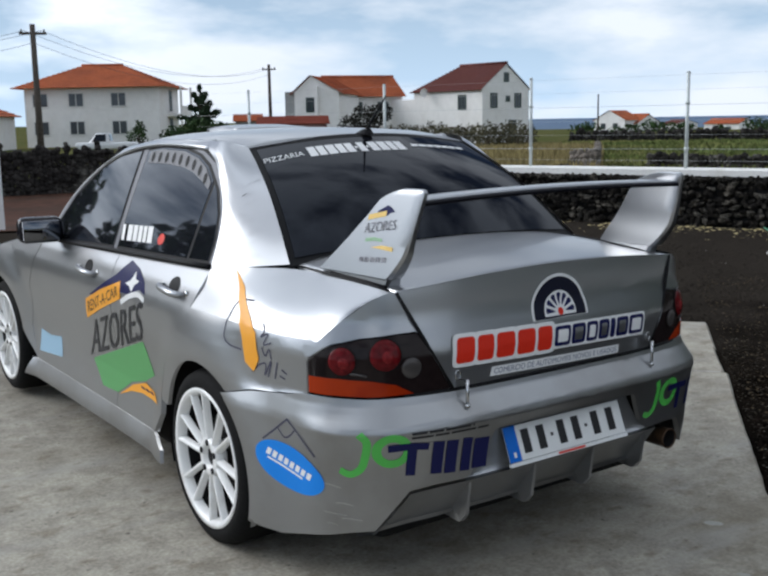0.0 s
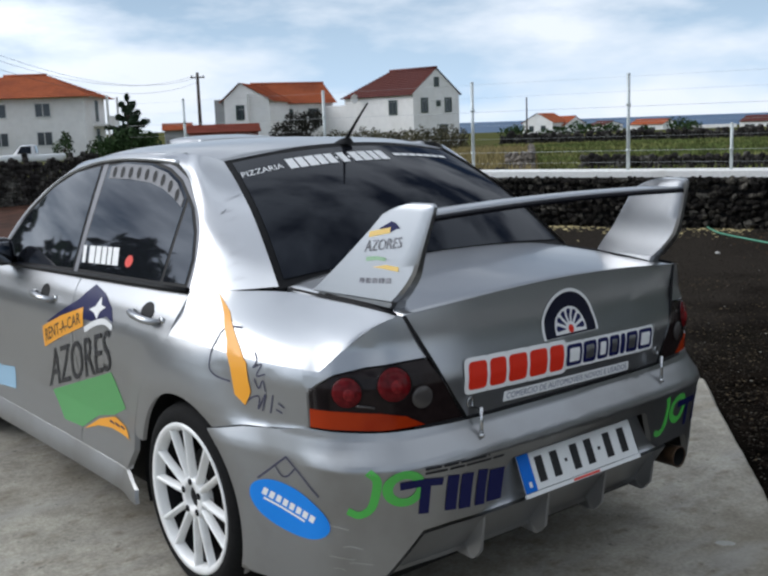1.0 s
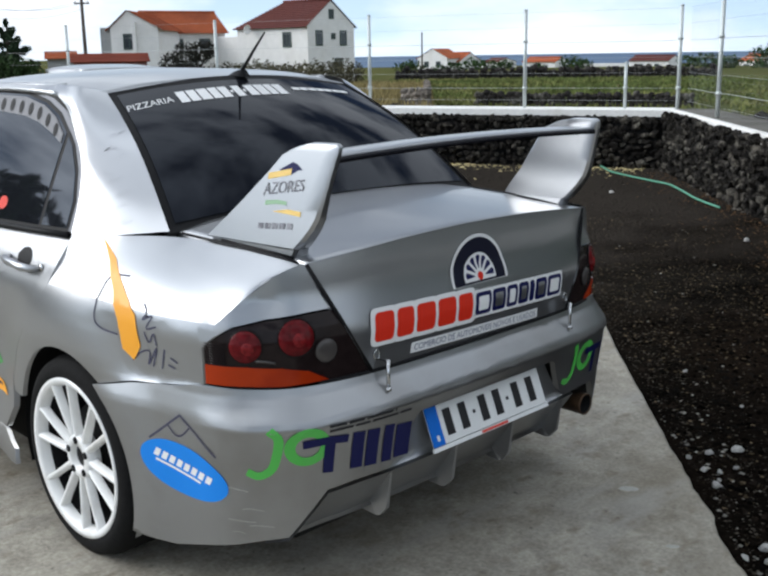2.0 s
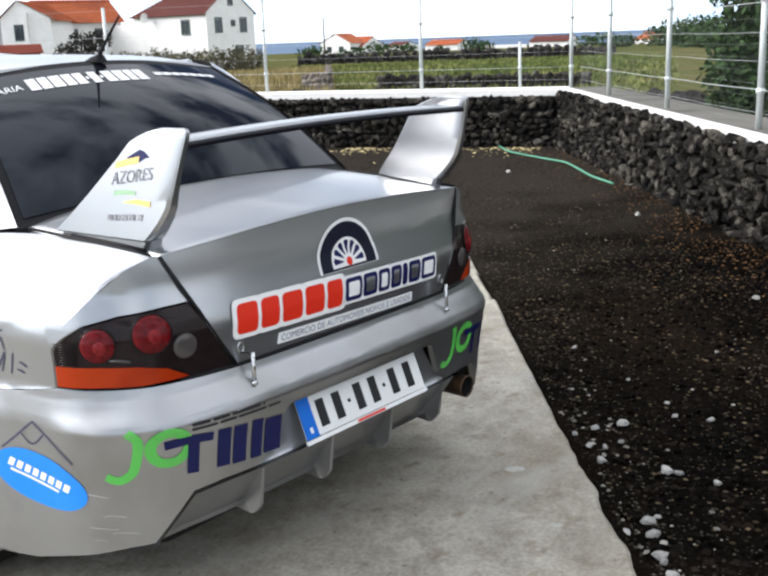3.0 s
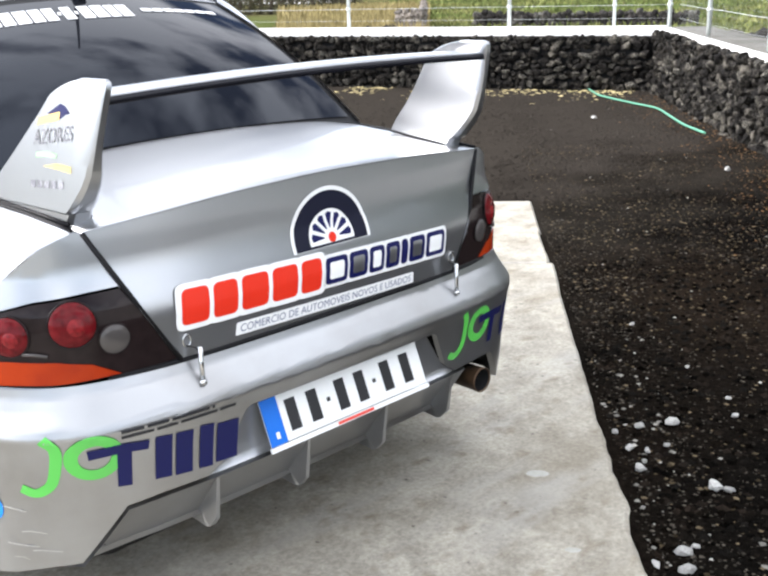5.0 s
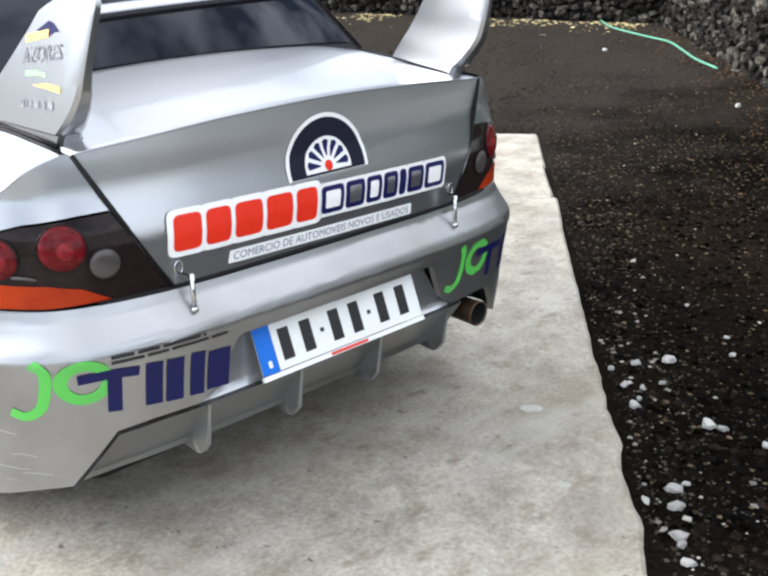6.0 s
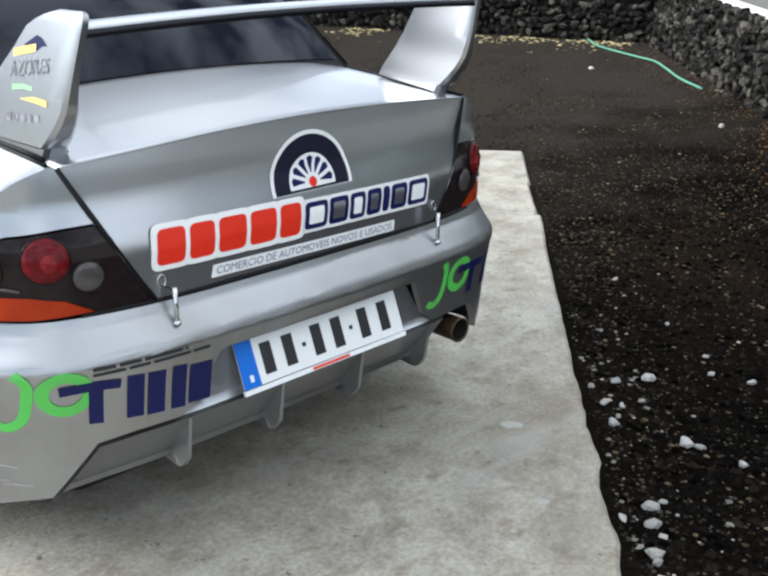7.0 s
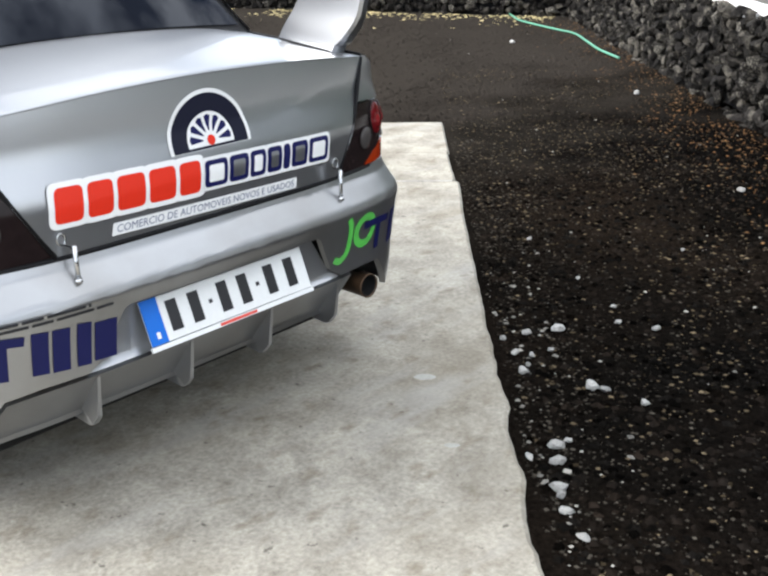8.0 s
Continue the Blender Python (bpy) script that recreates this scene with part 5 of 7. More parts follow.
# marks on the quarter panel, laid onto the finished skins
from mathutils.bvhtree import BVHTree
verts, polys = [], []
for ob in car.children:
    if ob.name.split(".")[0] in ("quarter_panel", "quarter_shoulder", "rear_pillar", "rear_door"):
        base = len(verts)
        verts += [v.co.copy() for v in ob.data.vertices]
        polys += [[base + i for i in p.vertices] for p in ob.data.polygons]
FLANK = BVHTree.FromPolygons(verts, polys)


def flank(s_, z):
    hit = FLANK.ray_cast(Vector((-2.0, -s_, z)), Vector((1, 0, 0)))
    return hit[0] if hit[0] else Vector((-0.75, -s_, z))


qm = group("quarter_sign", car)
qm["label"] = "amber wave, fuel flap line and marker signatures"
decal("amber_wave", [[(0.075, 0.992), (0.19, 0.945), (0.283, 0.890), (0.378, 0.829), (0.402, 0.748), (0.370, 0.703), (0.322, 0.727), (0.300, 0.803), (0.248, 0.875), (0.17, 0.938)]], flank, VINYL_YELLOW, qm, 0.002, 0.02)
decal("fuel_flap", [stroke([(0.290, 0.913), (0.218, 0.906), (0.193, 0.859), (0.186, 0.793), (0.222, 0.768), (0.300, 0.762)], 0.005)], flank, INK, qm, 0.0015, 0.02)
sg = random.Random(5)
INK_FADED = mat("faded_marker", (0.36, 0.37, 0.39), 0.42, 0.9)
for pts in ([(0.385, 0.72), (0.36, 0.70), (0.40, 0.73), (0.44, 0.74), (0.43, 0.70), (0.47, 0.755), (0.45, 0.70)], [(0.50, 0.755), (0.485, 0.70)], [(0.52, 0.735), (0.545, 0.725)], [(0.51, 0.715), (0.535, 0.708)],
            [(0.40, 0.86), (0.425, 0.84), (0.41, 0.82), (0.45, 0.835), (0.43, 0.80), (0.47, 0.81)], [(0.42, 0.79), (0.44, 0.765), (0.46, 0.79), (0.47, 0.76)]):
    decal("signature", [stroke(pts, 0.005)], flank, INK, qm, 0.0015, 0.03)
for k in range(8):
    s0, z0 = -0.13 + 0.030 * k + sg.random() * 0.05, 1.27 - 0.034 * k - 0.02 * sg.random()
    pts = [(s0 + 0.012 * i * (1 if i % 2 else 0.4), z0 + (0.018 if i % 2 else -0.006) * sg.random() + 0.003 * i) for i in range(5)]
    decal("signature", [stroke(pts, 0.0008)], flank, INK_FADED, qm, 0.0015, 0.03)

# the left fin's sticker
fs = group("fin_sticker", wing)
# print colours lightened to stand for the glare on the fin
FIN_INK = mat("black_print_in_glare", (0.13, 0.13, 0.15), 0.5, 0, 0.3, 120, spots=(0.26, 0.26, 0.28), spot_scale=60, spot_edge=(0.5, 0.62))
FIN_GREEN = mat("green_vinyl_in_glare", (0.28, 0.46, 0.28), 0.45)
FIN_AMBER = mat("amber_vinyl_in_glare", (0.82, 0.56, 0.16), 0.45)


def fin_left(s_, z):
    return Vector((-fin_outer(-s_ + 0.012, z), -s_ + 0.012, z - 0.002))


decal("amber_label", [[(0.660, 1.188), (0.745, 1.204), (0.747, 1.220), (0.662, 1.204)]], fin_left, FIN_AMBER, fs, 0.0015)
decal("navy_hill", [[(0.70, 1.214), (0.748, 1.236), (0.765, 1.232), (0.785, 1.218), (0.768, 1.216), (0.748, 1.206)]], fin_left, VINYL_NAVY, fs, 0.0012)
lettering("place_name", "AZORES", fin_left, FIN_INK, fs, quad((0.645, 1.146), (0.795, 1.168), (0.797, 1.197), (0.652, 1.178)), 0.002, 0.2)
decal("green_field", [[(0.655, 1.122), (0.70, 1.128), (0.735, 1.127), (0.737, 1.137), (0.70, 1.139), (0.657, 1.134)]], fin_left, FIN_GREEN, fs, 0.0012)
decal("amber_wave", [[(0.685, 1.108), (0.74, 1.118), (0.79, 1.116), (0.79, 1.103), (0.74, 1.106)]], fin_left, FIN_AMBER, fs, 0.0018)
for k in range(5):
    x0 = 0.635 + k * 0.027
    decal("sticker_bar", [[(x0, 1.060 + 0.002 * k), (x0 + 0.020, 1.061 + 0.002 * k), (x0 + 0.021, 1.076 + 0.002 * k), (x0 + 0.001, 1.075 + 0.002 * k)]], fin_left, FIN_INK, fs, 0.0015)


# ---------------------------------------------------------------- the yard and the land
E1, E2 = Vector((0.757, 0.654, 0)), Vector((0.654, -0.757, 0))     # along the slab's edge, and to its right


def yard(a, b, z=0.0):
    return E1 * a + E2 * b + Vector((0, 0, z))


def ab(p):
    return p[0] * E1.x + p[1] * E1.y, p[0] * E2.x + p[1] * E2.y


def slope(a):
    """The yard falls gently away from the slab."""
    return -0.0145 * min(max(a, -6), 13)


def ground_z(x, y):
    a, b = ab((x, y))
    r = math.hypot(x, y)
    z = slope(a) - 0.012
    az = math.degrees(math.atan2(x, y))
    if r > 13:
        k = smoothstep(13, 22, r)
        far = -0.55
        sea_side = smoothstep(30, 42, az) if az < 110 else smoothstep(150, 120, az)
        far -= sea_side * (0.4 * smoothstep(60, 120, r) + 2.2 * smoothstep(120, 400, r) + 6.5 * smoothstep(400, 470, r))
        z = z * (1 - k) + far * k
    return z


bm = bmesh.new()
radii = [0.0] + [0.6 * i for i in range(1, 30)] + list(np.geomspace(18.5, 4600, 42))
nseg = 144
rings = []
for r in radii[1:]:
    rings.append([bm.verts.new((r * math.sin(2 * math.pi * k / nseg), r * math.cos(2 * math.pi * k / nseg),
                                ground_z(r * math.sin(2 * math.pi * k / nseg), r * math.cos(2 * math.pi * k / nseg)) + (0.03 * noise.noise((r * 0.7, k * 0.7, 0)) if 5 < r < 300 else 0) * 0.4)) for k in range(nseg)])
c = bm.verts.new((0, 0, ground_z(0, 0)))
for k in range(nseg):
    bm.faces.new((c, rings[0][(k + 1) % nseg], rings[0][k]))
for r0, r1 in zip(rings, rings[1:]):
    for k in range(nseg):
        bm.faces.new((r0[k], r0[(k + 1) % nseg], r1[(k + 1) % nseg], r1[k]))
bmesh.ops.recalc_face_normals(bm, faces=bm.faces[:])
if sum(f.normal.z for f in bm.faces) < 0:
    bmesh.ops.reverse_faces(bm, faces=bm.faces[:])


def ground_material():
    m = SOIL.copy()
    m.name = "ground_soil_and_grass"
    n, l = m.node_tree.nodes, m.node_tree.links
    b = n["Principled BSDF"]
    soil = b.inputs["Base Color"].links[0].from_socket
    geo = n.new("ShaderNodeNewGeometry")
    ln = n.new("ShaderNodeVectorMath")
    ln.operation = 'LENGTH'
    l.new(geo.outputs["Position"], ln.inputs[0])
    far = n.new("ShaderNodeMapRange")
    far.inputs["From Min"].default_value, far.inputs["From Max"].default_value = 15.5, 17.5
    l.new(ln.outputs["Value"], far.inputs["Value"])
    ns = n.new("ShaderNodeTexNoise")
    ns.inputs["Scale"].default_value, ns.inputs["Detail"].default_value = 0.09, 8
    l.new(geo.outputs["Position"], ns.inputs["Vector"])
    rp = n.new("ShaderNodeValToRGB")
    rp.color_ramp.elements[0].position, rp.color_ramp.elements[0].color = 0.38, (0.072, 0.086, 0.030, 1)
    rp.color_ramp.elements[1].position, rp.color_ramp.elements[1].color = 0.66, (0.125, 0.112, 0.052, 1)
    l.new(ns.outputs["Fac"], rp.inputs["Fac"])
    mx = n.new("ShaderNodeMix")
    mx.data_type = 'RGBA'
    l.new(far.outputs["Result"], mx.inputs["Factor"])
    l.new(soil, mx.inputs["A"])
    l.new(rp.outputs["Color"], mx.inputs["B"])
    l.new(mx.outputs["Result"], b.inputs["Base Color"])
    return m


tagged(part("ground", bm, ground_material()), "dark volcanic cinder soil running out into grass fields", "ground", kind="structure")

SEA = mat("sea_water", (0.03, 0.085, 0.17), 0.6, 0, 0.2, 0.05, bump=0.3, bump_dist=0.5)
bm = bmesh.new()
vs = []
for r in (300, 700, 1500, 4700):
    vs.append([bm.verts.new((r * math.sin(radians(a)), r * math.cos(radians(a)), -6.0)) for a in range(20, 141, 4)])
for r0, r1 in zip(vs, vs[1:]):
    for k in range(len(r0) - 1):
        bm.faces.new((r0[k], r1[k], r1[k + 1], r0[k + 1]))
bmesh.ops.recalc_face_normals(bm, faces=bm.faces[:])
if sum(f.normal.z for f in bm.faces) < 0:
    bmesh.ops.reverse_faces(bm, faces=bm.faces[:])
tagged(part("sea_water", bm, SEA), "blue-grey sea below the horizon", "water", kind="structure")

# concrete slab in two pours, with a worn edge towards the soil
slab = thing("concrete_slab", "weathered grey concrete slab with a worn broken edge", "slab", kind="structure")
rng = random.Random(4)


def slab_piece(a0, a1, b0, b1, rough_from, jut=0.0):
    bm = bmesh.new()
    pts = []
    n = int((a1 - a0) / 0.045)
    for i in range(n + 1):
        a = a0 + (a1 - a0) * i / n
        amp = 0.004 + 0.016 * smoothstep(rough_from + 0.5, rough_from - 0.3, a)
        b = b1 + amp * (noise.noise((a * 5.0, 3.3, 0)) + 0.6 * noise.noise((a * 17, 1.3, 0))) - 0.012 + jut * smoothstep(a1 - 0.7, a1 - 0.05, a)
        pts.append((a, b))
    prev = None
    for a, b in pts:
        z = slope(a)
        row = [bm.verts.new(yard(a, b0, z)), bm.verts.new(yard(a, b - 0.35, z)), bm.verts.new(yard(a, b - 0.012, z)), bm.verts.new(yard(a, b, z - 0.010)), bm.verts.new(yard(a, b + 0.012, z - 0.16))]
        if prev:
            for i in range(4):
                bm.faces.new((prev[i], prev[i + 1], row[i + 1], row[i]))
        else:
            first = row
        prev = row
    for row in (first, prev):
        lo = [bm.verts.new(v.co + Vector((0, 0, -0.16))) for v in row[:4]]
        for i in range(3):
            bm.faces.new((row[i], row[i + 1], lo[i + 1], lo[i]))
    bmesh.ops.recalc_face_normals(bm, faces=bm.faces[:])
    if sum(f.normal.z for f in bm.faces) < 0:
        bmesh.ops.reverse_faces(bm, faces=bm.faces[:])
    return bm


part("slab_panel", slab_piece(3.004, 3.925, -8.0, 1.425, -9), CONCRETE, slab, smooth=False)
part("slab_panel", slab_piece(2.333, 3.0, -8.0, 1.425, -9, -0.010), CONCRETE, slab, smooth=False)
part("slab_panel", slab_piece(-8.0, 2.305, -8.0, 1.43, 0.1, 0.016), CONCRETE, slab, smooth=False)
MORTAR = mat("pale_joint_mortar", (0.46, 0.44, 0.40), 0.9, 0, 0.15, 40, bump=0.4, spots=(0.30, 0.285, 0.26), spot_scale=9)
bm = bmesh.new()
joint_row = None
for i in range(121):
    b = -8.0 + (1.395 + 8.0) * i / 120
    wob = 0.004 * noise.noise((b * 6.0, 9.1, 0))
    row = [bm.verts.new(yard(a_, b, slope(a_) + h_)) for a_, h_ in ((2.3052, -0.05), (2.3052, -0.004), (2.316 + wob, 0.0035), (2.326 + wob, 0.002), (2.3328, -0.008), (2.3328, -0.05))]
    if joint_row:
        for k in range(5):
            bm.faces.new((joint_row[k], joint_row[k + 1], row[k + 1], row[k]))
    joint_row = row
bmesh.ops.recalc_face_normals(bm, faces=bm.faces[:])
if sum(f.normal.z for f in bm.faces) < 0:
    bmesh.ops.reverse_faces(bm, faces=bm.faces[:])
part("joint_mortar", bm, MORTAR, slab, "pale ridge of mortar between two slab panels")

# boundary wall: lava stones, white kerb, fence
WHITE_KERB = mat("white_painted_kerb", (0.82, 0.81, 0.78), 0.8, 0, 0.06, 30, bump=0.2, spots=(0.68, 0.66, 0.61), spot_scale=2.2, spot_edge=(0.5, 0.75))
GREY_KERB = mat("bare_concrete_top", (0.17, 0.163, 0.145), 0.9, 0, 0.18, 25, bump=0.3, spots=(0.115, 0.11, 0.095), spot_scale=1.5)
LAVA = mat("lava_stone", (0.017, 0.015, 0.0135), 0.92, 0, 0.5, 40, bump=1.0, spots=(0.105, 0.095, 0.077), spot_scale=7.0, spot_edge=(0.50, 0.66), random_obj=0.55, bump_dist=0.03)
LAVA_FAR = mat("lava_stone_far", (0.032, 0.029, 0.027), 0.95, 0, 0.5, 6, spots=(0.12, 0.115, 0.10), spot_scale=1.5, spot_edge=(0.55, 0.75), island=0.5)
ZTOP = 0.66
CORNER = (11.35, 3.62)
BACK_DIR = (Vector((13.1, -0.87)) - Vector((11.35, 3.72))).normalized()
BACK_N = Vector((BACK_DIR.y, -BACK_DIR.x))      # away from the yard
if BACK_N.x < 0:
    BACK_N = -BACK_N


def back(s, off, z):
    """A place by the back wall: s along it from the corner, off beyond its white edge."""
    p = Vector(CORNER) + BACK_DIR * s + BACK_N * off
    return yard(p.x, p.y, z)


def right(a, off, z):
    return yard(a, CORNER[1] + off, z)


kerb = thing("wall_kerb", "white painted concrete kerb on top of the lava stone wall", "kerb", kind="structure")


def strip(fn, s0, s1, o0, o1, z0, z1, n=30):
    bm = bmesh.new()
    prev = None
    for i in range(n + 1):
        s = s0 + (s1 - s0) * i / n
        j = 0.006 * noise.noise((s * 2, o0, z1))
        row = [bm.verts.new(fn(s, o0, z0)), bm.verts.new(fn(s, o0 + j, z1 - 0.012)), bm.verts.new(fn(s, o0 + 0.012 + j, z1 + j * 0.5)), bm.verts.new(fn(s, o1, z1)), bm.verts.new(fn(s, o1, z0))]
        if prev:
            for k in range(4):
                bm.faces.new((prev[k], prev[k + 1], row[k + 1], row[k]))
        else:
            bm.faces.new(row)
        prev = row
    bm.faces.new(prev[::-1])
    bmesh.ops.recalc_face_normals(bm, faces=bm.faces[:])
    return bm


part("kerb_edge", strip(right, -9.0, CORNER[0] + 0.15, 0.0, 0.11, 0.35, ZTOP), WHITE_KERB, kerb, smooth=False)
part("kerb_top", strip(right, -9.0, CORNER[0] + 0.3, 0.11, 0.68, 0.2, ZTOP - 0.004), GREY_KERB, kerb, smooth=False)
part("kerb_edge", strip(back, 0.0, 13.0, 0.0, 0.55, 0.35, ZTOP + 0.003), WHITE_KERB, kerb, smooth=False)

# fence posts and wires
GALV = mat("galvanised_post", (0.62, 0.66, 0.65), 0.5, 0.3, 0.06, 40)
GREYPOST = mat("weathered_wood_pole", (0.10, 0.085, 0.075), 0.9, 0, 0.3, 12)


def fence_post(p, h, r=0.027):
    t = thing("fence_post", "pale grey steel fence post on the kerb", "fence post", pose(*p), group="fence posts")
    bm = bmesh.new()
    tube(bm, [(0, 0, 0), (0, 0, h)], r, 14)
    part("post_tube", bm, GALV, t)
    bm = bmesh.new()
    tube(bm, [(0, 0, h - 0.002), (0, 0, h + 0.012), (0, 0, h + 0.02)], r, 14, radii=[r * 1.12, r * 1.08, r * 0.4])
    part("post_cap", bm, GALV, t)
    for zc in ((0.30, 1.0) if h > 1 else (0.30,)):
        bm = bmesh.new()
        tube(bm, [(0, 0, zc - 0.02), (0, 0, zc + 0.02)], r * 1.35, 14)
        part("wire_clip", bm, GALV, t)
    return t


RIGHT_POSTS = [9.62, 7.10, 4.64, 2.2, -0.2, -2.6]
BACK_POSTS = [-0.05, 2.25, 4.90, 7.90, 11.28]
for a in RIGHT_POSTS:
    fence_post(right(a, 0.22, ZTOP - 0.004), 1.45)
for s in BACK_POSTS:
    fence_post(back(s, 0.22, ZTOP + 0.003), 1.45)
fence_post(back(0.71, 0.22, ZTOP + 0.003), 0.66, 0.022)
WIRE = mat("galvanised_wire", (0.55, 0.57, 0.57), 0.45, 0.5)
fence = thing("wire_fence", "thin galvanised wire mesh fence between the posts", "fence")
for z in (0.12, 0.30, 0.52, 0.74, 0.97, 1.2, 1.42):
    bm = bmesh.new()
    w = 0.0018 if z not in (0.30, 0.97) else 0.0035
    tube(bm, [right(a, 0.22, ZTOP + z + 0.004 * math.sin(a * 3)) for a in np.linspace(-6, 11.35, 30)], w, 5)
    part("wire", bm, WIRE, fence)
    bm = bmesh.new()
    tube(bm, [back(s, 0.22, ZTOP + z) for s in np.linspace(0, 12.8, 20)], w * 0.8, 5)
    part("wire", bm, WIRE, fence)
# fine galvanised netting on the long side
net_v, net_f = [], []


def net_wire(p, q, r):
    d = (q - p).normalized()
    a_ = d.cross(Vector((E2.x, E2.y, 0.3))).normalized() * r
    b_ = d.cross(a_)
    k = len(net_v)
    for c in (p, q):
        net_v.extend(tuple(c + v) for v in (a_, -a_ * 0.5 + b_ * 0.87, -a_ * 0.5 - b_ * 0.87))
    net_f.extend([(k, k + 1, k + 4, k + 3), (k + 1, k + 2, k + 5, k + 4), (k + 2, k, k + 3, k + 5)])


for i in range(260):
    a_at = 11.3 - i * 0.05
    net_wire(right(a_at, 0.222, ZTOP + 0.02), right(a_at, 0.222, ZTOP + 1.42), 0.0005)
for i in range(15):
    net_wire(right(11.3, 0.222, ZTOP + 0.05 + i * 0.1), right(-1.7, 0.222, ZTOP + 0.05 + i * 0.1), 0.0005)
me = bpy.data.meshes.new("fine_mesh")
me.from_pydata(net_v, [], net_f)
me.materials.append(mat("dull_net_wire", (0.30, 0.31, 0.31), 0.6, 0.3))
net_ob = tagged(new("netting", me), kind="stuff")
net_ob.parent = fence


# ---------------------------------------------------------------- beyond the fence
EYE0 = Vector((-2.26, -3.12, 0))


def polar(az, dist, z=0.0):
    """A far place by compass bearing and distance from the start of the walk."""
    return EYE0 + Vector((math.sin(radians(az)) * dist, math.cos(radians(az)) * dist, z))


WALL_WHITE = mat("white_render", (0.84, 0.83, 0.81), 0.85, 0, 0.04, 2.0, spots=(0.76, 0.74, 0.70), spot_scale=0.35, spot_edge=(0.5, 0.8))
WALL_GREY = mat("grey_render", (0.33, 0.34, 0.34), 0.9, 0, 0.06, 2.0)
TILE_ORANGE = mat("orange_roof_tile", (0.42, 0.125, 0.055), 0.85, 0, 0.12, 3.0, spots=(0.33, 0.10, 0.05), spot_scale=0.4, island=0.12)
TILE_BROWN = mat("dark_red_roof_tile", (0.13, 0.047, 0.040), 0.85, 0, 0.12, 3.0, spots=(0.13, 0.05, 0.045), spot_scale=0.4, island=0.12)
PANE = mat("window_pane", (0.05, 0.06, 0.07), 0.08)
FRAME_WHITE = mat("white_window_frame", (0.7, 0.7, 0.68), 0.6)
FRAME_DARK = mat("dark_green_frame", (0.04, 0.07, 0.06), 0.6)
LEAF = mat("dark_leaf", (0.035, 0.065, 0.022), 0.7, 0, 0.3, 8, island=0.5)
LEAF_PINE = mat("pine_needle", (0.028, 0.05, 0.026), 0.8, 0, 0.3, 5, island=0.45)
LEAF_BARE = mat("dark_brown_leaf", (0.035, 0.034, 0.028), 0.85, 0, 0.3, 5, island=0.5)
LEAF_DRY = mat("scrub_leaf", (0.105, 0.098, 0.060), 0.8, 0, 0.3, 3, island=0.5)
BARK = mat("bark", (0.07, 0.055, 0.045), 0.95, 0, 0.3, 8, bump=0.5)
BRICK_RED = mat("red_brown_shed", (0.27, 0.075, 0.05), 0.85, 0, 0.15, 1.2)
GRASS_DRY = mat("dry_grass", (0.27, 0.22, 0.10), 0.95, 0, 0.3, 2, island=0.35)
GRASS_GREEN = mat("green_grass", (0.105, 0.135, 0.042), 0.95, 0, 0.3, 1.5, island=0.35, spots=(0.19, 0.19, 0.07), spot_scale=0.12)
TILLED = mat("red_brown_earth", (0.085, 0.040, 0.026), 0.95, 0, 0.35, 3, bump=0.5, spots=(0.06, 0.035, 0.025), spot_scale=0.4)


def roof_tiles(parent, tile, a, b, c, d, rows):
    """A tiled slope a-b (eave) to d-c (ridge): courses that step down towards the eave, as one part."""
    a, b, c, d = Vector(a), Vector(b), Vector(c), Vector(d)
    n = (b - a).cross(d - a).normalized()
    if n.z < 0:
        n = -n
    bm = bmesh.new()
    last = [bm.verts.new(a), bm.verts.new(b)]
    for i in range(rows):
        t0, t1 = i / rows, (i + 1) / rows
        q = [a.lerp(d, t0) + n * 0.10, b.lerp(c, t0) + n * 0.10, b.lerp(c, t1) + n * 0.03, a.lerp(d, t1) + n * 0.03]
        v = [bm.verts.new(p) for p in q]
        bm.faces.new((last[0], last[1], v[1], v[0]))
        bm.faces.new(v)
        last = [v[3], v[2]]
    bmesh.ops.recalc_face_normals(bm, faces=bm.faces[:])
    if sum(f.normal.z for f in bm.faces) < 0:
        bmesh.ops.reverse_faces(bm, faces=bm.faces[:])
    return part("roof_slope", bm, tile, parent, smooth=False)


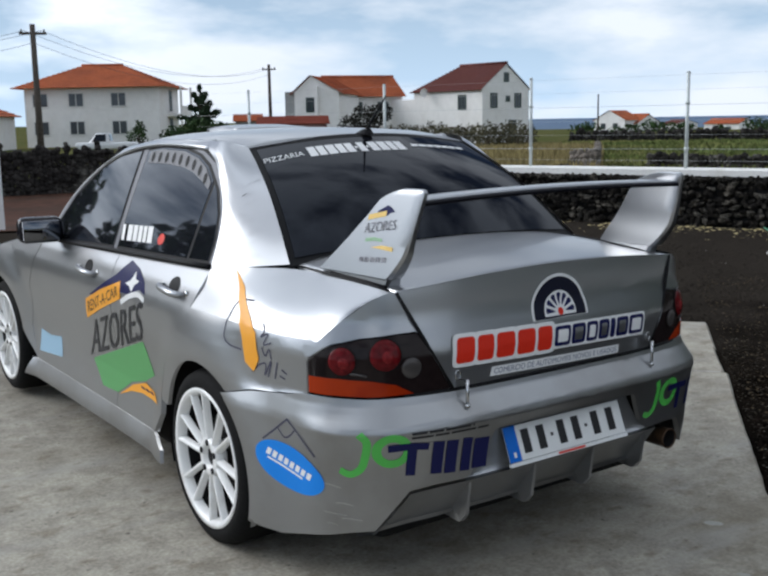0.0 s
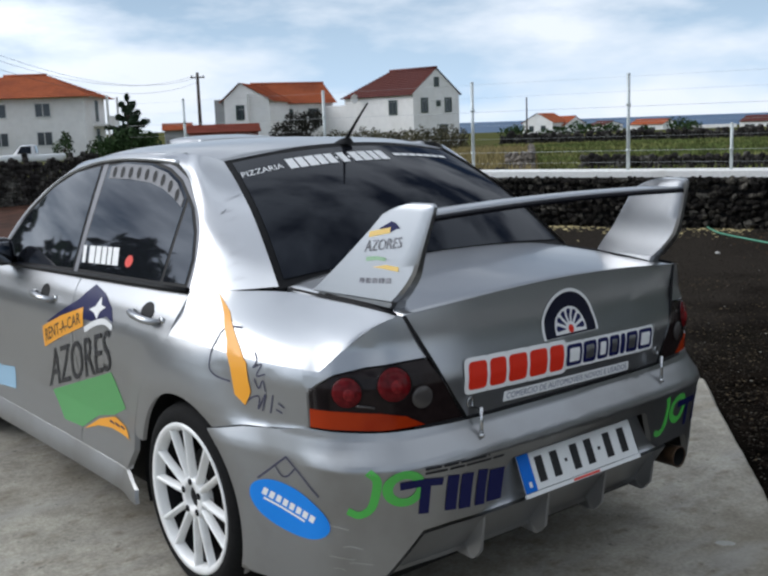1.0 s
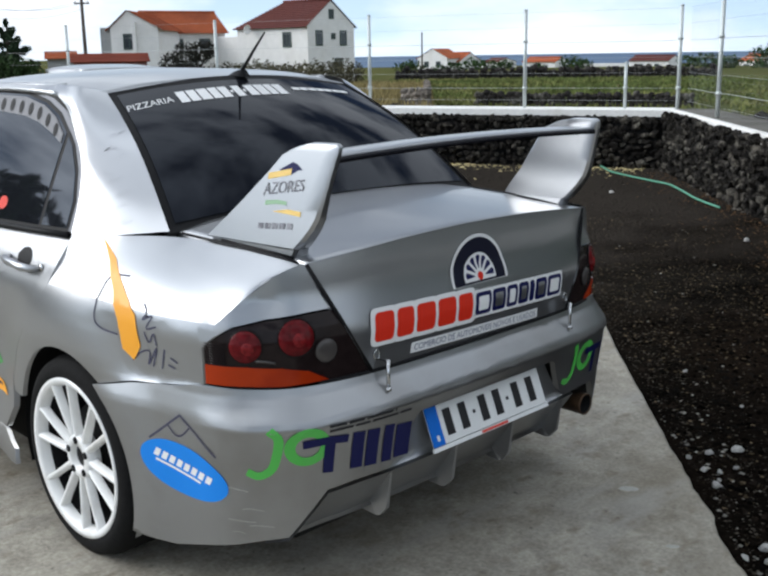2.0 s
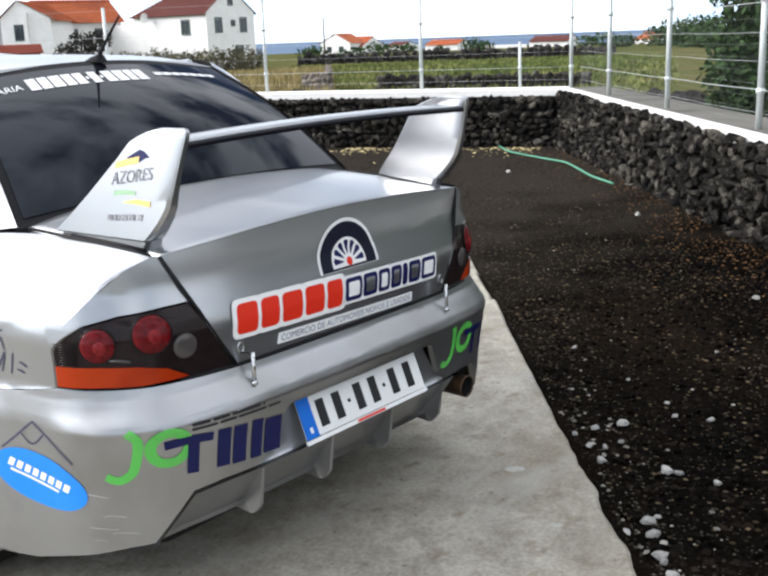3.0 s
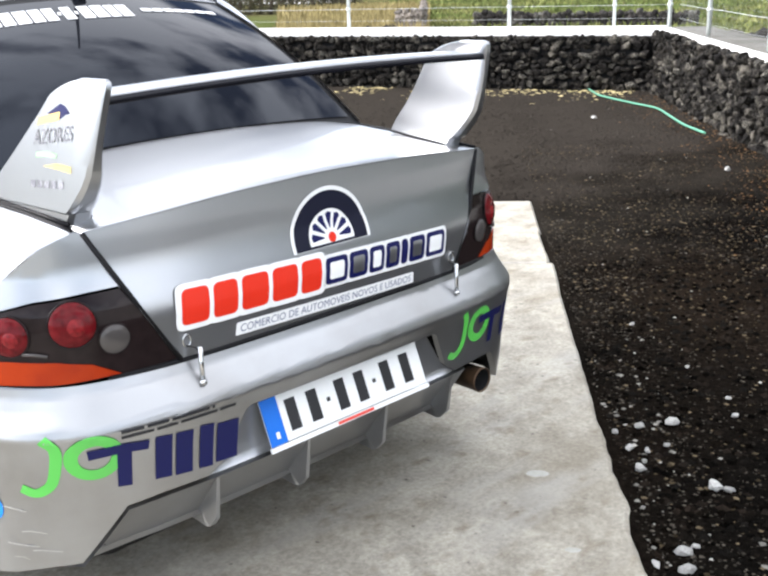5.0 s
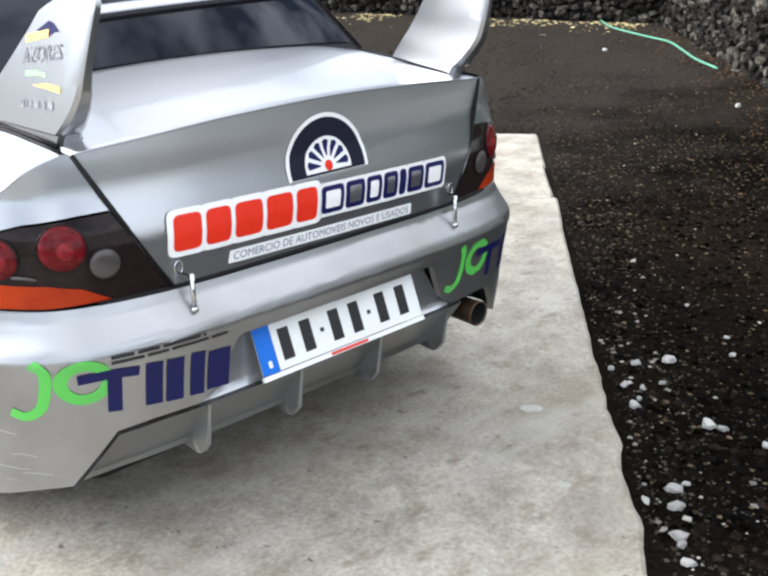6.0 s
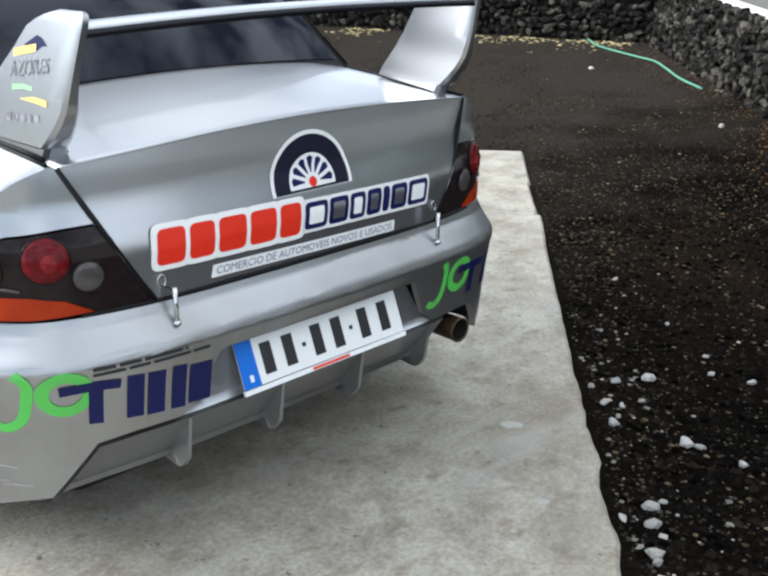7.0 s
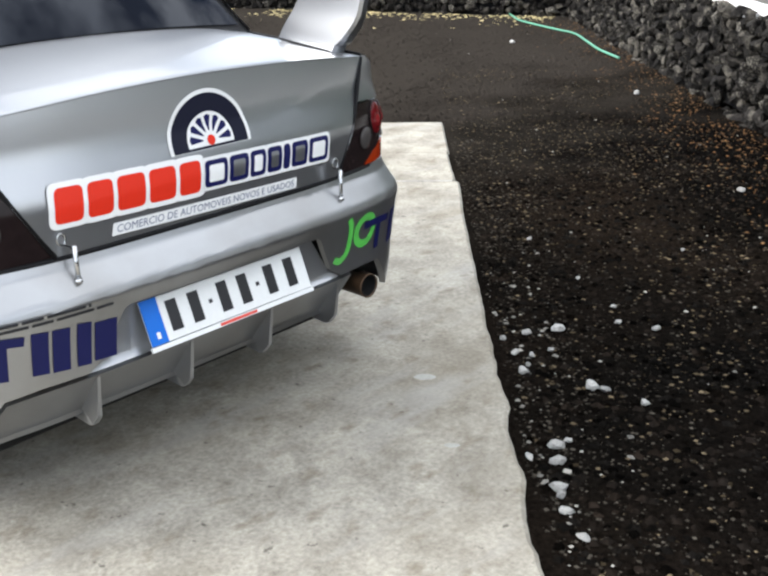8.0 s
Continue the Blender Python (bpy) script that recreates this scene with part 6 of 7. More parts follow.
def window_unit(parent, org, ux, un, x, z, w, h, frame=None, name="window"):
    """A window in a wall: ux runs along the wall, un points out of it."""
    frame = frame or FRAME_WHITE
    win = group(name, parent)
    c = org + ux * x + Vector((0, 0, z))
    m = Matrix(((ux.x, un.x, 0, c.x), (ux.y, un.y, 0, c.y), (0, 0, 1, c.z), (0, 0, 0, 1)))
    bm = bmesh.new()
    for lo, hi in (((-w / 2, -0.05, -h / 2), (-w / 2 + 0.09, 0.07, h / 2)), ((w / 2 - 0.09, -0.05, -h / 2), (w / 2, 0.07, h / 2)), ((-w / 2 + 0.09, -0.05, h / 2 - 0.09), (w / 2 - 0.09, 0.07, h / 2)),
                   ((-w / 2 + 0.09, -0.05, -h / 2), (w / 2 - 0.09, 0.09, -h / 2 + 0.09)), ((-0.035, -0.04, -h / 2 + 0.09), (0.035, 0.06, h / 2 - 0.09))):
        box(bm, lo, hi, m)
    part("window_frame", bm, frame, win, smooth=False)
    for sx in (-1, 1):
        bm = bmesh.new()
        box(bm, (min(sx * 0.04, sx * (w / 2 - 0.1)), 0.0, -h / 2 + 0.1), (max(sx * 0.04, sx * (w / 2 - 0.1)), 0.03, h / 2 - 0.1), m)
        part("pane", bm, PANE, win, smooth=False)
    return win


def wall_prism(foot, z0, z1):
    bm = bmesh.new()
    lo, hi = [bm.verts.new((p.x, p.y, z0)) for p in foot], [bm.verts.new((p.x, p.y, z1)) for p in foot]
    for i in range(len(foot)):
        j = (i + 1) % len(foot)
        bm.faces.new((lo[i], lo[j], hi[j], hi[i]))
    bm.faces.new(hi)
    bmesh.ops.recalc_face_normals(bm, faces=bm.faces[:])
    return bm


def house(name, label, corner, ux, depth_dir, width, depth, z0, eave, ridge, tile, hip=(True, True), over=0.5, gable_front=False, wall=None, rows=14, peak=0.5):
    """A house with a tiled roof. corner: front left foot; ux along the front; depth_dir to the back."""
    h = thing(name, label, "house")
    ux, uy = ux.normalized(), depth_dir.normalized()
    c = [corner, corner + ux * width, corner + ux * width + uy * depth, corner + uy * depth]
    part("wall", wall_prism(c, z0, eave), wall or WALL_WHITE, h, smooth=False)

    def P(x, y, z):
        q = corner + ux * x + uy * y
        return Vector((q.x, q.y, z))
    drop = over * (ridge - eave) / (depth / 2 if not gable_front else width / 2)
    e = eave - drop
    if not gable_front:
        l0 = depth / 2 * 0.95 if hip[0] else -over * 0.4
        l1 = width - depth / 2 * 0.95 if hip[1] else width + over * 0.4
        xa, xb = -over if hip[0] else -over * 0.4, width + over if hip[1] else width + over * 0.4
        r0, r1 = P(l0, depth / 2, ridge), P(l1, depth / 2, ridge)
        roof_tiles(h, tile, P(xa, -over, e), P(xb, -over, e), r1, r0, rows)
        roof_tiles(h, tile, P(xb, depth + over, e), P(xa, depth + over, e), r0, r1, rows)
        if hip[0]:
            roof_tiles(h, tile, P(xa, depth + over, e), P(xa, -over, e), r0, r0, rows)
        if hip[1]:
            roof_tiles(h, tile, P(xb, -over, e), P(xb, depth + over, e), r1, r1, rows)
        for side, x in ((0, 0.0), (1, width)):
            if not hip[side]:
                g = bmesh.new()
                g.faces.new([g.verts.new(P(x, 0, eave)), g.verts.new(P(x, depth, eave)), g.verts.new(P(x, depth / 2, ridge - 0.02))])
                r = bmesh.ops.extrude_face_region(g, geom=g.faces[:])
                bmesh.ops.translate(g, verts=[v for v in r["geom"] if isinstance(v, bmesh.types.BMVert)], vec=ux * (0.25 if side == 0 else -0.25))
                bmesh.ops.recalc_face_normals(g, faces=g.faces[:])
                part("gable", g, wall or WALL_WHITE, h, smooth=False)
        b2 = bmesh.new()
        tube(b2, [r0 + Vector((0, 0, 0.1)), r1 + Vector((0, 0, 0.1))], 0.13, 8)
        part("ridge_tile", b2, tile, h)
    else:
        r0, r1 = P(width * peak, -over * 0.5, ridge), P(width * peak, depth, ridge)
        roof_tiles(h, tile, P(-over, depth, e), P(-over, -over * 0.5, e), r0, r1, rows)
        roof_tiles(h, tile, P(width + over, -over * 0.5, e), P(width + over, depth, e), r1, r0, rows)
        g = bmesh.new()
        g.faces.new([g.verts.new(P(0, 0, eave)), g.verts.new(P(width, 0, eave)), g.verts.new(P(width * peak, 0, ridge - 0.02))])
        r = bmesh.ops.extrude_face_region(g, geom=g.faces[:])
        bmesh.ops.translate(g, verts=[v for v in r["geom"] if isinstance(v, bmesh.types.BMVert)], vec=uy * 0.25)
        bmesh.ops.recalc_face_normals(g, faces=g.faces[:])
        part("gable", g, wall or WALL_WHITE, h, smooth=False)
    return h, corner, ux, -uy, uy


def flat2(v):
    return Vector((v.x, v.y, 0))


# two-storey house with a hipped orange roof
p0, p1 = polar(15.45, 101), polar(22.45, 97.5)
ux = (p1 - p0).normalized()
uy = Vector((-ux.y, ux.x, 0))
W = (p1 - p0).length
h, org, ux_, un, uy_ = house("hipped_house", "two-storey white house with a hipped orange tile roof", p0, ux, uy, W, 9.0, -0.6, 5.28, 7.15, TILE_ORANGE, over=0.9)
for az in (15.95, 18.0, 20.4):
    x = (polar(az, 99) - p0).dot(ux)
    window_unit(h, org, ux, un, x, 3.82, 1.5, 1.35)
    window_unit(h, org, ux, un, x, 1.22, 1.5, 1.35)
sideo = p1
for y, z in ((5.2, 3.7), (5.2, 1.0)):
    window_unit(h, p1, uy, ux, y, z, 1.1, 2.0, FRAME_DARK, "balcony_door")
bm = bmesh.new()
m = Matrix(((ux.x, uy.x, 0, p1.x), (ux.y, uy.y, 0, p1.y), (0, 0, 1, 0), (0, 0, 0, 1)))
box(bm, (0, 3.4, 2.2), (1.5, 8.8, 2.45), m)
box(bm, (1.3, 3.5, -0.6), (1.5, 3.7, 5.1), m)
box(bm, (1.3, 8.5, -0.6), (1.5, 8.7, 5.1), m)
box(bm, (1.42, 3.7, 2.45), (1.5, 8.5, 3.2), m)
part("balcony", bm, WALL_WHITE, h, smooth=False)

# neighbour at the picture's rim
p0, p1 = polar(9.5, 92), polar(13.9, 90)
ux = (p1 - p0).normalized()
house("low_house", "low white house with an orange tile roof", p0, ux, Vector((-ux.y, ux.x, 0)), (p1 - p0).length, 7.0, -0.6, 2.5, 4.0, TILE_ORANGE, over=0.5, rows=8)

# gabled house with a long wing
p0, p1 = polar(32.1, 93), polar(36.05, 95)
ux = (p1 - p0).normalized()
uy = Vector((-ux.y, ux.x, 0))
h, org, ux_, un, uy_ = house("long_house", "long white house with a weathered orange tile roof", p0, ux, uy, (p1 - p0).length, 6.5, -0.6, 3.85, 5.5, TILE_ORANGE, hip=(False, False), over=0.5)
for az in (33.4, 35.0):
    window_unit(h, org, ux, un, (polar(az, 94) - p0).dot(ux), 2.5, 1.0, 1.3, FRAME_DARK)
p0, p1 = polar(29.95, 87), polar(32.45, 86)
ux = (p1 - p0).normalized()
uy = Vector((-ux.y, ux.x, 0))
h, org, ux_, un, uy_ = house("gabled_house", "narrow white gabled house with an orange roof", p0, ux, uy, (p1 - p0).length, 8.0, -0.6, 3.95, 5.3, TILE_ORANGE, over=0.35, gable_front=True, peak=0.38)
window_unit(h, org, ux, un, (polar(30.9, 86.5) - p0).dot(ux), 2.85, 1.0, 1.25, FRAME_DARK)
bm = bmesh.new()
box(bm, (-0.95, 0.3, -0.6), (-0.02, 7.5, 4.0), Matrix(((ux.x, uy.x, 0, p0.x), (ux.y, uy.y, 0, p0.y), (0, 0, 1, 0), (0, 0, 0, 1))), bevel=0.05)
part("lean_to", bm, WALL_GREY, h, smooth=False)
bm = bmesh.new()
box(bm, (1.85, -0.35, -0.6), (2.15, -0.02, 4.4), Matrix(((ux.x, uy.x, 0, p0.x), (ux.y, uy.y, 0, p0.y), (0, 0, 1, 0), (0, 0, 0, 1))), bevel=0.03)
part("corner_pier", bm, WALL_WHITE, h, smooth=False)

# large house with a dark red roof, gable to the right
cn = polar(40.55, 85)
rad = (cn - EYE0).normalized()
tan_ = Vector((rad.y, -rad.x, 0))
gab = (tan_ * 4.05 + rad * 4.4)
lng = (-tan_ * 6.1 + rad * 5.5)
W, D = lng.length, gab.length
corner = cn + lng
h, org, ux_, un, uy_ = house("big_house", "tall white house with a dark red tile roof and grey gable", corner, -lng, gab, W, D, -0.6, 3.95, 6.0, TILE_BROWN, hip=(True, False), over=0.25)
window_unit(h, corner, ux_, un, W - 2.3, 2.85, 0.95, 1.25, FRAME_DARK)
gu = gab.normalized()
gn = ux_.normalized()
for x, z, w_, hh in ((1.4, 2.95, 0.85, 1.25), (D - 1.5, 2.95, 0.85, 1.25), (D / 2, 4.9, 0.6, 0.8), (D / 2 + 0.2, 3.1, 0.5, 0.5), (D - 2.2, 0.35, 1.0, 1.9)):
    window_unit(h, cn, gu, gn, x, z, w_, hh, FRAME_DARK)
bm = bmesh.new()
m = Matrix(((ux_.x, uy_.x, 0, corner.x), (ux_.y, uy_.y, 0, corner.y), (0, 0, 1, 0), (0, 0, 0, 1)))
box(bm, (-4.4, 1.2, -0.6), (-0.02, D - 1, 3.3), m, bevel=0.05)
part("annex", bm, WALL_WHITE, h, smooth=False)
bm = bmesh.new()
revolve(bm, [(0, 0.42), (0.09, 0.28), (0.12, 0.01)], 20, 'y')
bmesh.ops.transform(bm, matrix=Matrix.Translation(corner + ux_ * 1.9 - uy_ * 0.6 + Vector((0, 0, 3.75))), verts=bm.verts[:])
part("satellite_dish", bm, WALL_WHITE, h)

# far houses towards the sea
for az0, az1, dist, e, r, tile, gf, label in ((46.75, 48.4, 178, 0.85, 2.4, TILE_ORANGE, True, "far white house with an orange roof and gable"), (48.0, 49.1, 181, 0.2, 1.6, TILE_ORANGE, False, "far white cottage under an orange roof"),
                                              (52.6, 54.4, 200, -0.25, 0.5, TILE_ORANGE, False, "far white cottage under an orange roof"), (58.35, 60.45, 205, -0.35, 0.55, TILE_BROWN, False, "far white cottage under a dark roof"), (64.0, 65.2, 190, -0.4, 0.6, TILE_ORANGE, False, "far cottage under a dull orange roof"),
                                              (50.35, 51.2, 230, -0.4, 0.3, TILE_BROWN, False, "far small house under a brown roof")):
    p0, p1 = polar(az0, dist), polar(az1, dist * 0.985)
    ux = (p1 - p0).normalized()
    uy = Vector((-ux.y, ux.x, 0))
    h, org, ux_, un, uy_ = house("far_house", label, p0, ux, uy, (p1 - p0).length, 6.0, -3.2, e, r, tile, hip=(False, False), over=0.3, gable_front=gf, rows=7)
    for k in (0.3, 0.7):
        window_unit(h, org, ux, un, (p1 - p0).length * k, e - 1.1, 0.9, 1.0, FRAME_DARK)
gw = thing("garden_wall", "long low whitewashed garden wall", "wall")
p0, p1 = polar(55.4, 205), polar(58.2, 203)
ux = (p1 - p0).normalized()
bm = bmesh.new()
box(bm, (0, 0, -3.0), ((p1 - p0).length, 0.3, -0.75), Matrix(((ux.x, -ux.y, 0, p0.x), (ux.y, ux.x, 0, p0.y), (0, 0, 1, 0), (0, 0, 0, 1))), bevel=0.05)
part("wall_body", bm, WALL_WHITE, gw, smooth=False)

# red sheds
for az0, az1, dist, z1, matl, label in ((26.6, 28.05, 84, 2.0, TILE_ORANGE, "low shed with an orange roof"), (27.9, 31.75, 74, 1.72, BRICK_RED, "long low red-brown shed")):
    p0, p1 = polar(az0, dist), polar(az1, dist)
    ux = (p1 - p0).normalized()
    m = Matrix(((ux.x, -ux.y, 0, p0.x), (ux.y, ux.x, 0, p0.y), (0, 0, 1, 0), (0, 0, 0, 1)))
    s_ = thing("shed", label, "shed")
    L = (p1 - p0).length
    bm = bmesh.new()
    box(bm, (0, 0, -0.6), (L, 3, z1 - 0.35), m, bevel=0.03)
    part("wall", bm, WALL_GREY if matl is TILE_ORANGE else BRICK_RED, s_, smooth=False)
    roof_tiles(s_, matl, m @ Vector((-0.2, -0.3, z1 - 0.45)), m @ Vector((L + 0.2, -0.3, z1 - 0.45)), m @ Vector((L + 0.2, 3.1, z1 + 0.15)), m @ Vector((-0.2, 3.1, z1 + 0.15)), 6)

# utility poles and lines
poles = []
for az, dist, zt in ((16.12, 45, 5.65), (28.58, 80, 5.9), (46.95, 120, 4.0), (12.0, 20, 4.2)):
    if az == 12.0:
        continue
    t = thing("utility_pole", "dark weathered wooden utility pole", "utility pole", pose(*polar(az, dist, -0.6)), group="utility poles")
    bm = bmesh.new()
    tube(bm, [(0, 0, 0), (0, 0, zt + 0.6)], 0.13, 12, radii=[0.16, 0.11] if dist < 100 else [0.11, 0.08])
    part("pole_shaft", bm, GREYPOST, t)
    bm = bmesh.new()
    box(bm, (-0.55, -0.05, zt + 0.18), (0.55, 0.05, zt + 0.28), pose(0, 0, 0, 0, 0, -az))
    if dist > 100:
        bm.free()
        poles.append((polar(az, dist, zt - 0.25), az))
        continue
    part("cross_arm", bm, GREYPOST, t, smooth=False)
    for dx in (-0.45, 0.45):
        bm = bmesh.new()
        tube(bm, [(dx * math.cos(radians(az)), -dx * math.sin(radians(az)), zt + 0.28), (dx * math.cos(radians(az)), -dx * math.sin(radians(az)), zt + 0.40)], 0.04, 8)
        part("insulator", bm, WALL_GREY, t)
    poles.append((polar(az, dist, zt - 0.25), az))
CABLE = mat("cable", (0.05, 0.05, 0.055), 0.6)
for k, (dz, dx) in enumerate(((0.0, -0.45), (0.0, 0.45), (-0.5, 0.0))):
    for (a, b) in ((poles[0][0], poles[1][0]), (poles[0][0], polar(-4, 42, 5.6))):
        cb = thing("power_line", "thin dark overhead power line", "cable", group="power lines")
        bm = bmesh.new()
        a2, b2 = a + Vector((dx * 0.7, -dx * 0.3, dz)), b + Vector((dx * 0.7, -dx * 0.3, dz))
        tube(bm, [a2.lerp(b2, t) - Vector((0, 0, 1.2 * 4 * t * (1 - t))) for t in np.linspace(0, 1, 20)], 0.009, 5)
        part("line", bm, CABLE, cb)


# plants
def leaves(bm, centre, radius, n, size, rnd, flatten=1.0):
    """Small leaf faces spread over the outside of a clump."""
    for _ in range(n):
        d = Vector((rnd.gauss(0, 1), rnd.gauss(0, 1), rnd.gauss(0, 1))).normalized()
        p = Vector(centre) + Vector((d.x * radius[0], d.y * radius[1], d.z * radius[2])) * (0.55 + 0.5 * rnd.random())
        a = Vector((rnd.gauss(0, 1), rnd.gauss(0, 1), rnd.gauss(0, 1) * flatten)).normalized()
        b = a.cross(Vector((rnd.gauss(0, 1), rnd.gauss(0, 1), rnd.gauss(0, 1)))).normalized()
        s_ = size * (0.6 + 0.8 * rnd.random())
        v = [bm.verts.new(p + a * s_), bm.verts.new(p + b * s_ * 0.45), bm.verts.new(p - a * s_ * 0.9), bm.verts.new(p - b * s_ * 0.45)]
        bm.faces.new(v)


def bush(name, label, category, base, clumps, material, seed, n, size, trunk=0.4):
    rnd = random.Random(seed)
    t = thing(name, label, category, pose(*base))
    bm = bmesh.new()
    for c, r in clumps:
        leaves(bm, c, r, max(20, int(n * r[0] * r[2])), size, rnd)
    part("crown", bm, material, t, smooth=False)
    bm = bmesh.new()
    for c, r in clumps:
        tube(bm, [(c[0] * 0.15, c[1] * 0.15, 0), (c[0] * 0.5, c[1] * 0.5, c[2] * 0.5), c], 0.05, 6, radii=[trunk * 0.3, trunk * 0.2, trunk * 0.07])
    part("trunk", bm, BARK, t)
    return t


rnd = random.Random(21)
# spreading pine beside the hipped house
t = thing("pine_tree", "dark irregular pine tree beside the white house", "tree", pose(*polar(24.7, 74, -0.6)))
bm = bmesh.new()
tube(bm, [(0, 0, 0), (0.1, 0, 1.6), (0.0, 0.1, 3.2), (0.1, 0, 4.9)], 0.1, 8, radii=[0.24, 0.18, 0.11, 0.03])
part("trunk", bm, BARK, t)
crown = bmesh.new()
limb = bmesh.new()
for k in range(44):
    z = 0.5 + 3.9 * rnd.random() ** 1.25
    L = max(0.12, 2.9 - 0.64 * z) * (0.55 + 0.6 * rnd.random())
    a = rnd.random() * 6.28
    tip = Vector((L * math.cos(a), L * math.sin(a), z + 0.25))
    tube(limb, [(0, 0, z - 0.1), tip * 0.5 + Vector((0, 0, z * 0.5)), tip], 0.03, 5, radii=[0.06, 0.04, 0.015])
    for q in (0.45, 0.75, 1.0):
        leaves(crown, tip * q + Vector((0, 0, z * (1 - q))), (0.42 - 0.07 * z, 0.42 - 0.07 * z, 0.20), 40, 0.15, rnd)
part("limb", limb, BARK, t)
part("crown", crown, LEAF_PINE, t, smooth=False)
bush("bush", "dark rounded bush in front of the hipped house", "bush", polar(21.2, 88, -0.6), [((0, 0, 1.0), (0.9, 0.9, 0.9)), ((0.3, 0, 1.8), (0.5, 0.5, 0.6))], LEAF, 3, 420, 0.16)
bush("bush", "dark scrub below the pine tree", "bush", polar(24.2, 70, -0.6), [((-1.3, 0, 0.9), (1.1, 1, 1.0)), ((0.3, 0, 1.2), (1.3, 1, 1.2)), ((1.7, 0, 1.3), (1.1, 1, 0.9)), ((2.7, 0, 0.6), (0.9, 1, 0.6))], LEAF, 4, 700, 0.15)
bush("bush", "dark evergreen shrub beside the long house", "bush", polar(34.0, 72, -0.6), [((-1.5, 0, 1.6), (0.8, 0.7, 0.9)), ((-0.3, 0, 2.1), (0.9, 0.7, 1.1)), ((1.0, 0, 2.4), (0.9, 0.6, 0.8)), ((1.7, 0, 2.6), (0.5, 0.5, 0.6)), ((-0.3, 0, 0.9), (1.9, 0.8, 0.9))], LEAF_BARE, 5, 1000, 0.11)
for k in range(15):
    az = 35.2 + k * 0.56
    bush("scrub", "grey-green wild scrub along the field edge", "bush", polar(az, 60 + 4 * rnd.random(), -0.55), [((0, 0, 0.7), (0.85, 0.6, 0.7 + 0.3 * rnd.random())), ((0.4, 0.2, 1.15), (0.5, 0.4, 0.5 + 0.3 * rnd.random()))], LEAF_DRY, 30 + k, 620, 0.09)
for k, (az, d, r) in enumerate(((45.9, 150, 1.2), (46.4, 160, 1.4), (49.9, 165, 1.6), (50.8, 170, 1.3), (51.6, 175, 1.2), (55.2, 170, 1.7), (55.9, 180, 1.3), (61.4, 170, 1.6), (62.4, 160, 1.8), (63.4, 150, 1.6), (65.3, 150, 2.4), (66.2, 140, 2.8), (67.2, 130, 3.0), (68.0, 120, 3.0), (47.9, 150, 0.9), (48.8, 150, 1.1), (53.4, 175, 0.8))):
    bush("far_bush", "far dark green bush among the fields", "bush", polar(az, d, ground_z(*polar(az, d).xy) - 0.1), [((0, 0, r * 0.6), (r * 1.5, r, r * 0.7)), ((r * 0.9, 0, r * 0.5), (r, r, r * 0.6))], LEAF, 60 + k, 60, 0.30)

# the dark trees on the far side of the yard, mirrored in the side windows
for k in range(8):
    az = -26 + k * 4.1 + rnd.uniform(-1, 1)
    hgt = rnd.uniform(7.5, 10.0)
    bush("dark_tree", "tall dark tree in the belt beyond the yard", "tree", polar(az, 34 + rnd.uniform(-3, 5), -0.6),
         [((rnd.uniform(-1, 1), rnd.uniform(-1, 1), hgt * 0.42), (2.3, 2.3, hgt * 0.36)), ((rnd.uniform(-1, 1), 0, hgt * 0.74), (1.7, 1.7, hgt * 0.26)), ((rnd.uniform(-2, 2), 0, hgt * 0.2), (2.4, 2.0, hgt * 0.22))], LEAF, 200 + k, 90, 0.42, 1.0)

# tall hedge behind the right-hand fence
hg = thing("hedge", "tall dense dark green hedge behind the fence", "hedge", pose(0, 0, 0))
bm = bmesh.new()
# columns past k = 29 are added out of view, to darken the car's reflections
for k in range(50):
    q = k / 29
    p = Vector((11.6, 2.35, 0)).lerp(Vector((7.6, -4.6, 0)), q)
    for z in (0.3, 0.8, 1.3, 1.8, 2.4, 3.0, 3.5):
        if z > 3.2 and rnd.random() < 0.4:
            continue
        c = p + Vector((rnd.uniform(-0.15, 0.15), rnd.uniform(-0.15, 0.15), z + rnd.uniform(-0.15, 0.15)))
        leaves(bm, c, (0.45, 0.45, 0.50), 520, 0.064, rnd)
    core = bmesh.new()
    tube(core, [p, p + Vector((0, 0, 1.5)), p + Vector((0.05, 0, 3.0))], 0.1, 6, radii=[0.06, 0.05, 0.03])
    part("stem", core, BARK, hg)
part("foliage", bm, LEAF, hg, smooth=False)


# field walls of lava stone, dry grass
def stone_row(name, label, pts, h, size, seed, mat_=None):
    rnd_ = random.Random(seed)
    t_ = thing(name, label, "stone wall", kind="")
    bm = bmesh.new()
    for a, b in zip(pts, pts[1:]):
        L = (b - a).length
        n = int(L / (size * 0.8))
        for i in range(n):
            p = a.lerp(b, i / n)
            g0 = ground_z(p.x, p.y)
            z = 0.0
            while z < h * (0.8 + 0.3 * rnd_.random()):
                s_ = size * (0.7 + 0.6 * rnd_.random())
                bmesh.ops.create_icosphere(bm, subdivisions=1, radius=s_ * 0.62, matrix=Matrix.Translation((p.x + rnd_.uniform(-0.1, 0.1) * size, p.y + rnd_.uniform(-0.2, 0.2) * size, g0 + z + s_ * 0.3)) @ Euler((rnd_.random() * 3, rnd_.random() * 3, 0)).to_matrix().to_4x4())
                z += s_ * 0.75
    tagged(part("stones", bm, mat_ or LAVA_FAR, t_, smooth=False), kind="stuff")
    return t_


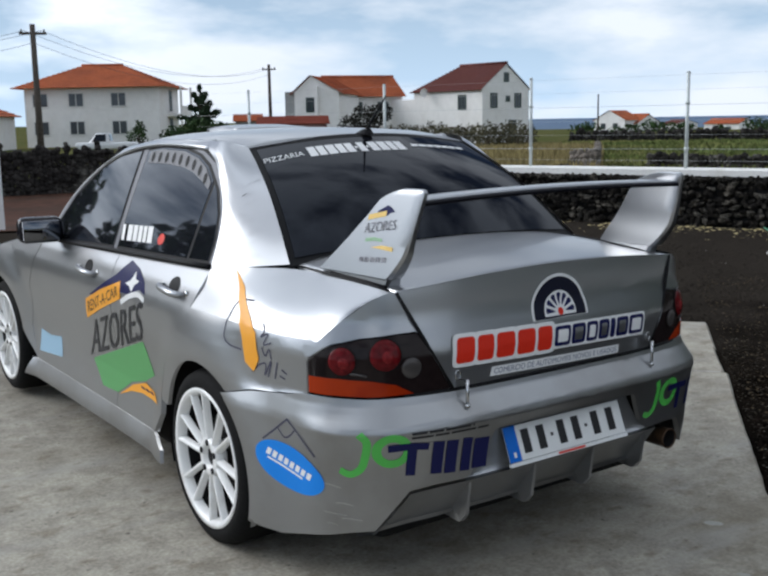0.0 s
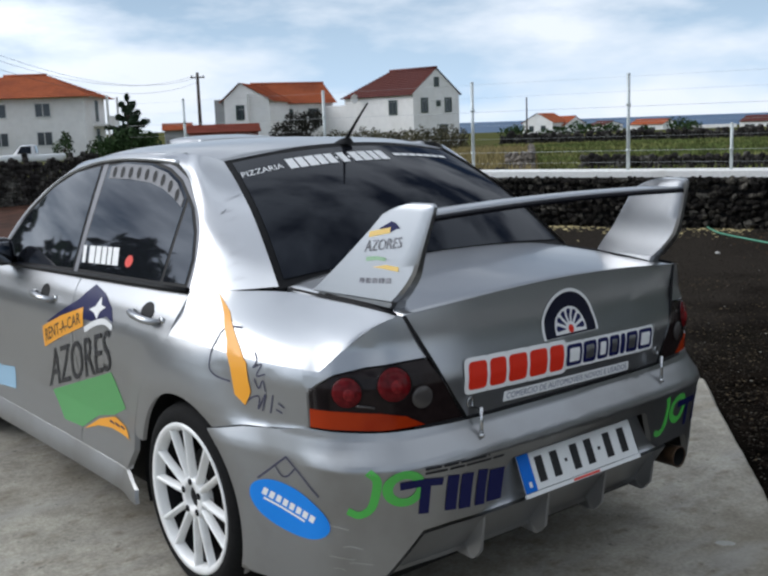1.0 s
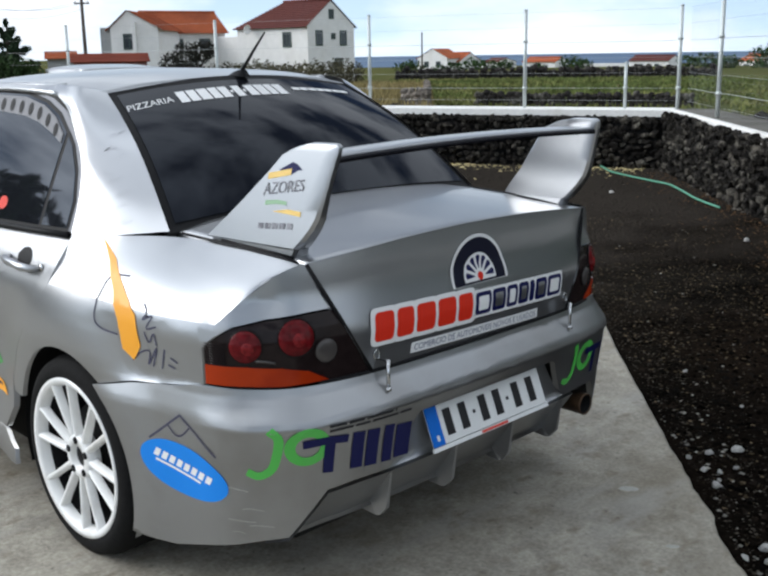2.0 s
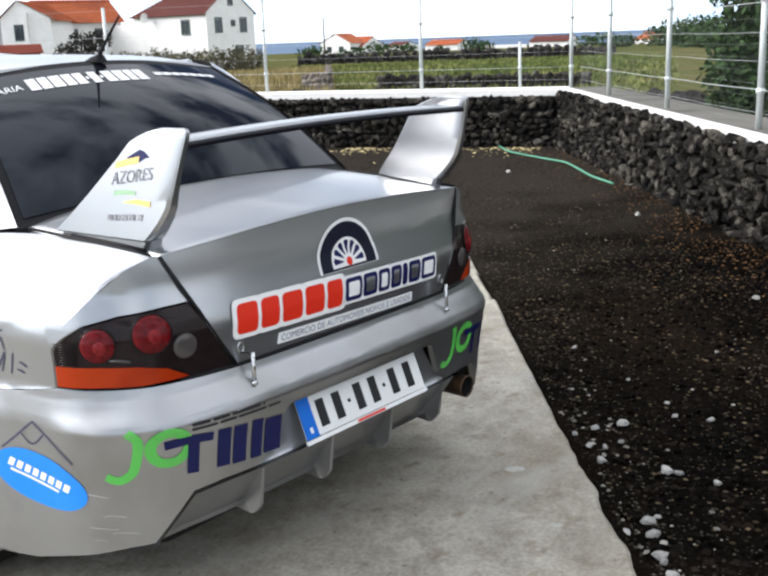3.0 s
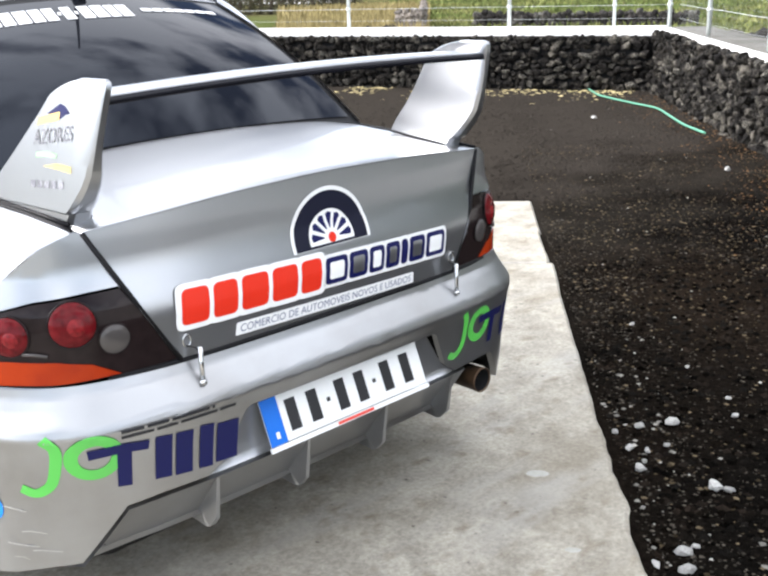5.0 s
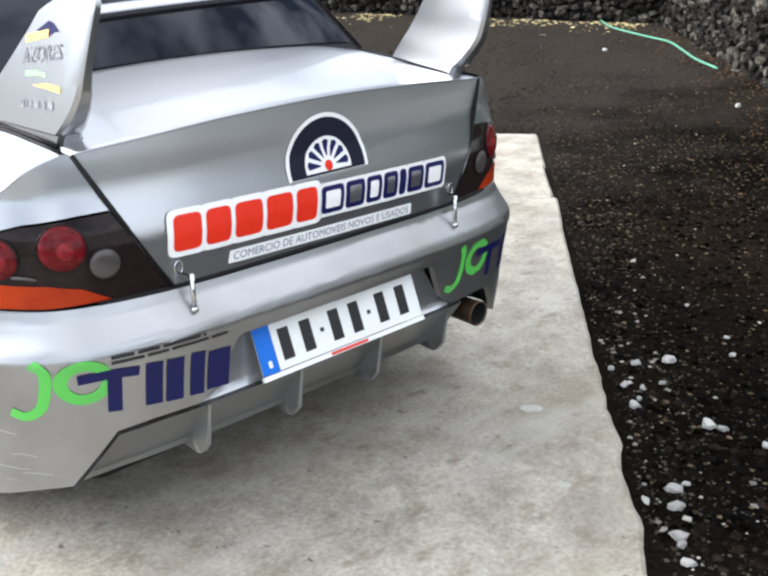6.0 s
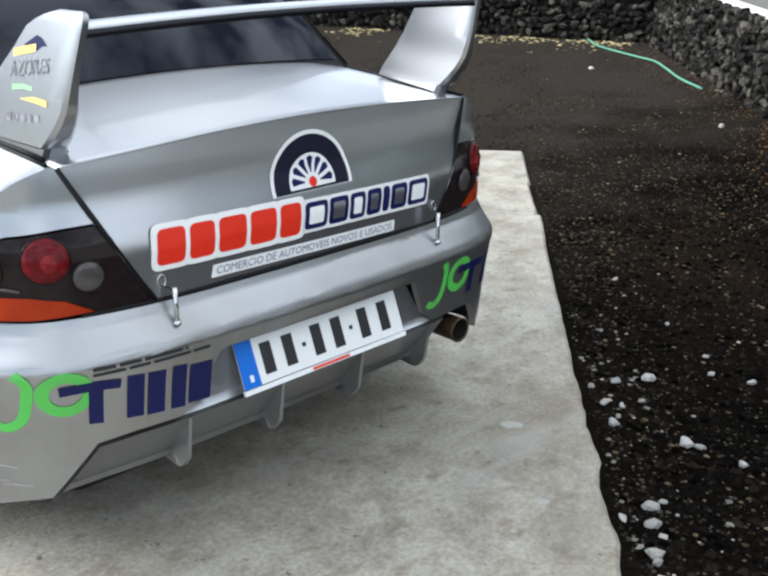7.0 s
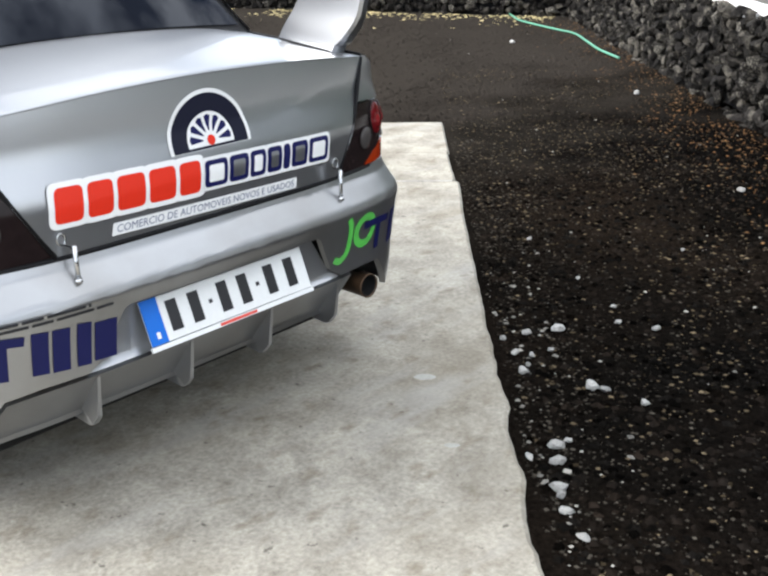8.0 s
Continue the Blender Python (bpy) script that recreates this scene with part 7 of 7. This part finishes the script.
LAVA_PALE_FAR = mat("pale_lava_stone", (0.13, 0.115, 0.10), 0.95, 0, 0.4, 6, spots=(0.22, 0.19, 0.16), spot_scale=2, island=0.4)
stone_row("field_wall", "dark dry-stone wall across the green field", [polar(49.8, 41), polar(55, 40), polar(61.5, 39)], 0.42, 0.22, 8)
stone_row("field_wall", "long dark dry-stone wall at the field's far side", [polar(45.5, 88), polar(50, 92), polar(56, 94), polar(63, 92)], 0.75, 0.42, 9)
stone_row("field_wall", "ruined corner of a dry-stone wall", [polar(45.6, 36), polar(46.9, 35), polar(47.0, 44)], 0.85, 0.2, 10, LAVA_PALE_FAR)
stone_row("field_wall", "dark dry-stone wall on the far side of the brown field", [polar(5, 33), polar(15, 31), polar(24, 33), polar(30, 38)], 1.4, 0.17, 12)
stone_row("field_wall", "low tumbled dark stone wall beside the dry grass", [polar(39.5, 31), polar(42.5, 32), polar(45.6, 34)], 0.38, 0.17, 14)
stone_row("field_wall", "low dark stone wall beyond the fence", [polar(61.5, 26), polar(66, 22), polar(72, 19)], 0.5, 0.25, 13)


def grass_patch(name, label, material, az0, az1, d0, d1, n, hgt, seed):
    rnd_ = random.Random(seed)
    bm = bmesh.new()
    for _ in range(n):
        p = polar(rnd_.uniform(az0, az1), math.sqrt(rnd_.uniform(d0 * d0, d1 * d1)))
        p.z = ground_z(p.x, p.y) - 0.02
        a = rnd_.random() * 6.28
        w = Vector((math.cos(a), math.sin(a), 0)) * (0.012 * p.xy.length * 0.10 + 0.03)
        tip = p + Vector((rnd_.uniform(-0.12, 0.12), rnd_.uniform(-0.12, 0.12), hgt * rnd_.uniform(0.5, 1.2)))
        bm.faces.new((bm.verts.new(p - w), bm.verts.new(p + w), bm.verts.new(tip)))
    return tagged(part(name, bm, material, smooth=False), label, "grass", kind="stuff")


grass_patch("dry_grass", "tall straw-coloured dry grass", GRASS_DRY, 39.0, 47.2, 26, 62, 9000, 0.55, 40)
grass_patch("field_grass", "short green field grass", GRASS_GREEN, 45.0, 66, 20, 88, 12000, 0.22, 41)
grass_patch("verge_grass", "rough dark grass beyond the fence", LEAF_DRY, 61.0, 85, 15, 30, 5000, 0.3, 42)

# earth field on the house side, with a pale gate post
bm = bmesh.new()
prev = None
for az in range(-6, 27, 3):
    row = []
    for d in (16.5, 20, 24, 28, 33):
        p = polar(az, d)
        row.append(bm.verts.new((p.x, p.y, ground_z(p.x, p.y) + 0.03)))
    if prev:
        for i in range(4):
            bm.faces.new((prev[i], prev[i + 1], row[i + 1], row[i]))
    prev = row
bmesh.ops.recalc_face_normals(bm, faces=bm.faces[:])
if sum(f.normal.z for f in bm.faces) < 0:
    bmesh.ops.reverse_faces(bm, faces=bm.faces[:])
tagged(part("earth_field", bm, TILLED), "bare red-brown earth field", "field", kind="structure")
gp = thing("gate_post", "white painted square gate post", "gate post", pose(*polar(13.75, 17, ground_z(*polar(13.75, 17).xy))))
bm = bmesh.new()
box(bm, (-0.06, -0.06, -0.1), (0.06, 0.06, 1.45), bevel=0.008)
part("post_body", bm, WALL_WHITE, gp, smooth=False)
bm = bmesh.new()
box(bm, (-0.075, -0.075, 1.45), (0.075, 0.075, 1.50), bevel=0.01)
part("post_cap", bm, WALL_WHITE, gp, smooth=False)

# white pickup parked before the hipped house
WHITE_PAINT = mat("white_car_paint", (0.72, 0.73, 0.74), 0.3, 0, 0.03, 8, coat=0.4)
pk_at = polar(19.6, 74, -0.70)
pk = thing("parked_pickup", "white pickup truck parked in front of the hipped house", "pickup truck", pose(*pk_at, 0, 0, 62))
bm = bmesh.new()
box(bm, (-0.8, -2.1, 0.45), (0.8, 2.1, 0.95), bevel=0.12)
part("body", bm, WHITE_PAINT, pk)
bm = bmesh.new()
vs = [bm.verts.new(p) for p in ((-0.78, -0.3, 0.92), (0.78, -0.3, 0.92), (0.78, 1.25, 0.92), (-0.78, 1.25, 0.92), (-0.66, -0.15, 1.62), (0.66, -0.15, 1.62), (0.66, 0.7, 1.62), (-0.66, 0.7, 1.62))]
for f in ((0, 1, 5, 4), (1, 2, 6, 5), (2, 3, 7, 6), (3, 0, 4, 7), (4, 5, 6, 7)):
    bm.faces.new([vs[i] for i in f])
bmesh.ops.recalc_face_normals(bm, faces=bm.faces[:])
bmesh.ops.bevel(bm, geom=bm.edges[:], offset=0.05, segments=2, affect='EDGES')
part("cab", bm, WHITE_PAINT, pk)
for q in (((-0.745, 0.0, 1.02), (-0.745, 0.95, 1.02), (-0.69, 0.66, 1.52), (-0.69, 0.0, 1.52)), ((0.745, 0.0, 1.02), (0.745, 0.95, 1.02), (0.69, 0.66, 1.52), (0.69, 0.0, 1.52)), ((-0.62, -0.27, 1.05), (0.62, -0.27, 1.05), (0.56, -0.185, 1.52), (-0.56, -0.185, 1.52)), ((-0.66, 1.165, 1.02), (0.66, 1.165, 1.02), (0.58, 0.77, 1.54), (-0.58, 0.77, 1.54))):
    bm = bmesh.new()
    c = sum((Vector(p) for p in q), Vector()) / 4
    push = Vector((c.x, c.y - 0.4, 0)).normalized() * 0.03
    f = bm.faces.new([bm.verts.new(Vector(p) + push) for p in q])
    r = bmesh.ops.extrude_face_region(bm, geom=[f])
    bmesh.ops.translate(bm, vec=-push, verts=[v for v in r["geom"] if isinstance(v, bmesh.types.BMVert)])
    part("window", bm, GLASS, pk, smooth=False)
for wx in (-0.74, 0.74):
    for wy in (-1.35, 1.35):
        bm = bmesh.new()
        revolve(bm, [(-0.1, 0.02), (-0.1, 0.28), (-0.07, 0.34), (0.07, 0.34), (0.1, 0.28), (0.1, 0.02)], 20, 'x', (wx, wy, 0.34))
        bmesh.ops.recalc_face_normals(bm, faces=bm.faces[:])
        part("wheel", bm, RUBBER, pk)

# ---------------------------------------------------------------- yard clutter
HOSE = mat("green_hose", (0.10, 0.32, 0.21), 0.6, 0, 0.08, 30)
bm = bmesh.new()
hp = [(10.75, 5.75), (10.2, 5.25), (9.89, 4.95), (9.59, 4.53), (9.22, 3.94), (8.98, 3.55), (8.48, 3.10), (7.90, 2.60), (7.43, 2.10)]
hs = spline([(x, y, ground_z(x, y) + 0.022) for x, y in hp], 60)
tube(bm, hs, 0.012, 8)
tagged(part("garden_hose", bm, HOSE), "green rubber garden hose lying on the dark soil", "hose")
PALE_STONE = mat("pale_rubble", (0.50, 0.49, 0.46), 0.9, 0, 0.2, 40, bump=0.6, spots=(0.30, 0.29, 0.27), spot_scale=18, random_obj=0.2)


def rock_mesh(name, seed, sx, sy, sz, material, n=13):
    rnd_ = random.Random(seed)
    bm = bmesh.new()
    for _ in range(n):
        d = Vector((rnd_.gauss(0, 1), rnd_.gauss(0, 1), rnd_.gauss(0, 1))).normalized()
        k = 0.85 + 0.3 * rnd_.random()
        bm.verts.new((d.x * sx * k, d.y * sy * k, d.z * sz * k))
    r = bmesh.ops.convex_hull(bm, input=bm.verts[:])
    bmesh.ops.delete(bm, geom=[g for g in r["geom_interior"] if isinstance(g, bmesh.types.BMVert)], context='VERTS')
    bmesh.ops.recalc_face_normals(bm, faces=bm.faces[:])
    me = bpy.data.meshes.new(name)
    bm.to_mesh(me)
    bm.free()
    me.materials.append(material)
    return me


RUBBLE = [rock_mesh("rubble", 70 + k, 0.5, 0.36 - 0.03 * (k % 3), 0.26, PALE_STONE, 24) for k in range(8)]
rr = random.Random(15)
for x, y, s_ in ((1.28, -1.061, 0.075), (0.966, -1.402, 0.075), (1.0, -1.43, 0.045), (1.207, -0.997, 0.05), (0.948, -1.175, 0.06), (0.990, -1.165, 0.035), (0.611, -1.499, 0.085), (0.66, -1.505, 0.045), (0.539, -1.57, 0.08), (0.427, -1.624, 0.09), (0.39, -1.66, 0.06),
                 (1.497, -1.21, 0.035), (2.091, -0.405, 0.035), (3.49, -0.802, 0.06), (5.796, 1.033, 0.09), (7.938, 3.706, 0.09), (10.66, 5.86, 0.20), (10.82, 6.02, 0.16), (10.55, 5.74, 0.12), (10.98, 6.22, 0.14), (1.535, -1.342, 0.045), (0.977, -1.58, 0.06), (1.11, -0.97, 0.04), (1.03, -1.06, 0.045), (1.06, -1.13, 0.035),
                 (0.50, -1.50, 0.05), (0.33, -1.70, 0.07), (0.28, -1.78, 0.06), (1.15, -1.15, 0.03), (1.62, -1.10, 0.03), (2.4, -1.0, 0.03), (1.8, -0.85, 0.03)):
    s_ *= 0.85 if y > -1.45 else 0.62
    x, y = x + rr.uniform(-0.015, 0.015), y + rr.uniform(-0.015, 0.015)
    ob = new("pale_stone", RUBBLE[rr.randrange(8)])
    ob.matrix_world = pose(x, y, ground_z(x, y) + s_ * 0.16, rr.uniform(-15, 15), rr.uniform(-15, 15), rr.uniform(0, 360)) @ Matrix.Scale(s_, 4)
    tagged(ob, "pale broken stone lying on the dark soil", "stone", group="stones on the soil")
# pale patches worn or spilt on the slab
SPOT = mat("pale_spot", (0.40, 0.39, 0.355), 0.85, 0, 0.1, 60)
for x, y, rx, ry in ((0.688, -0.972, 0.034, 0.014), (0.405, -1.300, 0.022, 0.008)):
    bm = bmesh.new()
    a, b = ab((x, y))
    vs = [bm.verts.new(Vector((x, y, slope(a) + 0.0015)) + E2 * (rx * (1 + 0.2 * noise.noise((k, x, y))) * math.cos(k * math.pi / 9)) + E1 * (ry * 1.6 * (1 + 0.2 * noise.noise((y, k, x))) * math.sin(k * math.pi / 9))) for k in range(18)]
    bm.faces.new(vs)
    tagged(part("paint_spot", bm, SPOT, smooth=False), "pale dried spill on the concrete", "spot")

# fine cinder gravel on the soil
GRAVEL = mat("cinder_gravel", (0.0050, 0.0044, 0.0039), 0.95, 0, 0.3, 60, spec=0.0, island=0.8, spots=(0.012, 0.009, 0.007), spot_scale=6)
graded(GRAVEL, (0.034, 0.029, 0.024))
GRAVEL_PALE = mat("pale_grit", (0.27, 0.255, 0.225), 0.95, 0, 0.2, 60, island=0.5)
LITTER = mat("dead_leaf", (0.115, 0.062, 0.027), 0.9, 0, 0.3, 40, island=0.6)


def scatter(name, label, category, material, n, place, size, seed, flat_=0.6):
    rnd_ = random.Random(seed)
    verts_, faces_ = [], []
    for _ in range(n):
        a, b = place(rnd_)
        p = yard(a, b)
        z = ground_z(p.x, p.y)
        s_ = size * (0.45 + rnd_.random() ** 2 * 1.3)
        k = len(verts_)
        t = rnd_.random() * 6.28
        pts = [Vector((s_ * math.cos(t + q) * (0.7 + 0.5 * rnd_.random()), s_ * math.sin(t + q) * (0.7 + 0.5 * rnd_.random()), s_ * 0.1 * rnd_.random())) for q in (0, 1.57, 3.14, 4.71)]
        verts_ += [tuple(Vector((p.x, p.y, z)) + q) for q in pts] + [(p.x + rnd_.uniform(-0.3, 0.3) * s_, p.y + rnd_.uniform(-0.3, 0.3) * s_, z + s_ * flat_)]
        faces_ += [(k, k + 1, k + 4), (k + 1, k + 2, k + 4), (k + 2, k + 3, k + 4), (k + 3, k, k + 4)]
    me = bpy.data.meshes.new(name)
    me.from_pydata(verts_, [], faces_)
    me.materials.append(material)
    return tagged(new(name, me), label, category, kind="stuff")


def anywhere(r):
    return (-2.5 + 13.5 * r.random() ** 1.4, 1.46 + 2.1 * r.random())


def by_slab(r):
    return (r.uniform(-2.0, 1.2), 1.45 + abs(r.gauss(0, 0.14)))


def beyond(r):
    return (3.95 + 7.6 * r.random(), -3.0 + 6.4 * r.random())


def drift(r):
    """Leaves blown into loose drifts along the foot of the back wall."""
    while True:
        d = r.uniform(0.3, 8.5)
        if noise.noise((d * 1.5, 7.1, 0)) > r.uniform(-0.35, 0.30):
            p = Vector(CORNER) + BACK_DIR * d - BACK_N * (0.16 + abs(r.gauss(0, 0.7)) * (0.15 + r.random()))
            return p.x, p.y


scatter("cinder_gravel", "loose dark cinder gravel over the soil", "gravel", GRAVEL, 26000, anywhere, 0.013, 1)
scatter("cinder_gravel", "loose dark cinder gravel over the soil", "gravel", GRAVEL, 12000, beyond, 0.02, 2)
scatter("pale_grit", "pale grit strewn along the slab's edge", "gravel", GRAVEL_PALE, 130, by_slab, 0.009, 3)
scatter("pale_grit", "pale grit strewn over the soil", "gravel", GRAVEL_PALE, 260, anywhere, 0.0066, 4)
scatter("dead_leaves", "orange-brown dead leaves along the stone wall", "leaves", LITTER, 3600, lambda r: (r.uniform(1.0, 10.8), 3.47 - abs(r.gauss(0, 0.32))), 0.0085, 5, 0.5)
scatter("dead_leaves", "yellowed dead leaves at the foot of the back wall", "leaves", mat("straw_leaf", (0.40, 0.33, 0.17), 0.9, 0, 0.3, 40, island=0.6), 900,
        drift, 0.028, 6, 0.3)

TAN = mat("tan_chip", (0.078, 0.060, 0.038), 0.95, 0, 0.3, 60, spec=0.0, island=0.8)


def patchy(r):
    while True:
        a, b = r.uniform(-2.2, 6.5), 1.46 + 2.0 * r.random()
        if noise.noise((a * 1.1, b * 1.1, 3.7)) > r.uniform(-0.5, 0.45):
            return (a, b)


scatter("tan_chips", "small tan chips and dry bits strewn in patches on the soil", "debris", TAN, 6500, patchy, 0.0075, 9, 0.4)

GRIT = mat("grey_grit", (0.046, 0.040, 0.032), 0.95, 0, 0.3, 60, spec=0.0, island=0.7)
scatter("grey_grit", "fine grey grit crumbled along the slab's edge", "gravel", GRIT, 4200, lambda r: (r.uniform(-2.2, 3.4), 1.44 + abs(r.gauss(0, 0.26))), 0.0050, 11, 0.5)
scatter("grey_grit", "fine grey grit scattered over the soil", "gravel", GRIT, 7000, patchy, 0.0052, 12, 0.5)

# lava stone wall: a dark core with single stones in front
wall_r = thing("lava_wall", "rough dry wall of dark lava stones under the white kerb", "stone wall", kind="structure")
wall_b = thing("lava_wall", "rough dry wall of dark lava stones along the back of the yard", "stone wall", kind="structure")
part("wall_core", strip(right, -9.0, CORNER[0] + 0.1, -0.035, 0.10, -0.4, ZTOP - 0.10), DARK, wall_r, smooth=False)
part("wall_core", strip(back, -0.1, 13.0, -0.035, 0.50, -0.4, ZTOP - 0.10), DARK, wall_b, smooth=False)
LAVA_PALE = mat("lichened_lava_stone", (0.05, 0.046, 0.040), 0.92, 0, 0.4, 30, bump=0.8, spots=(0.30, 0.28, 0.23), spot_scale=9, spot_edge=(0.5, 0.68), random_obj=0.4, bump_dist=0.02)
LAVA_JOINED = mat("lava_stone_joined", (0.015, 0.0135, 0.012), 0.92, 0, 0.5, 40, bump=1.0, spots=(0.098, 0.089, 0.073), spot_scale=7.0, spot_edge=(0.50, 0.66), island=0.55, bump_dist=0.03)
STONES = [rock_mesh("lava_stone", 200 + k, 0.56, 0.42, 0.46, LAVA if k % 5 else LAVA_PALE, 15) for k in range(16)]


def lay(fn, parent, s0, s1, zbase, ztop, size, seed, limit):
    rnd_ = random.Random(seed)
    count = 0
    z = zbase
    row = 0
    spots = []
    while z < ztop:
        hgt = size * rnd_.uniform(0.62, 0.9)
        s = s0 + rnd_.random() * size
        while s < s1:
            w = size * rnd_.uniform(0.55, 1.45)
            spots.append((s + w / 2, z + hgt / 2 + rnd_.uniform(-0.03, 0.03), w, hgt))
            s += w * 0.92
        z += hgt * 0.86
        row += 1
    rnd_.shuffle(spots)
    for s, zz, w, hgt in spots[:limit]:
        p = fn(s, -0.03 - 0.07 * rnd_.random() - 0.07 * (1 - (zz - zbase) / (ztop - zbase)), min(zz, ztop - hgt * 0.25))
        ob = new("stone", STONES[rnd_.randrange(16)])
        ob.parent = parent
        d = fn(s + 0.1, 0, 0) - fn(s, 0, 0)
        ob.matrix_local = pose(p.x, p.y, p.z, rnd_.uniform(-20, 20), rnd_.uniform(-20, 20), math.degrees(math.atan2(d.y, d.x)) + rnd_.uniform(-25, 25)) @ Matrix.Diagonal((w, w * 0.8 + 0.03, hgt * 1.15, 1))
    rest_v, rest_f = [], []
    for s, zz, w, hgt in spots[limit:]:
        p = fn(s, -0.03 - 0.07 * rnd_.random() - 0.07 * (1 - (zz - zbase) / (ztop - zbase)), min(zz, ztop - hgt * 0.25))
        d = fn(s + 0.1, 0, 0) - fn(s, 0, 0)
        m = pose(p.x, p.y, p.z, rnd_.uniform(-20, 20), rnd_.uniform(-20, 20), math.degrees(math.atan2(d.y, d.x)) + rnd_.uniform(-25, 25)) @ Matrix.Diagonal((w, w * 0.8 + 0.03, hgt * 1.15, 1))
        me = STONES[rnd_.randrange(16)]
        k = len(rest_v)
        rest_v += [tuple(m @ v.co) for v in me.vertices]
        rest_f += [tuple(k + i for i in q.vertices) for q in me.polygons]
    if rest_v:
        me = bpy.data.meshes.new("filling_stones")
        me.from_pydata(rest_v, [], rest_f)
        me.materials.append(LAVA_JOINED)
        ob = tagged(new("filling_stones", me), kind="stuff")
        ob.parent = parent
    return len(spots)


n1 = lay(right, wall_r, 1.4, 11.35, -0.20, 0.635, 0.128, 31, 298)
n2 = lay(back, wall_b, 0.0, 8.5, -0.24, 0.555, 0.135, 32, 298)
